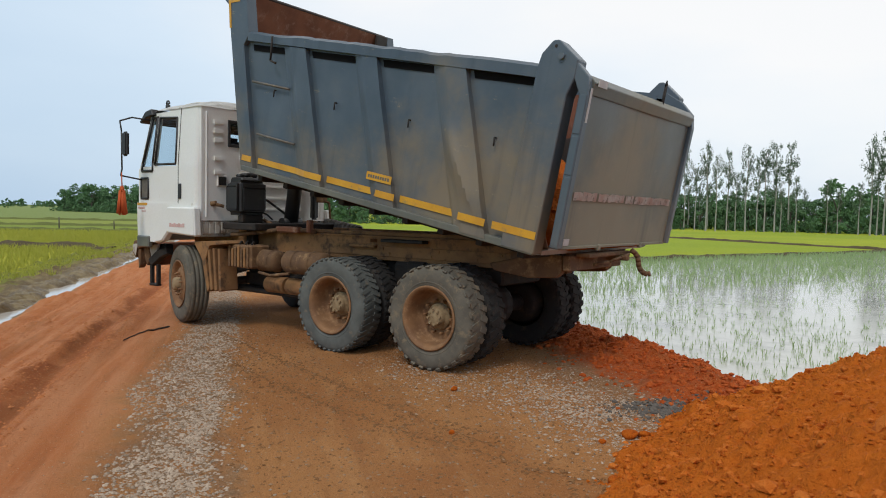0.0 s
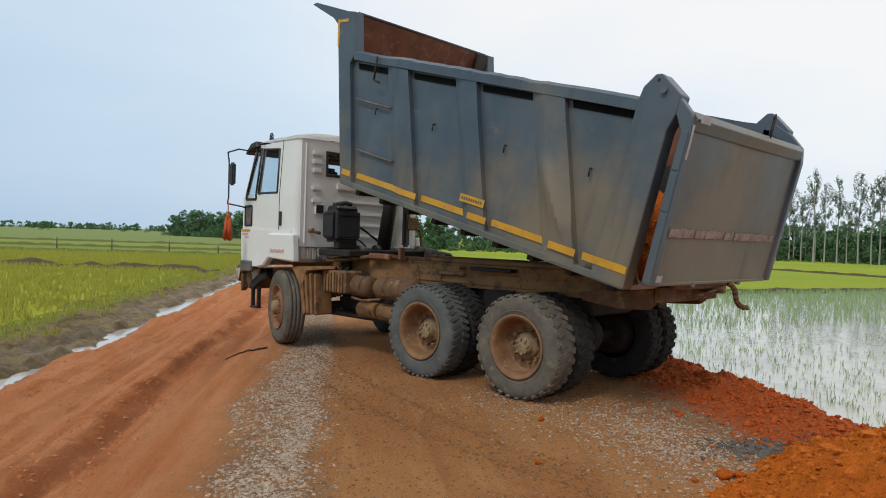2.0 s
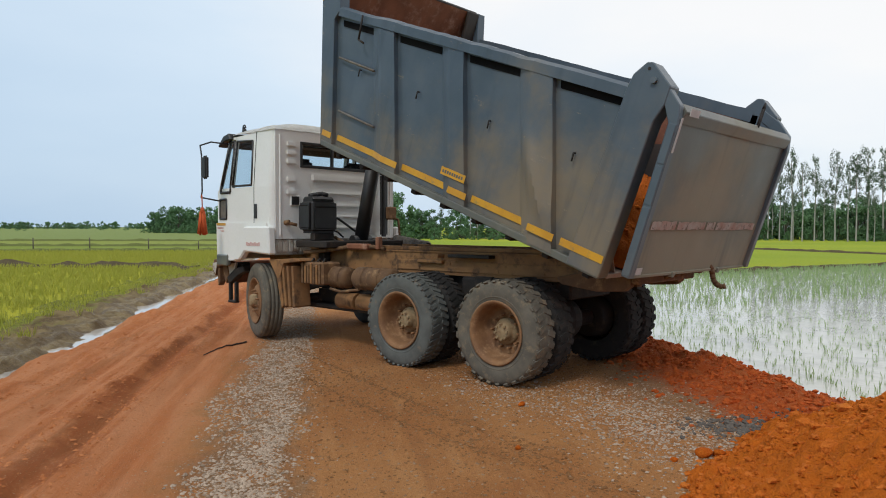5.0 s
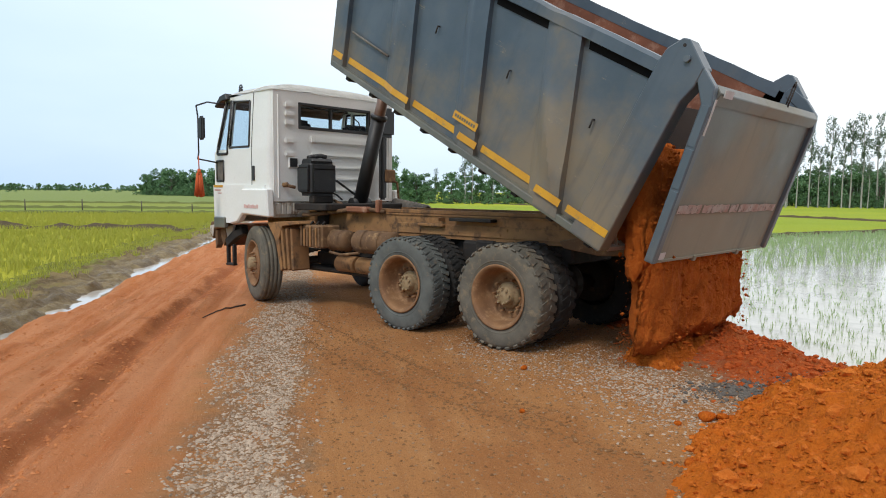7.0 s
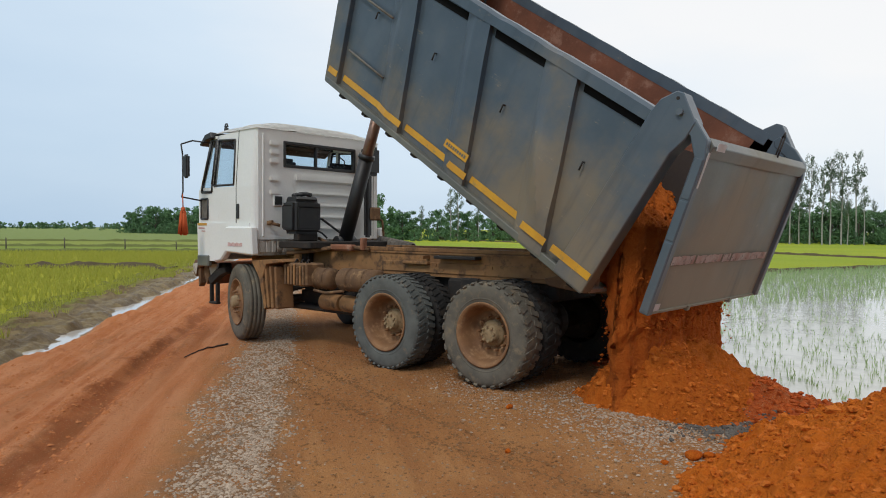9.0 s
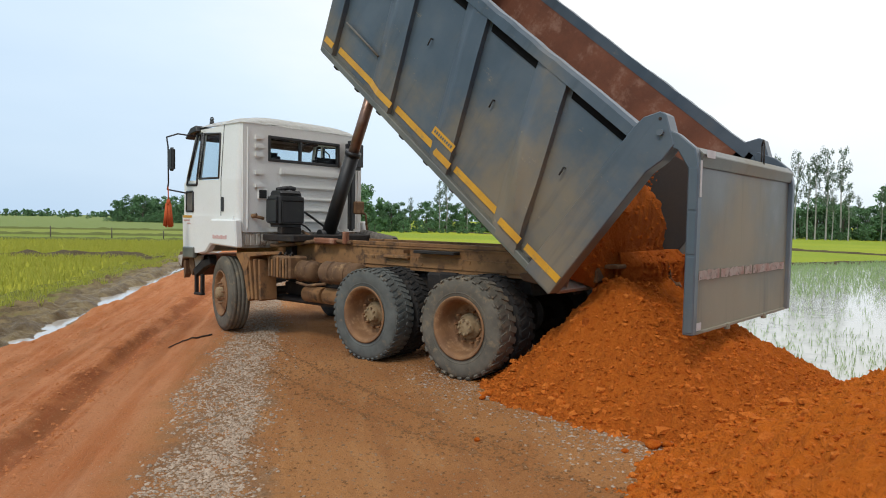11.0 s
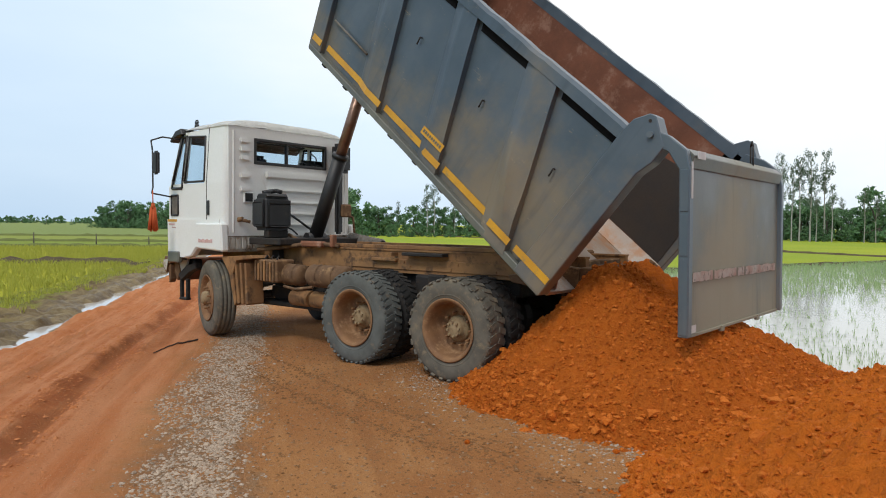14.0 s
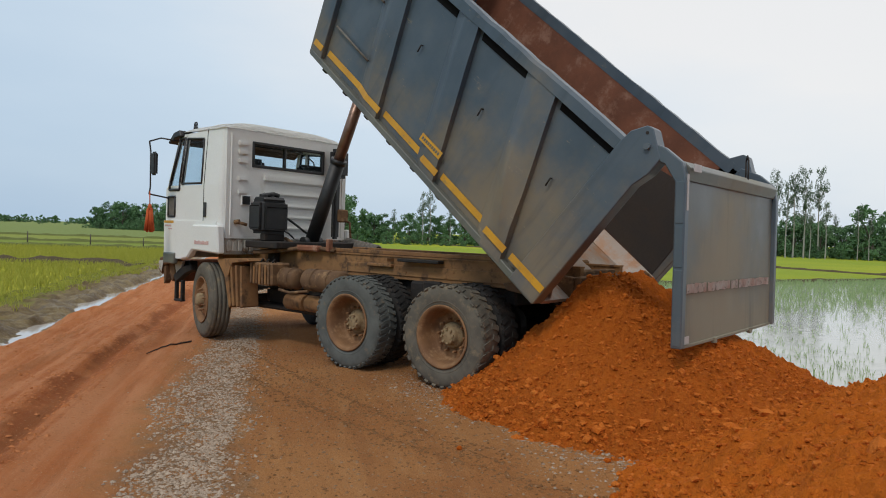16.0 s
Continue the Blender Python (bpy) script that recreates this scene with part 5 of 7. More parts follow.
        # shade under the rail, painted as black strips on the wall between the ribs
        for x0, x1 in ((3.06, 3.66), (1.98, 2.64), (0.92, 1.58), (-0.25, 0.45)):
            bm = bmesh.new()
            lo, hi = sorted((sgn * (inner + 0.060), sgn * (inner + 0.081)))
            prism(bm, [(x0 - 0.015, 1.455), (x1 - 0.025, 1.455), (x1, 1.525), (x0, 1.525)], lo, hi)
            part("shade_strip", bm, M["rail_shade"], body)
        # bottom rail
        bm = bmesh.new()
        lo, hi = sorted((sgn * (inner + 0.0), sgn * (inner + 0.15)))
        prism(bm, [(-0.55, 0.03), (3.50, 0.05), (3.52, 0.11), (-0.55, 0.10)], lo, hi, 0.006)
        part("bottom_rail", bm, M["grey_dusty"], body)
        # rear corner post with the tailgate lug
        bm = bmesh.new()
        lo, hi = sorted((sgn * (inner - 0.012), sgn * (inner + 0.155)))
        hi_lug = 0.0 if sgn > 0 else 0.06
        prism(bm, [(-0.56, 0.04), (-0.22, 0.04), (-0.24, 1.60), (-0.26, 1.72 + hi_lug), (-0.345, 1.835 + hi_lug), (-0.40, 1.845 + hi_lug), (-0.61, 1.70 + hi_lug), (-0.61, 1.55), (-0.565, 1.40)], lo, hi, 0.008)
        post = part("rear_post", bm, M["grey"], body)
        bm = bmesh.new()
        lo, hi = sorted((sgn * (inner + 0.15), sgn * (inner + 0.185)))
        tube(bm, (-0.46, lo, 1.71), (-0.46, hi, 1.71), 0.026, seg=14)
        part("gate_pin", bm, M["gate_edge"], body)
        bm = bmesh.new()
        tube(bm, (-0.385, sgn * (inner + 0.150), 1.79), (-0.385, sgn * (inner + 0.158), 1.79), 0.014, seg=12)
        part("lug_hole", bm, M["underbody"], body)
        # reflective band in lengths between, over and down the slope of the ribs
        for x0, x1 in ((2.42, 2.62), (1.34, 1.42)):
            bm = bmesh.new()
            n0, n1 = sgn * (inner + 0.139), sgn * (inner + 0.080)
            v = [bm.verts.new(p) for p in ((x0, n0, 0.168), (x1, n1, 0.168), (x1, n1, 0.236), (x0, n0, 0.236),
                                           (x0, n0 + sgn * 0.004, 0.168), (x1, n1 + sgn * 0.004, 0.168), (x1, n1 + sgn * 0.004, 0.236), (x0, n0 + sgn * 0.004, 0.236))]
            for q in ((0, 1, 2, 3), (7, 6, 5, 4), (0, 4, 5, 1), (1, 5, 6, 2), (2, 6, 7, 3), (3, 7, 4, 0)):
                bm.faces.new([v[i] for i in q])
            bmesh.ops.recalc_face_normals(bm, faces=bm.faces[:])
            part("yellow_band", bm, M["yellow"], body)
        for x0, x1, proud in ((3.36, 3.53, 0.137), (2.62, 3.30, 0.078), (2.15, 2.42, 0.140), (1.42, 2.12, 0.078), (1.09, 1.34, 0.140), (0.34, 1.06, 0.080), (-0.03, 0.27, 0.174), (-0.55, -0.10, 0.157)):
            bm = bmesh.new()
            lo, hi = sorted((sgn * (inner + proud), sgn * (inner + proud + 0.004)))
            box(bm, (x0, lo, 0.168), (x1, hi, 0.236))
            part("yellow_band", bm, M["yellow"], body)
        # hooks and steps
        for x, z in ((2.15, 0.98), (1.10, 0.94), (-0.02 + 0.10, 0.92), (3.15, 1.0)):
            bm = bmesh.new()
            y = sgn * (inner + 0.075)
            wire(bm, [(x, y, z + 0.04), (x, y + sgn * 0.03, z + 0.04), (x - 0.01, y + sgn * 0.035, z - 0.035)], 0.008, 6)
            part("rope_hook", bm, M["underbody"], body)
        for z in (1.09, 0.50):
            bm = bmesh.new()
            d = LEAN * z
            y = sgn * (inner + 0.11)
            wire(bm, [(3.36 + d * 0.95 - 0.18, y, z + 0.01), (2.50 + d, y, z - 0.01)], 0.013, 8)
            part("ladder_rung", bm, M["hose"], body)
        bm = bmesh.new()
        y = sgn * (inner + 0.16)
        wire(bm, [(3.24, y, 1.63), (3.22, y, 1.36), (3.12, y, 1.34)], 0.012, 6)
        part("bent_rod", bm, M["underbody"], body)
        bm = bmesh.new()
        lo, hi = sorted((sgn * (inner + 0.138), sgn * (inner + 0.143)))
        box(bm, (1.16, lo, 0.32), (1.50, hi, 0.40))
        pl = part("maker_plate", bm, M["yellow"], body, "weathered yellow maker's plate")
        bm = bmesh.new()
        lo, hi = sorted((sgn * (inner + 0.143), sgn * (inner + 0.145)))
        for k in range(9):
            box(bm, (1.19 + 0.033 * k, lo, 0.345), (1.212 + 0.033 * k, hi, 0.375))
        part("plate_bars", bm, M["grey_dusty"], body)
    # headboard
    bm = bmesh.new()
    v = []
    for x0, z in ((3.50, 0.05), (xf(1.62), 1.62), (3.90, 2.10)):
        for y in (-1.28, 1.10):
            v.append((x0, y, z))
    b = [bm.verts.new(p) for p in v]
    c = [bm.verts.new((p[0] + 0.04, p[1], p[2])) for p in v]
    for q in ((0, 1, 3, 2), (2, 3, 5, 4)):
        bm.faces.new([b[i] for i in q])
        bm.faces.new([c[i] for i in q][::-1])
    for q in ((0, 1), (4, 5)):
        bm.faces.new((b[q[0]], b[q[1]], c[q[1]], c[q[0]]))
    for q in ((0, 2), (2, 4), (1, 3), (3, 5)):
        bm.faces.new((b[q[0]], b[q[1]], c[q[1]], c[q[0]]))
    bmesh.ops.recalc_face_normals(bm, faces=bm.faces[:])
    hb = part("headboard", bm, M["rust"], body, "rusty inner face of the headboard")
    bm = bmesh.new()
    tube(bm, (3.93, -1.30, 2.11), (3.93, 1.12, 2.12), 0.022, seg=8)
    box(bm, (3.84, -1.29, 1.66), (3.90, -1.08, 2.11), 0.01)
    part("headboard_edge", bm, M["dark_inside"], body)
    bm = bmesh.new()
    for k in range(5):
        box(bm, (3.62, -0.9 + 0.4 * k, 0.3), (3.66, -0.82 + 0.4 * k, 0.9))
    for y in (-0.15, 0.15):
        box(bm, (3.62, y - 0.02, 0.45), (4.0, y + 0.02, 0.75), 0.01)
    tube(bm, (3.95, -0.18, 0.6), (3.95, 0.18, 0.6), 0.05, seg=14)
    part("ram_bracket", bm, M["underbody"], body)
    return body


def build_tailgate(truck):
    """Origin at the pin line; local z runs up the gate, -x is its outer face."""
    gate = new("tailgate")
    gate.parent = truck
    tagged(gate, "dusty grey tailgate hung from its top pins")
    W, WR = 1.235, 1.34
    bm = bmesh.new()
    buckled(bm, [(-WR + 0.07, -1.58), (W - 0.07, -1.58), (W - 0.07, -0.19), (-WR + 0.07, -0.19)], -0.290, -0.260, (36, 22), 0.012, 9.0)
    for v in bm.verts:
        v.co.x, v.co.y = v.co.y, v.co.x
    bmesh.ops.recalc_face_normals(bm, faces=bm.faces[:])
    panel = part("gate_panel", bm, M["grey_dusty"], gate, smooth="auto")
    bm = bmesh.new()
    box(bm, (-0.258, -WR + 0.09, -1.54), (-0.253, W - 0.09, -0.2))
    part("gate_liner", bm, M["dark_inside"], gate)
    for sgn in (1, -1):
        bm = bmesh.new()
        e = W if sgn > 0 else WR
        lo, hi = sorted((sgn * (e - 0.07), sgn * (e + 0.01)))
        prism(bm, [(-0.245, -1.59), (-0.328, -1.59), (-0.332, -0.30), (-0.300, -0.15), (-0.16, -0.03), (0.03, 0.055), (0.07, 0.0), (0.045, -0.06), (-0.16, -0.16), (-0.245, -0.30)], lo, hi, 0.008)
        side = part("gate_side", bm, M["gate_edge"], gate)
        for z0, z1 in ((-0.62, -0.30), (-0.96, -0.64), (-1.57, -0.98)):
            bm = bmesh.new()
            lo, hi = sorted((sgn * (e + 0.008), sgn * (e + 0.016)))
            box(bm, (-0.322, lo, z0), (-0.256, hi, z1), 0.003)
            part("edge_plate", bm, M["gate_edge"], side)
    bm = bmesh.new()
    prism(bm, [(-0.265, -0.20), (-0.308, -0.29), (-0.338, -0.19), (-0.275, -0.13)], -WR + 0.07, W - 0.07, 0.006)
    part("gate_top_beam", bm, M["grey_dusty"], gate)
    bm = bmesh.new()
    prism(bm, [(-0.262, -1.60), (-0.302, -1.60), (-0.302, -1.575), (-0.262, -1.575)], -WR + 0.07, W - 0.07, 0.003)
    part("gate_bottom_beam", bm, M["grey_dusty"], gate)
    # strips of worn tape across the panel
    for y0, y1 in ((1.10, 0.66), (0.62, 0.06), (0.02, -0.16), (-0.2, -1.16)):
        bm = bmesh.new()
        n = 12
        a, b = [], []
        for k in range(n + 1):
            y = y0 + (y1 - y0) * k / n
            a.append(bm.verts.new((-0.307, y, -1.16 - 0.012 * random.random())))
            b.append(bm.verts.new((-0.307, y, -1.10 + 0.012 * random.random())))
        for k in range(n):
            bm.faces.new((a[k], a[k + 1], b[k + 1], b[k]))
        bmesh.ops.solidify(bm, geom=bm.faces[:], thickness=0.002)
        bmesh.ops.recalc_face_normals(bm, faces=bm.faces[:])
        part("reflective_tape", bm, M["tape"], gate, "peeling red and white reflective tape")
    bm = bmesh.new()
    box(bm, (-0.356, 0.98, -0.215), (-0.350, 1.14, -0.155))
    box(bm, (-0.338, 1.19, -0.52), (-0.331, 1.215, -0.24))
    part("pale_tape", bm, M["pale"], gate)
    bm = bmesh.new()
    box(bm, (-0.311, 1.03, -1.565), (-0.306, 1.13, -1.505))
    part("corner_sticker", bm, M["pale"], gate)
    # upright ring, bottom latch teeth
    bm = bmesh.new()
    wire(bm, [(-0.295, -0.42, -0.20), (-0.295, -0.42, 0.03), (-0.275, -0.45, 0.08), (-0.255, -0.48, 0.03), (-0.255, -0.48, -0.20)], 0.008, 8)
    part("lifting_loop", bm, M["underbody"], gate)
    for y in (0.40, -0.6):
        bm = bmesh.new()
        box(bm, (-0.315, y - 0.028, -1.625), (-0.275, y + 0.028, -1.572), 0.006)
        part("latch_tooth", bm, M["grey_dusty"], gate)
    return gate


RAM_FOOT = Vector((3.36, 0.0, 1.36))


def build_ram(truck):
    bm = bmesh.new()
    tube(bm, (0, 0, 0), (0, 0, 1.22), 0.098, seg=24)
    tube(bm, (0, 0, 1.20), (0, 0, 1.26), 0.112, seg=24)
    tube(bm, (0, -0.16, 0), (0, 0.16, 0), 0.07, seg=14)
    outer = part("ram_cylinder", bm, M["black"], truck, "black outer tube of the telescopic ram")
    bm = bmesh.new()
    tube(bm, (0, 0, -1.18), (0, 0, 0.0), 0.058, seg=20)
    tube(bm, (0, -0.12, 0), (0, 0.12, 0), 0.055, seg=14)
    rod = part("ram_rod", bm, M["rod"], truck, "brown steel rod of the telescopic ram")
    bm = bmesh.new()
    tube(bm, (0, 0, -1.15), (0, 0, 0.0), 0.076, seg=20)
    tube(bm, (0, 0, -0.04), (0, 0, 0.01), 0.09, seg=20)
    stage = part("ram_stage", bm, M["rod"], truck)
    bm = bmesh.new()
    wire(bm, [(0.0, -0.10, -0.1), (0.02, -0.16, -0.2), (0.02, -0.16, -0.42), (0.0, -0.1, -0.46)], 0.03, 8)
    part("ram_bracket_pipe", bm, M["underbody"], rod)
    return outer, rod, stage


truck = thing("tipper_truck", "white-cabbed six-wheel tipper truck, muddy, tipping its load on the road", "truck")
for x, mat, lg in ((0.0, M["tyre"], 30), (1.35, M["tyre_blue"], 42)):
    for sgn in (1, -1):
        # far-side tyres take the rubber with painted shade
        build_wheel(truck, x, sgn * 1.20, sgn, mat if sgn > 0 else M["tyre_shaded"], True, lugs=lg, label="dusty double truck wheel with an ochre rim")
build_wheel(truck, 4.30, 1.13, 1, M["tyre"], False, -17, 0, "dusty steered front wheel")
build_wheel(truck, 4.30, -1.13, -1, M["tyre_shaded"], False, -17, 0, "dusty steered front wheel")
build_cab(truck)
build_chassis(truck)
build_behind_cab(truck)
dump_body = build_body(truck)
tailgate = build_tailgate(truck)
ram = build_ram(truck)


# ---- soil: heaps, load, falling earth ----
def lumps(rng, count, place, size, flat=0.75, power=6.0):
    """count rough stones as arrays; place(rng, n) gives rows of x, y, z, and size the range of radii."""
    ico = [(0, 0, 1), (0.894, 0, 0.447), (0.276, 0.851, 0.447), (-0.724, 0.526, 0.447), (-0.724, -0.526, 0.447), (0.276, -0.851, 0.447),
           (0.724, 0.526, -0.447), (-0.276, 0.851, -0.447), (-0.894, 0, -0.447), (-0.276, -0.851, -0.447), (0.724, -0.526, -0.447), (0, 0, -1)]
    tri = [(0, 1, 2), (0, 2, 3), (0, 3, 4), (0, 4, 5), (0, 5, 1), (1, 6, 2), (2, 7, 3), (3, 8, 4), (4, 9, 5), (5, 10, 1),
           (2, 6, 7), (3, 7, 8), (4, 8, 9), (5, 9, 10), (1, 10, 6), (6, 11, 7), (7, 11, 8), (8, 11, 9), (9, 11, 10), (10, 11, 6)]
    if size[1] < 0.03:
        ico = [(1, 0, 0), (0, 1, 0), (-1, 0, 0), (0, -1, 0), (0, 0, 1), (0, 0, -1)]
        tri = [(0, 1, 4), (1, 2, 4), (2, 3, 4), (3, 0, 4), (1, 0, 5), (2, 1, 5), (3, 2, 5), (0, 3, 5)]
    ico, tri = np.array(ico), np.array(tri)
    corners = len(ico)
    vs, fs = [], []
    spots = place(rng, count)
    for k in range(count):
        p = spots[k]
        r = size[0] + (size[1] - size[0]) * rng.rand() ** power
        q = ico * (1 + 0.7 * (rng.rand(corners, 1) - 0.5)) * r * np.array([1, 0.6 + 0.4 * rng.rand(), flat * (0.6 + 0.4 * rng.rand())])
        a = rng.rand() * 6.28
        c, s = math.cos(a), math.sin(a)
        q = np.stack([q[:, 0] * c - q[:, 1] * s, q[:, 0] * s + q[:, 1] * c, q[:, 2]], -1)
        vs.append(q + np.array(p))
        fs.append(tri + corners * k)
    return np.concatenate(vs), np.concatenate(fs)


def crumble(x, y, seed):
    """Fine broken relief of loose earth: rounded lumps parted by sharp hollows."""
    a = np.abs(fbm(x * 9 + seed, y * 9, 3, 0.6))
    b = np.abs(fbm(x * 23 + 4, y * 23 + seed, 3, 0.6))
    return 0.075 * a + 0.055 * b + 0.03 * fbm(x * 13 + seed, y * 13, 4, 0.65) - 0.033


def heap_profile(x, y, R, h, seed, ragged=1.0, peak=0.0):
    """Height of a tipped heap over its own floor: a cone with a rounded top, gullies and a ragged foot."""
    r = np.hypot(x, y)
    a = np.arctan2(y, x)
    if peak:
        # cone whose peak stands off its middle, hollowed a little below the top
        dx, dy = x - peak, np.sign(y) * np.maximum(np.abs(y) - 0.55, 0) * R / (R - 0.55) + 0.05
        d = np.maximum(np.hypot(dx, dy), 1e-6)
        b = (peak * dx - 0.05 * dy) / d
        reach = -b + np.sqrt(np.maximum(b * b + R * R - peak * peak - 0.0025, 0.01))
        e = np.arctan2(dy, dx)
        k = d / (reach * (1 + ragged * (0.06 * np.sin(2 * e + seed) + 0.04 * np.sin(3 * e + 2 * seed))))
        q = 1.02 - np.sqrt(k * k + 0.006)
        z = h * (0.6 * q + 0.4 * q ** 3)
        z = z + 0.08 * fbm(x * 1.4 + seed, y * 1.4, 3) * np.clip(1.3 - k, 0, 1) + 0.05 * fbm(x * 5 + seed, y * 5, 4, 0.6)
        return z + crumble(x, y, seed)
    Rr = R * (1 + ragged * (0.07 * np.sin(2 * a + seed) + 0.05 * np.sin(3 * a + 2 * seed)))
    k = r / Rr
    z = h * (1.02 - np.sqrt(k * k + 0.012))
    z += 0.10 * fbm(x * 1.4 + seed, y * 1.4, 3) * np.clip(1.3 - k, 0, 1) + 0.05 * fbm(x * 5 + seed, y * 5, 4, 0.6)
    return z + crumble(x, y, seed)


def build_heap(name, R, h, seed, mat, label, stones, cell, dense, arc, ragged=1.0, peak=0.0):
    """stones: (count, least, most, power) of each size of clod; dense: the stretch x0, x1, y0, y1 laid in small cells."""
    def axis(a, b):
        far = np.concatenate([np.arange(-R * 1.3, a, cell * 3), np.arange(a, b, cell), np.arange(b, R * 1.3, cell * 3)])
        return far
    X, Y = np.meshgrid(axis(*dense[:2]), axis(*dense[2:]), indexing="ij")
    Z = np.maximum(heap_profile(X, Y, R, h, seed, ragged, peak), -1.4)
    n, m = X.shape
    i = np.arange(n * m).reshape(n, m)
    v = np.stack([X, Y, Z], -1).reshape(-1, 3)
    f = np.stack([i[:-1, :-1], i[1:, :-1], i[1:, 1:], i[:-1, 1:]], -1).reshape(-1, 4)
    keep = (np.hypot(X, Y).reshape(-1)[f] < R * 1.28).all(1)
    heap = new(name, from_arrays(name, v, f[keep], mat, True))
    tagged(heap, label, "soil mound")
    rng = np.random.RandomState(int(seed * 10) + 1)

    def place(g, k):
        r = np.where(g.rand(k) < 0.35, R * (0.8 + 0.26 * g.rand(k) ** 0.7), R * np.sqrt(g.rand(k)) * 1.02)
        a = arc[0] + g.rand(k) * (arc[1] - arc[0])
        x, y = r * np.cos(a), r * np.sin(a)
        return np.stack([x, y, heap_profile(x, y, R, h, seed, ragged, peak) - 0.002], -1)

    for k, (count, least, most, power) in enumerate(stones):
        lv, lf = lumps(rng, count, place, (least, most), 0.8, power)
        cl = new("loose_soil", from_arrays("loose_soil", lv, lf, M["clod"] if k else mat))
        cl.parent = heap
        tagged(cl, kind="stuff")
    return heap


old_heap = build_heap("soil_mound", 4.9, 2.4, 1.3, M["heap"], "old heap of orange laterite soil with clods at its foot",
                      ((24000, 0.003, 0.018, 1.6), (6500, 0.010, 0.034, 2.6), (300, 0.03, 0.075, 3.0)), 0.02, (1.2, 5.6, -3.6, 4.6), (-1.1, 1.2), 0.2)
old_heap.matrix_basis = pose(-7.28, 1.65, -0.06)
new_heap = build_heap("tipped_mound", 1.95, 1.36, 2.6, M["fresh"], "fresh heap of tipped orange soil growing behind the truck",
                      ((18000, 0.003, 0.018, 1.6), (5000, 0.009, 0.032, 2.6), (260, 0.025, 0.065, 3.0)), 0.018, (-2.2, 2.5, -1.4, 2.5), (-0.3, 3.6), 0.8, 0.5)


def build_load(x0, x1, count, inset=0.0, tail=False):
    """Soil in the body, in the body's own space; slides out towards the gate."""
    xs = np.arange(x0, x1, 0.03)
    ys = np.arange(-1.25, 1.08, 0.03)
    X, Y = np.meshgrid(xs, ys, indexing="ij")
    top = np.where(X < 0.5, 0.27 + 0.70 * smooth(-0.75, 0.5, X), 0.97 - 0.315 * (X - 0.5)) * (1 - 0.5 * np.abs((Y + 0.08) / 1.17) ** 2.6)
    if tail:
        top = np.where(X < 1.4, 0.16 + 0.84 * smooth(0.6, 1.35, X), 1.0 - 0.42 * (X - 1.4)) * (1 - 0.6 * np.abs((Y + 0.08) / 1.17) ** 2.2)
    top = top + 0.12 * fbm(X * 3, Y * 3, 5, 0.62) + 0.04 * fbm(X * 14, Y * 14, 3)
    n, m = X.shape
    top = top - inset * 0.4
    Y = -0.08 + (Y + 0.08) * (1 - inset) * (1 - 0.25 * smooth(0.6, -0.655, X)) * (1 - 0.5 * smooth(1.15, 0.7, X) * tail) * (1 - 0.5 * smooth(1.9, 3.2, X) * tail)
    v = np.stack([X, Y, np.maximum(top, 0.1)], -1).reshape(-1, 3)
    i = np.arange(n * m).reshape(n, m)
    f = np.stack([i[:-1, :-1], i[1:, :-1], i[1:, 1:], i[:-1, 1:]], -1).reshape(-1, 4).tolist()
    # skirt down to the floor
    v = v.tolist()
    rim = list(i[:, 0]) + list(i[-1, 1:]) + list(i[::-1, -1])[1:] + list(i[0, ::-1])[1:-1]
    base = len(v)
    v += [(v[k][0] + 0.02 * math.sin(k * 3.3), v[k][1], 0.085 + inset * 0.3) for k in rim]
    for k in range(len(rim)):
        j = (k + 1) % len(rim)
        f.append((rim[k], base + k, base + j, rim[j]))
    ld = new("soil_load", from_arrays("soil_load", v, f, M["dusky"], True))
    tagged(ld, "damp red laterite load sliding out of the dump body", "soil")
    rng = np.random.RandomState(8)

    def place(g, k):
        a, b = g.randint(0, n, k), g.randint(0, m, k)
        return np.stack([X[a, b], Y[a, b], top[a, b]], -1)

    lv, lf = lumps(rng, count, place, (0.004, 0.035), 0.8, 4.0)
    cl = new("loose_soil", from_arrays("loose_soil", lv, lf, M["fresh"]))
    cl.parent = ld
    tagged(cl, kind="stuff")
    return ld


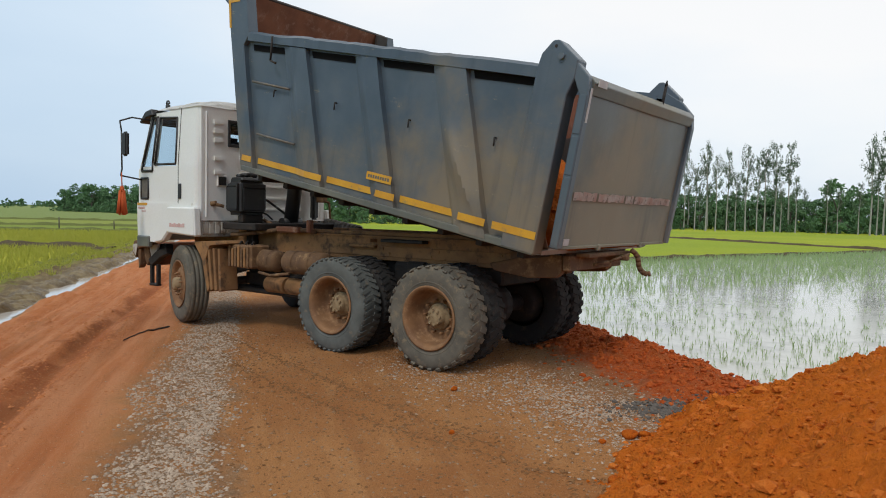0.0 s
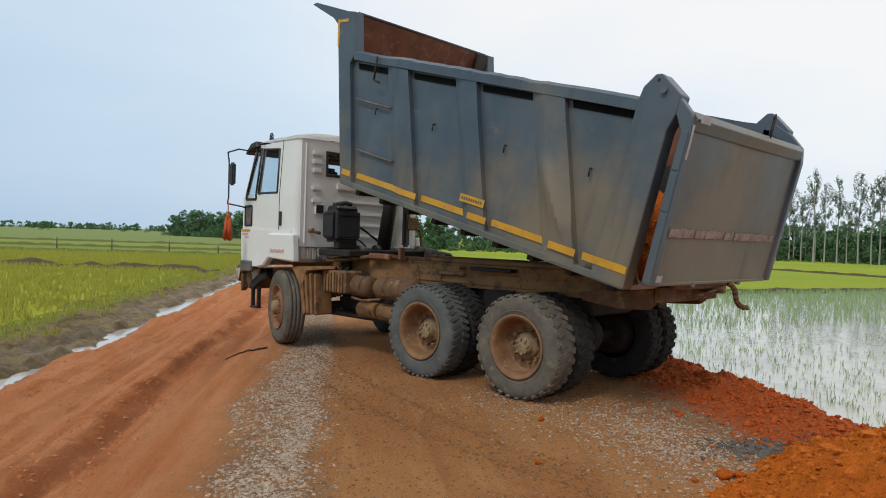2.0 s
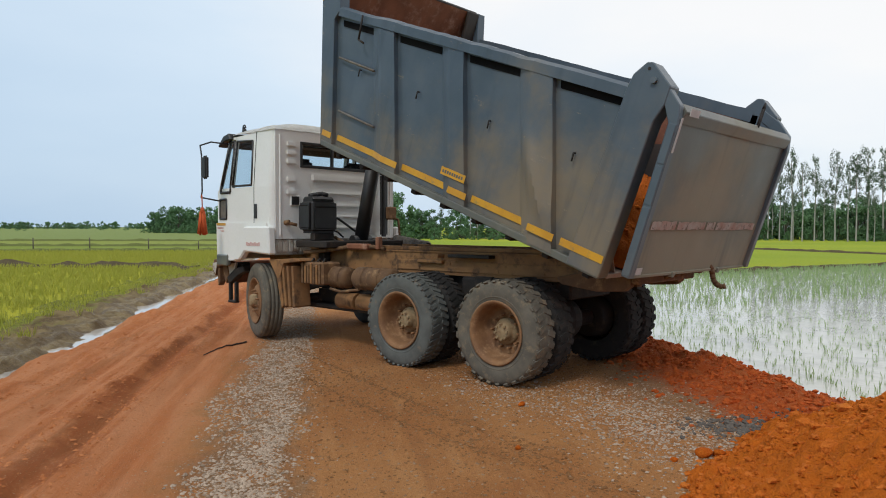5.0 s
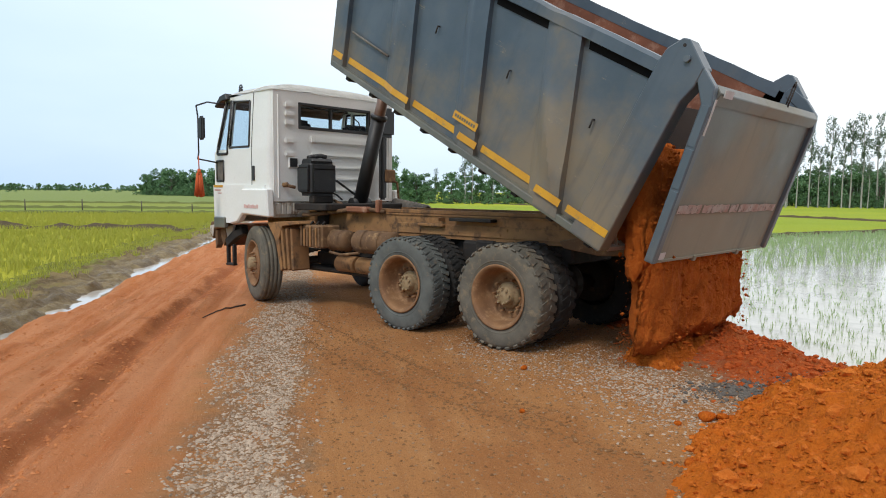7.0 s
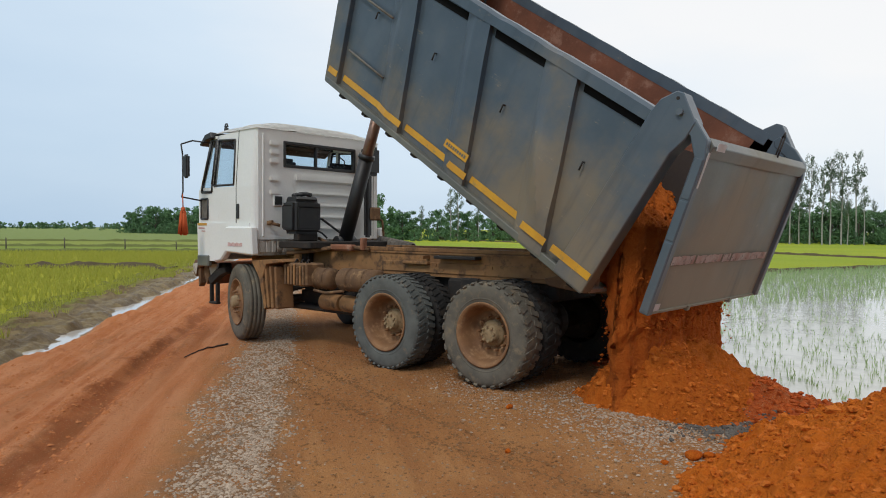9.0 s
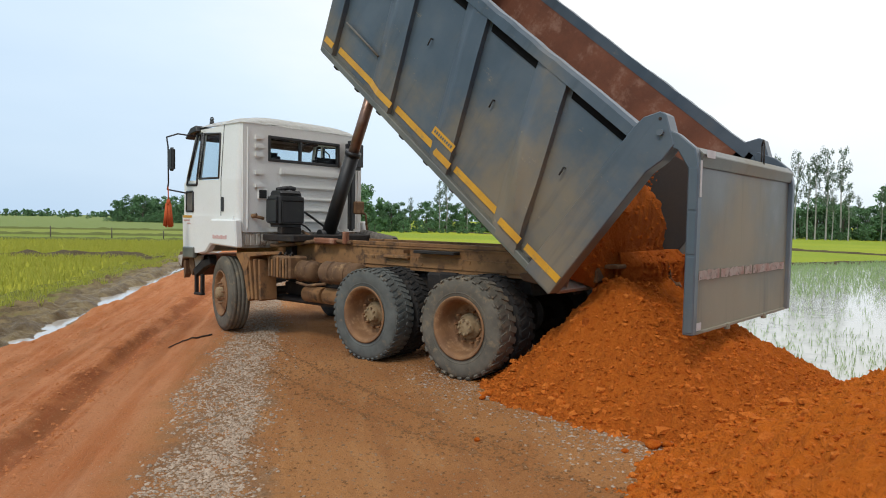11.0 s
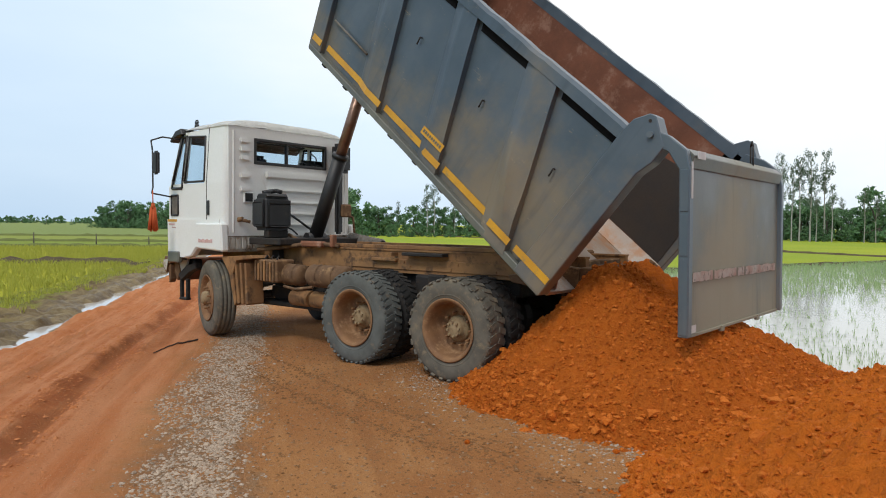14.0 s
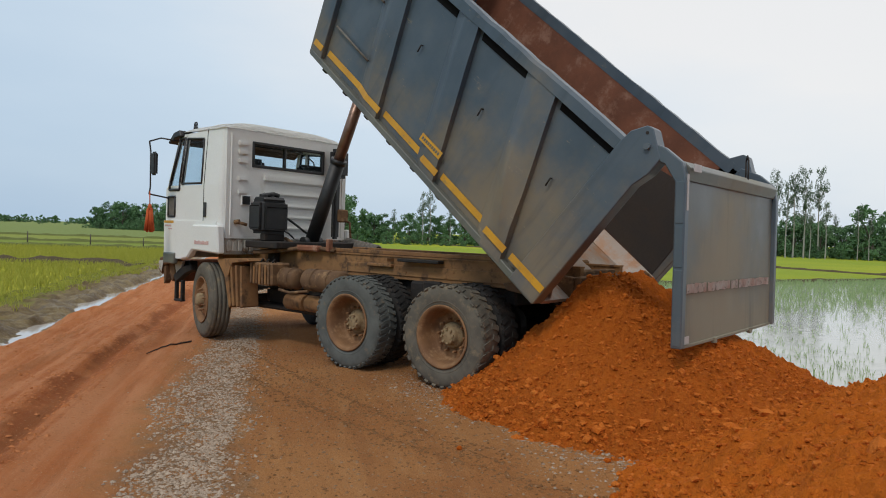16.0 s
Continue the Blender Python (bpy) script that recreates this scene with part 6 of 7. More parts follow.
def build_fall(name, width, deep, tall, seed, count, label, size=(0.008, 0.05), core=True):
    """A ragged curtain of falling earth, its origin at its lower middle: a core sheet in lumps and many loose clods."""
    rng = np.random.RandomState(seed)
    n, m = 90, 56
    vs, fs = [], []
    for side in (0, 1):
        a = np.linspace(-1, 1, n)
        b = np.linspace(0, 1, m)
        A, B = np.meshgrid(a, b, indexing="ij")
        edge = 1 + 0.05 * fbm(B * 5 + seed, A * 0 + side, 4)
        fade = np.minimum(1, 6 * B + 0.25) * np.minimum(1, 6 * (1 - B) + 0.25)
        Yv = A * width / 2 * edge * (1 + 0.10 * (1 - B) ** 2)
        Xv = (1 if side else -1) * deep / 2 * np.sqrt(np.clip(1 - A ** 6, 0, 1)) * fade
        Xv = Xv + 0.08 * fbm(A * 8 + seed, B * 1.6 + side * 9, 4, 0.6) + 0.05 * np.abs(fbm(A * 24, B * 5 + side * 5 + seed, 4, 0.65))
        Zv = B * tall + 0.10 * fbm(A * 6 + side, B * 0 + seed, 3) * (1 - B)
        base = len(vs) and sum(len(q) for q in vs)
        vs.append(np.stack([Xv, Yv, Zv], -1).reshape(-1, 3))
        i = np.arange(n * m).reshape(n, m) + base
        q = np.stack([i[:-1, :-1], i[1:, :-1], i[1:, 1:], i[:-1, 1:]], -1).reshape(-1, 4)
        fs.append(q if side else q[:, ::-1])
        rim = list(i[:, 0]) + list(i[-1, 1:]) + list(i[::-1, -1])[1:] + list(i[0, ::-1])[1:-1]
        if side == 0:
            first = rim
        else:
            fs.append(np.array([(first[k], first[(k + 1) % len(rim)], rim[(k + 1) % len(rim)], rim[k]) for k in range(len(rim))]))
    def place(g, k):
        y = (g.rand(k) * 2 - 1) * width * 0.49
        x = np.where(g.rand(k) < 0.5, 1, -1) * deep * 0.5 * (0.8 + 0.5 * g.rand(k)) if core else g.normal(size=k) * deep * 0.4
        return np.stack([x, y if core else g.normal(size=k) * width * 0.4, g.rand(k) * tall], -1)

    lv, lf = lumps(rng, count, place, size, 0.9, 4.0)
    if not core:
        return tagged(new(name, from_arrays(name, lv, lf, M["dusky"])), label, "soil")
    ob = new(name, from_arrays(name, np.concatenate(vs), np.concatenate(fs), M["dusky"], True))
    tagged(ob, label, "soil")
    cl = new("loose_soil", from_arrays("loose_soil", lv, lf, M["dusky"]))
    cl.parent = ob
    tagged(cl, kind="stuff")
    return ob


tail_load, soil_load = build_load(-0.655, 0.9, 1800), build_load(0.72, 3.3, 3000, 0.05, True)
falls = [build_fall("falling_soil", 2.16, 0.34, 1.15, 20 + k, 1700, "sheet of red soil falling from the open tailgate", (0.004, 0.029)) for k in range(9)]
falls += [build_fall("falling_soil", 1.45, 0.36, 0.9, 30 + k, 1400, "narrow sheet of red soil sliding off the body's lip", (0.004, 0.029)) for k in range(5)]
trickles = [build_fall("soil_trickle", 0.17, 0.12, 0.95, 40 + k, 900, "thin trickle of red soil from the body's corner", (0.003, 0.016), False) for k in range(4)]


# ---- plants, bunds, gravel ----
def polar(bearing, dist):
    return -4.0 + dist * math.cos(radians(bearing)), 6.5 + dist * math.sin(radians(bearing))


def leaf_cloud(rng, centres, per, spread_r, size, droop=0.0):
    """Small folded leaf quads round a list of clump centres."""
    vs, fs = [], []
    for c, r in centres:
        d = rng.normal(size=(per, 3))
        d /= np.linalg.norm(d, axis=1, keepdims=True)
        p = np.array(c) + d * (r * rng.rand(per, 1) ** 0.45) * np.array([1, 1, spread_r])
        a = rng.normal(size=(per, 3))
        a[:, 2] -= droop
        a /= np.linalg.norm(a, axis=1, keepdims=True)
        b = np.cross(a, rng.normal(size=(per, 3)))
        b /= np.linalg.norm(b, axis=1, keepdims=True) + 1e-9
        s = size * (0.6 + 0.8 * rng.rand(per, 1))
        quad = np.stack([p - a * s, p + b * s * 0.45, p + a * s, p - b * s * 0.45], 1)
        base = sum(len(q) for q in vs)
        vs.append(quad.reshape(-1, 3))
        fs.append(np.arange(per * 4).reshape(per, 4) + base)
    return np.concatenate(vs), np.concatenate(fs)


def limb(bm, pts, r0, r1, seg=7):
    n = len(pts) - 1
    for k in range(n):
        a, b = r0 + (r1 - r0) * k / n, r0 + (r1 - r0) * (k + 1) / n
        tube(bm, pts[k], pts[k + 1], a, b, seg, caps=False)


def tall_tree(seed, h):
    """A thin pale-stemmed plantation tree with a sparse drooping crown."""
    rng = np.random.RandomState(seed)
    t = thing("tall_tree", "tall thin pale-barked tree with a sparse drooping crown", "tree", "plantation trees")
    bm = bmesh.new()
    pts = [Vector((0.25 * math.sin(k * 0.5 + seed) * k / 10, 0.2 * math.cos(k * 0.6 + seed) * k / 10, h * k / 10)) for k in range(11)]
    pts[0].z = -0.3
    limb(bm, pts, 0.15, 0.03)
    cl = []
    for k in range(27):
        z = 0.42 + 0.58 * rng.rand() ** 0.8
        base = pts[0].lerp(pts[-1], z)
        base = Vector((base.x, base.y, z * h))
        a = rng.uniform(0, 6.283)
        L = (0.4 + 1.3 * rng.rand()) * (1.35 - 0.85 * z)
        tip = base + Vector((L * math.cos(a), L * math.sin(a), L * 1.1))
        limb(bm, [base, base.lerp(tip, 0.5) + Vector((0, 0, 0.1)), tip], 0.03, 0.01, 5)
        cl.append((tip, rng.uniform(0.28, 0.55)))
        if rng.rand() < 0.5:
            cl.append((base.lerp(tip, 0.55) - Vector((0, 0, 0.3)), rng.uniform(0.2, 0.4)))
    cl.append((pts[-1], 0.45))
    part("trunk", bm, M["bark"], t)
    v, f = leaf_cloud(rng, cl, 34, 1.7, 0.13, 1.3)
    c = new("crown", from_arrays("crown", v, f, M["leaf"]))
    c.parent = t
    return t


def grove_tree(seed, h, w, clumps=36, per=56, leaf=0.23):
    """A dense broadleaf tree or thicket with an uneven crown down to the ground."""
    rng = np.random.RandomState(seed)
    t = thing("grove_tree", "dense dark green broadleaf tree at the field's edge", "tree", "grove trees")
    bm = bmesh.new()
    limb(bm, [Vector((0, 0, -0.3)), Vector((0.1, 0, h * 0.3)), Vector((0, 0.1, h * 0.6))], 0.2, 0.08)
    cl = []
    for k in range(clumps):
        a = rng.uniform(0, 6.283)
        z = rng.rand() ** 1.05
        r = w * 0.5 * math.sqrt(rng.rand()) * (1.05 - 0.55 * z ** 2)
        c = Vector((r * math.cos(a), r * math.sin(a), h * (0.06 + 0.84 * z)))
        cl.append((c, rng.uniform(0.5, 1.05) * h / 7))
        if k % 4 == 0:
            limb(bm, [Vector((0, 0, h * 0.25)), Vector((c.x * 0.5, c.y * 0.5, c.z * 0.75)), c], 0.07, 0.02, 5)
    part("trunk", bm, M["dark_bark"], t)
    v, f = leaf_cloud(rng, cl, per, 0.8, leaf, 0.2)
    c = new("crown", from_arrays("crown", v, f, M["bush"]))
    c.parent = t
    return t


def place_tree(ob, bearing, dist, rng, scale=1.0):
    x, y = polar(bearing, dist)
    m = copy_thing(ob, pose(x, y, FIELD_Z - 0.05, 0, 0, rng.uniform(0, 360)))
    m.scale = (scale * rng.uniform(0.9, 1.12),) * 2 + (scale * rng.uniform(0.88, 1.1),)
    return m


def build_trees():
    rng = random.Random(11)
    tall = [tall_tree(60 + k, 13.6) for k in range(5)]
    grove = [grove_tree(80 + k, 6.2, 7.0) for k in range(6)]
    far_grove = [grove_tree(90 + k, 6.2, 7.0, 12, 26, 0.6) for k in range(3)]
    # plantation row, tallest stems by their bearings
    for b, s in ((-73.6, 0.78), (-74.4, 0.98), (-75.1, 0.8), (-75.9, 0.9), (-76.5, 0.76), (-77.2, 0.97), (-78.0, 0.82), (-78.5, 0.9), (-79.2, 1.08), (-79.6, 0.62), (-80.1, 1.12),
                 (-80.6, 0.7), (-82.6, 0.62), (-83.3, 0.55), (-84.6, 0.6), (-85.3, 1.0), (-85.7, 0.8), (-86.1, 1.08), (-86.7, 0.85), (-87.3, 0.75), (-88.2, 0.95), (-89.1, 0.9),
                 (-72.8, 0.9), (-71.9, 0.85), (-50.5, 0.80), (-49.9, 0.68), (-52.2, 0.5), (-47.5, 0.45), (-60.0, 0.6), (-66.0, 0.8), (-69.0, 0.9)):
        place_tree(rng.choice(tall), b, 124 + rng.uniform(-5, 5), rng, s)
    for k in range(14):
        place_tree(rng.choice(tall), rng.uniform(-81.5, -70), 138 + rng.uniform(-6, 8), rng, rng.uniform(0.45, 0.62))
    b = -92.0
    while b < -24.5:
        near = 135 if b < -60 else 122 + max(0, (b + 44)) * 7.2
        h = 1.0 if b < -58 else (0.85 if b < -44 else 1.3)
        gap = 0.36 if (-80.5 > b) else 0.75
        if not (-81.0 < b < -72.0 and rng.random() < 0.15):
            place_tree(rng.choice(grove), b, near + rng.uniform(-3, 9), rng, h * rng.uniform(0.75, 1.15) * (1.25 if -84.5 < b < -80.8 else 1))
        place_tree(rng.choice(grove), b + rng.uniform(-0.5, 0.5), near + rng.uniform(10, 18), rng, h * rng.uniform(1.0, 1.3))
        place_tree(rng.choice(grove), b + 0.2, near - 7, rng, h * rng.uniform(0.24, 0.42))
        b += (1.55 if b < -44 else 0.75) * rng.uniform(0.75, 1.1)
    # unbroken canopy of the plantation's undergrowth
    b = -91.0
    while b < -64:
        place_tree(rng.choice(grove), b, 141 + rng.uniform(-3, 6), rng, rng.uniform(0.85, 1.1))
        b += rng.uniform(0.9, 1.3)
    # far tree line over the left fields
    for k in range(170):
        place_tree(rng.choice(far_grove), rng.uniform(-28, -6), rng.uniform(650, 1000), rng, rng.uniform(0.7, 1.25))
    for k in range(6):
        place_tree(rng.choice(far_grove), rng.uniform(-27, -8), rng.uniform(330, 480), rng, rng.uniform(0.25, 0.5))
    for ob in tall + grove + far_grove:
        x, y = polar(rng.uniform(-94, -91), 140 + rng.uniform(-4, 10))
        ob.matrix_basis = pose(x, y, FIELD_Z - 0.05)


def tufts(name, count, region, height, width, material, label, seed, blades=4):
    """Upright blades in tufts, as one mesh, in road coordinates."""
    rng = np.random.RandomState(seed)
    P = region(rng, count)
    n = len(P)
    k = blades
    root = np.repeat(P, k, 0)
    a = rng.rand(n * k) * 6.283
    h = height[0] + (height[1] - height[0]) * rng.rand(n * k)
    lean = 0.35 * rng.rand(n * k) * h
    off = 0.03 * rng.rand(n * k)
    dx, dy = np.cos(a), np.sin(a)
    b = root + np.stack([dx * off, dy * off, 0 * a], -1)
    side = np.stack([-dy, dx, 0 * a], -1) * width / 2
    mid = b + np.stack([dx * lean * 0.35, dy * lean * 0.35, h * 0.62], -1)
    tip = b + np.stack([dx * lean, dy * lean, h], -1)
    v = np.stack([b - side, b + side, mid + side * 0.8, tip, mid - side * 0.8], 1).reshape(-1, 3)
    f = np.arange(n * k * 5).reshape(-1, 5)
    ob = new(name, from_arrays(name, v, f, material))
    ob.matrix_basis = pose(0, 0, 0, 0, 0, ROAD)
    return tagged(ob, label, "plants", kind="stuff")


def build_plants():
    def paddy(rng, n):
        u = -2.6 - 52 * rng.rand(n) ** 1.25
        s = -22 + rng.rand(n) * (bund_s(u) + 22)
        # planted in rough rows, thinner near the road
        u = np.round(u / 0.22) * 0.22 + rng.normal(size=n) * 0.035
        dens = 0.50 + 1.0 * fbm(s * 0.18, u * 0.18, 3) + 0.02 * (-u - 3)
        keep = (rng.rand(n) < np.clip(dens, 0.12, 1)) & (s < bund_s(u) - 0.3)
        return np.stack([s, u, np.full(n, WATER_Z - 0.03)], -1)[keep]

    tufts("rice_seedlings", 52000, paddy, (0.06, 0.16), 0.0075, M["rice"], "thin rice seedlings standing in flooded paddy water", 31, 3)

    def far_paddy(rng, n):
        u = -6 - 60 * rng.rand(n)
        s = bund_s(u) - 11 * rng.rand(n) ** 2
        return np.stack([s, u, np.full(n, WATER_Z - 0.02)], -1)

    tufts("rice_by_bund", 8000, far_paddy, (0.12, 0.26), 0.012, M["rice"], "denser young rice along the far bund", 32, 4)

    def left(rng, n):
        u = 7.3 + 27 * rng.rand(n) ** 1.7
        s = 3 + 50 * rng.rand(n)
        keep = rng.rand(n) < np.clip((u - 7.4) / 2.2 + 1.4 * fbm(s * 0.8, u * 0.8, 3), 0, 1)
        return np.stack([s, u, np.where(u < 9.4, road_height(s, u) - 0.12, FIELD_Z - 0.03)], -1)[keep]

    tufts("paddy_grass", 26000, left, (0.16, 0.30), 0.016, M["grass"], "yellow-green young paddy beside the road", 33, 4)


def ridge(name, pts, w, h, z0, material, label, jag=0.3):
    """A low earth bank along a line given in road coordinates."""
    P = []
    for a, b in zip(pts, pts[1:]):
        n = max(2, int(math.hypot(b[0] - a[0], b[1] - a[1]) / 0.35))
        P += [(a[0] + (b[0] - a[0]) * k / n, a[1] + (b[1] - a[1]) * k / n) for k in range(n)]
    P.append(pts[-1])
    P = np.array(P)
    d = np.gradient(P, axis=0)
    d /= np.linalg.norm(d, axis=1, keepdims=True)
    nrm = np.stack([-d[:, 1], d[:, 0]], -1)
    prof = [(-1, -0.15), (-0.7, 0.35), (-0.35, 0.85), (0, 1.0), (0.35, 0.85), (0.7, 0.35), (1, -0.15)]
    vs = []
    for k, hh in prof:
        q = P + nrm * k * w / 2
        z = z0 + h * hh * (1 + jag * 2 * fbm(q[:, 0] * 0.9, q[:, 1] * 0.9 + k, 4, 0.6)) + 0.0
        vs.append(np.stack([q[:, 0], q[:, 1], z], -1))
    V = np.stack(vs, 1)
    n, m = V.shape[:2]
    i = np.arange(n * m).reshape(n, m)
    f = np.stack([i[:-1, :-1], i[1:, :-1], i[1:, 1:], i[:-1, 1:]], -1).reshape(-1, 4)
    ob = new(name, from_arrays(name, V.reshape(-1, 3), f, material, True))
    ob.matrix_basis = pose(0, 0, 0, 0, 0, ROAD)
    return tagged(ob, label, "bank", kind="structure")


def build_bunds():
    far = [(bund_s(u), u) for u in (-3.0, -20.0, -42.0, -90.0)]
    ridge("bund_1", far, 0.7, 0.14, FIELD_Z - 0.04, M["bank"], "low dark earth bund between paddies")
    ridge("bund_2", [(31.4, -42.0), (52.2, -38.2), (75.0, -34.0), (120, -26)], 0.8, 0.2, FIELD_Z - 0.04, M["bank"], "low dark earth bund between paddies")
    ridge("bund_3", [(27.0, 8.7), (28.8, 10.5), (30.0, 15.0), (31.5, 21.0), (33, 34)], 1.5, 0.28, FIELD_Z - 0.04, M["bank"], "dark mud bank across the paddy", 0.6)
    ridge("bund_4", [(52, 8.6), (54, 40), (58, 120)], 0.9, 0.28, FIELD_Z - 0.04, M["bund"], "low overgrown bund between paddies")
    ridge("bund_5", [(68, 8.6), (72, 50), (80, 150)], 0.9, 0.3, FIELD_Z - 0.04, M["bund"], "low overgrown bund between paddies")
    ridge("bund_6", [(96, 8.6), (100, 60), (110, 180)], 1.0, 0.3, FIELD_Z - 0.04, M["bund"], "low overgrown bund between paddies")
    for b, d, h in ((-20.6, 66, 1.1), (-17.0, 66, 1.1), (-24.6, 66, 1.0), (-28.2, 68, 0.7)):
        bm = bmesh.new()
        tube(bm, (0, 0, -0.2), (0.03, 0, h), 0.06, 0.045, 7)
        ob = part("stake", bm, M["dark_bark"])
        x, y = polar(b, d)
        ob.matrix_basis = pose(x, y, FIELD_Z)
        tagged(ob, "short dark wooden stake in the paddy", "stake", "field stakes")


def stuff_stones(name, seed, count, region, size, material, label, sink=0.3, power=6.0):
    rng = np.random.RandomState(seed)

    def place(g, k):
        s, u = region(g, k)
        return np.stack([s, u, road_height(s, u) + size[0] * (0.5 - sink)], -1)

    v, f = lumps(rng, count, place, size, 0.6 if size[1] < 0.03 else 0.85, power)
    ob = new(name, from_arrays(name, v, f, material))
    ob.matrix_basis = pose(0, 0, 0, 0, 0, ROAD)
    return tagged(ob, label, "stones", kind="stuff")


def build_gravel():
    def strip(g, k):
        s = -5.0 + 18.5 * g.rand(k) ** 1.6 + 0.5 * g.normal(size=k)
        u = 2.80 + 0.62 * g.rand(k) ** 1.25 + 0.05 * g.normal(size=k)
        u = u + 0.35 * fbm(s * 0.9, u * 0.9, 4)
        thin = g.rand(k) > 0.62 + 1.5 * fbm(s * 2.2, u * 2.6, 4, 0.7) - 0.6 * smooth(3.15, 3.6, u)
        return s, np.where(thin, 3.05 + 0.2 * g.normal(size=k), u)

    def patch(g, k):
        return -2.2 + 0.75 * g.normal(size=k), 0.02 + 0.36 * g.normal(size=k)

    def dark(g, k):
        return -2.36 + 0.13 * g.normal(size=k), -0.68 + 0.30 * g.normal(size=k)

    def sparse(g, k):
        return -6.8 + 9 * g.rand(k), -0.5 + 3.4 * g.rand(k)

    def by_wheel(g, k):
        return -0.85 + 0.5 * g.normal(size=k), 0.95 + 0.28 * g.normal(size=k)

    def berm(g, k):
        return -2.8 + 9.0 * g.rand(k), -1.35 + 0.36 * g.normal(size=k)

    def haul(g, k):
        s = -5 + 20 * g.rand(k) ** 1.4
        rut = g.randint(0, 4, k)
        return s, np.choose(rut, (4.56, 4.2, 5.3, 4.9)) + np.choose(rut, (0.07, 0.07, 0.3, 0.6)) * g.normal(size=k)

    def arcs(g, k):
        d = -4.3 + 4.8 * g.rand(k)
        first = g.rand(k) < 0.55
        u = np.where(first, 2.72 + 0.33 * d - 0.06 * d * d, 2.75 + 0.37 * d - 0.01 * d * d)
        return d + np.where(first, 0.04, 1.32), u + 0.05 + 0.10 * g.normal(size=k)

    stuff_stones("track_crumbs", 58, 6500, arcs, (0.004, 0.022), M["crumb"], "dark damp crumbs thrown up along the wheel tracks")
    stuff_stones("gravel_strip", 51, 26000, strip, (0.005, 0.021), M["stone"], "strip of loose grey crushed gravel along the road", 0.35, 1.6)
    stuff_stones("gravel_patch", 52, 7000, patch, (0.004, 0.02), M["stone"], "spread of grey gravel at the road's edge", 0.4, 2.5)
    stuff_stones("dark_gravel", 53, 1100, dark, (0.008, 0.034), M["dark_stone"], "wet dark crushed stone below the heap")
    stuff_stones("scattered_stones", 54, 13000, sparse, (0.003, 0.018), M["pebble"], "small stones strewn over the packed road", 0.35, 4.0)
    stuff_stones("road_crumbs", 59, 13000, sparse, (0.003, 0.018), M["crumb"], "dark crumbs of earth strewn over the packed road", 0.35, 3.0)
    stuff_stones("wheel_gravel", 55, 1500, by_wheel, (0.006, 0.022), M["stone"], "loose gravel round the rear wheels")
    stuff_stones("berm_clods", 56, 7500, berm, (0.004, 0.042), M["berm"], "crumbled red clods along the berm", 0.3, 3.0)
    stuff_stones("haul_clods", 57, 12000, haul, (0.003, 0.026), M["haul"], "crumbs of orange soil along the haul lane", 0.35, 4.0)
    rng = np.random.RandomState(4)
    for x, y, r in ((-2.30, 1.86, 0.075), (-2.38, 1.80, 0.055), (-2.55, 2.74, 0.06), (-2.2, 2.1, 0.035), (-0.62, 1.62, 0.045), (0.55, 1.85, 0.02), (-1.3, 2.6, 0.03)):
        v, f = lumps(rng, 1, lambda g, k: np.zeros((k, 3)), (r, r), 0.85)
        ob = new("clod", from_arrays("clod", v, f, M["heap"]))
        ob.modifiers.new("round", "SUBSURF").levels = 2
        ob.modifiers[0].render_levels = 2
        su = (x * RC + y * RS, -x * RS + y * RC)
        ob.matrix_basis = pose(x, y, float(road_height(np.array([su[0]]), np.array([su[1]]))[0]) + r * 0.35)
        tagged(ob, "loose lump of orange soil on the road", "clod", "loose clods")
    # bent dry twig on the haul lane
    bm = bmesh.new()
    pts = []
    for k in range(12):
        t = k / 11
        s, u = 1.45 + 0.85 * t, 4.02 - 0.36 * t + 0.06 * math.sin(t * 4)
        x, y = road_to_world(s, u)
        pts.append(Vector((x, y, float(road_height(np.array([s]), np.array([u]))[0]) + 0.012)))
    limb(bm, pts, 0.006, 0.012, 6)
    ob = part("twig", bm, M["twig"])
    tagged(ob, "bent dark twig lying on the red soil", "twig")


build_trees()
build_plants()
build_bunds()
build_gravel()


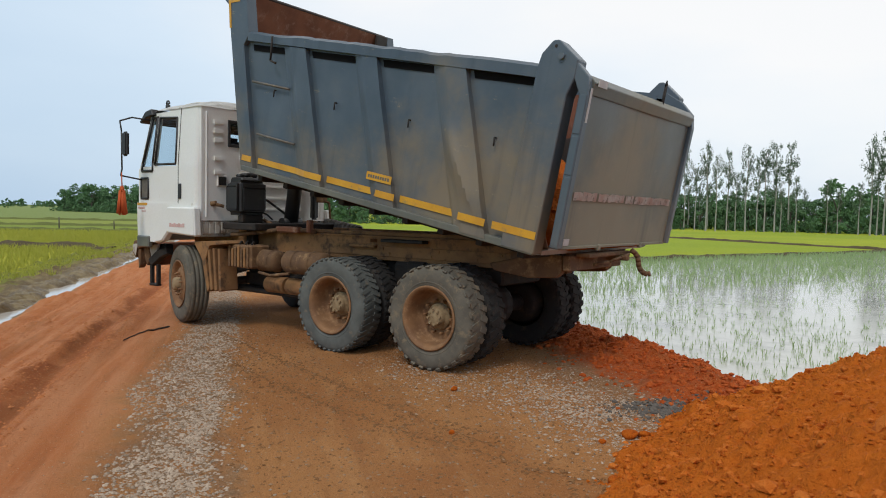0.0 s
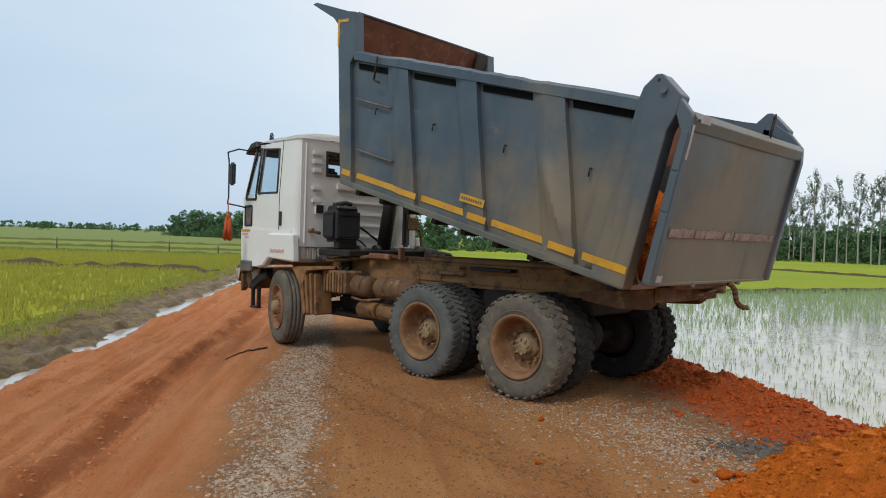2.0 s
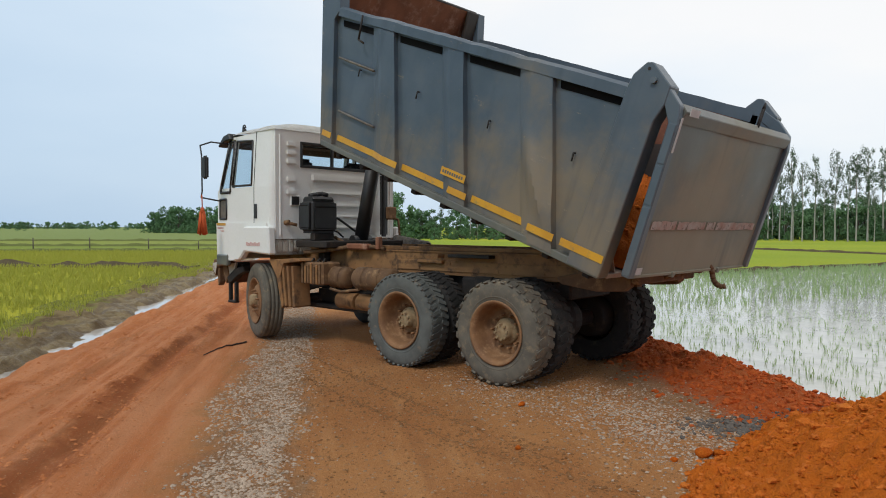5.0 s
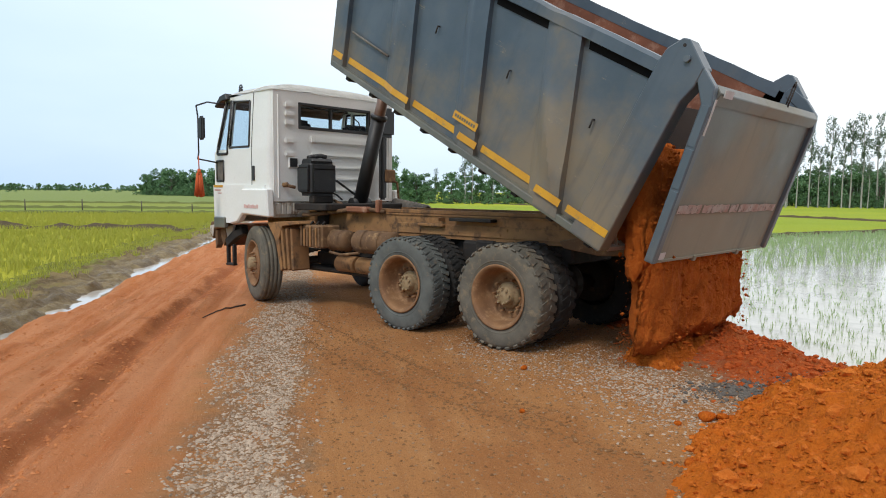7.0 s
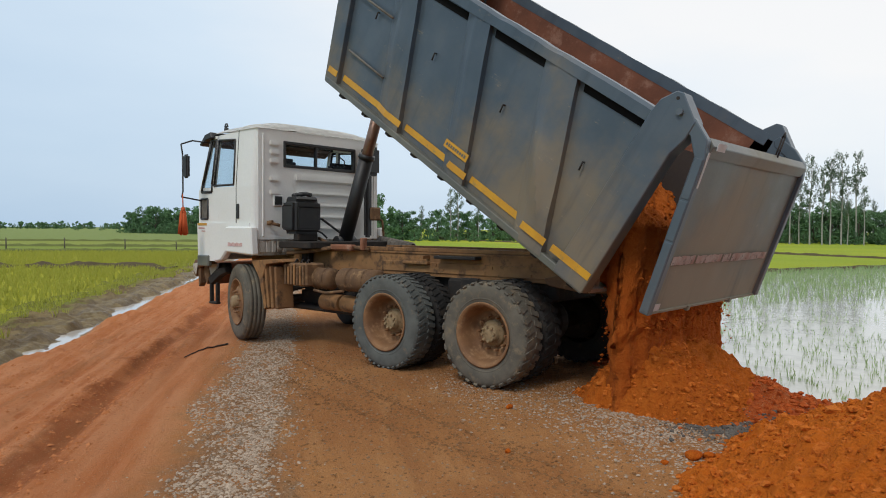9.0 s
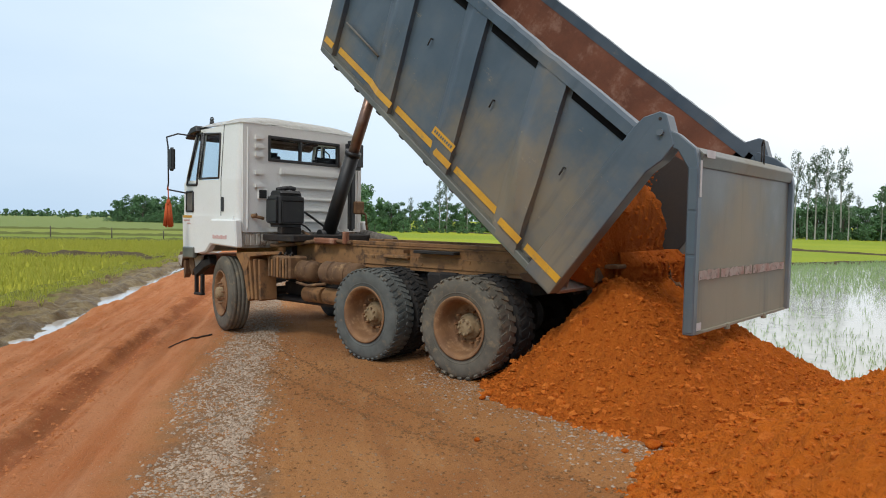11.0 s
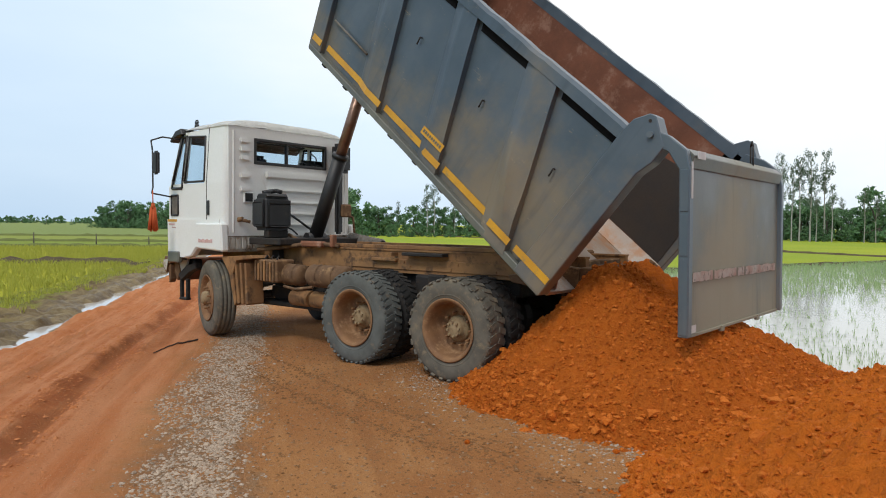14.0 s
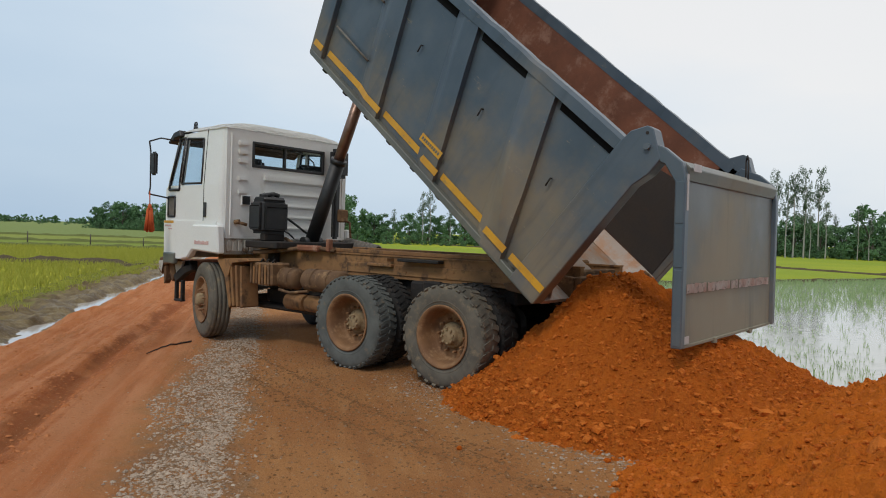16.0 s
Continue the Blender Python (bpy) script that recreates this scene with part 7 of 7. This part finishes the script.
# ---- all that moves ----
def motions():
    times = sorted({t for t, _ in BODY_ANGLE} | {t for t, _ in GATE_LEAN})
    walk(dump_body, [(t, body_pose(t)) for t in times])
    rows_gate, rows_cyl, rows_rod, rows_stage = [], [], [], []
    for t in times:
        pin = body_pose(t) @ Vector((PIN[0], 0, PIN[1]))
        rows_gate.append((t, Matrix.Translation(pin) @ pose(0, 0, 0, 0, -at_time(GATE_LEAN, t), GATE_YAW)))
        head = body_pose(t) @ Vector((3.95, 0.0, 0.6))
        way = head - RAM_FOOT
        tilt = math.degrees(math.atan2(way.x, way.z))
        m = pose(0, 0, 0, 0, tilt, 0)
        rows_cyl.append((t, Matrix.Translation(RAM_FOOT) @ m))
        rows_rod.append((t, Matrix.Translation(head) @ m))
        mid = RAM_FOOT + way.normalized() * max(1.27, way.length * 0.5 + 0.57)
        rows_stage.append((t, Matrix.Translation(mid) @ m))
    walk(tailgate, rows_gate)
    walk(ram[0], rows_cyl)
    walk(ram[1], rows_rod)
    walk(ram[2], rows_stage)
    # the heap rises out of the road as the earth lands on it
    grow = [(0, -1.5), (6.2, -1.5), (6.6, -1.22), (7.0, -1.05), (7.5, -0.95), (8.0, -0.88), (8.5, -0.84), (9.0, -0.77), (9.6, -0.5), (10.2, -0.32), (10.8, -0.23), (11.3, -0.18), (12.0, -0.12),
            (12.8, -0.08), (13.6, -0.035), (14.2, -0.02), (16, -0.02)]
    grow = [(t, z if z < -1.4 else -1.42 * (0.6 * -z / 1.26 + 0.4 * (-z / 1.26) ** 3)) for t, z in grow]
    walk(new_heap, [(t, pose(HEAP_X + 0.10 * min(1, max(0, (9.5 - t) / 3)) * (t > 6), HEAP_Y, z)) for t, z in grow])
    # the load slides down the tilted floor and out on to the heap
    slide = [(0, 0.0), (6.3, 0.0), (7.0, -0.05), (8.0, -0.12), (9.0, -0.22), (9.6, -0.28), (10.2, -0.40), (10.8, -0.62), (11.3, -0.85), (12.0, -1.0), (12.6, -1.12), (13.0, -1.4),
             (13.4, -1.95), (13.8, -2.9), (14.2, -3.8), (15.0, -4.4), (16, -4.5)]
    late = [(0, 0.0), (9.0, -0.22), (9.6, -0.6), (10.3, -1.15), (11.0, -1.45), (11.5, -1.52), (12.0, -1.56), (12.6, -1.6), (13.0, -1.65), (13.3, -1.9), (13.55, -2.6), (13.8, -3.4), (14.0, -3.8), (14.2, -3.9), (14.6, -4.0), (16, -4.0)]
    ends = ((tail_load, [r for r in slide if r[0] < 9.3] + [(9.8, -0.7), (10.4, -1.2), (16, -1.3)], [(0, 0), (9.3, 0), (9.8, -0.3), (10.4, -1.0), (10.8, -1.5), (16, -1.6)]),
            (soil_load, late, [(0, 0), (11.5, 0), (12.0, -0.03), (12.6, -0.08), (13.0, -0.14), (13.3, -0.22), (13.55, -0.35), (13.8, -0.5), (14.0, -0.8), (14.2, -1.2), (14.6, -1.5), (16, -1.6)]))
    for ob, run, drop in ends:
        ts = sorted({r[0] for r in run} | {r[0] for r in drop} | {t for t, _ in BODY_ANGLE})
        walk(ob, [(t, pose(0, 0, at_time(drop, t)) @ body_pose(t) @ pose(at_time(run, t), 0, 0)) for t in ts])
    # sheets of earth leave the load one after another and end inside the heap
    for k, ob in enumerate(falls):
        t0 = 6.45 + 0.47 * k
        wait = lambda t: (t, body_pose(t) @ pose(0.9, -0.12, 0.10))
        lip = body_pose(t0) @ Vector((-0.60, 0, 0.0))
        x, y = lip.x - 0.22, -0.10 if k < 9 else -0.40
        rows = [wait(t) for t, _ in BODY_ANGLE if t < t0 - 0.31] + [wait(t0 - 0.3)]
        rows += [(t0, pose(x + 0.08, y, lip.z - 0.05)), (t0 + 0.3, pose(x, y, lip.z - 0.45)), (t0 + 0.6, pose(x, y, lip.z - 1.0)), (t0 + 0.95, pose(x, y, -0.75)),
                 (t0 + 1.3, pose(x, y, -1.4)), (16, pose(x, y, -1.45))]
        walk(ob, rows)
    for k, ob in enumerate(trickles):
        t0 = (0.55, 1.05, 5.9, 6.25)[k]
        wait = lambda t: (t, body_pose(t) @ pose(0.6, 0.8, 0.1))
        lip = body_pose(t0) @ Vector((-0.60, 0, 0.0))
        rows = [wait(t) for t, _ in BODY_ANGLE if t < t0 - 0.31] + [wait(t0 - 0.3)]
        y = (0.85, 0.9, 0.95, 0.9)[k]
        rows += [(t0, pose(lip.x - 0.05, y, lip.z - 0.25)), (t0 + 0.35, pose(lip.x - 0.06, y, 0.05)), (t0 + 0.75, pose(lip.x - 0.06, y, -0.65)), (t0 + 1.0, pose(lip.x - 0.06, y, -1.2)), (16, pose(lip.x - 0.06, y, -1.25))]
        walk(ob, rows)


GATE_YAW = -1.6
HEAP_X, HEAP_Y = -1.82, 0.10
motions()
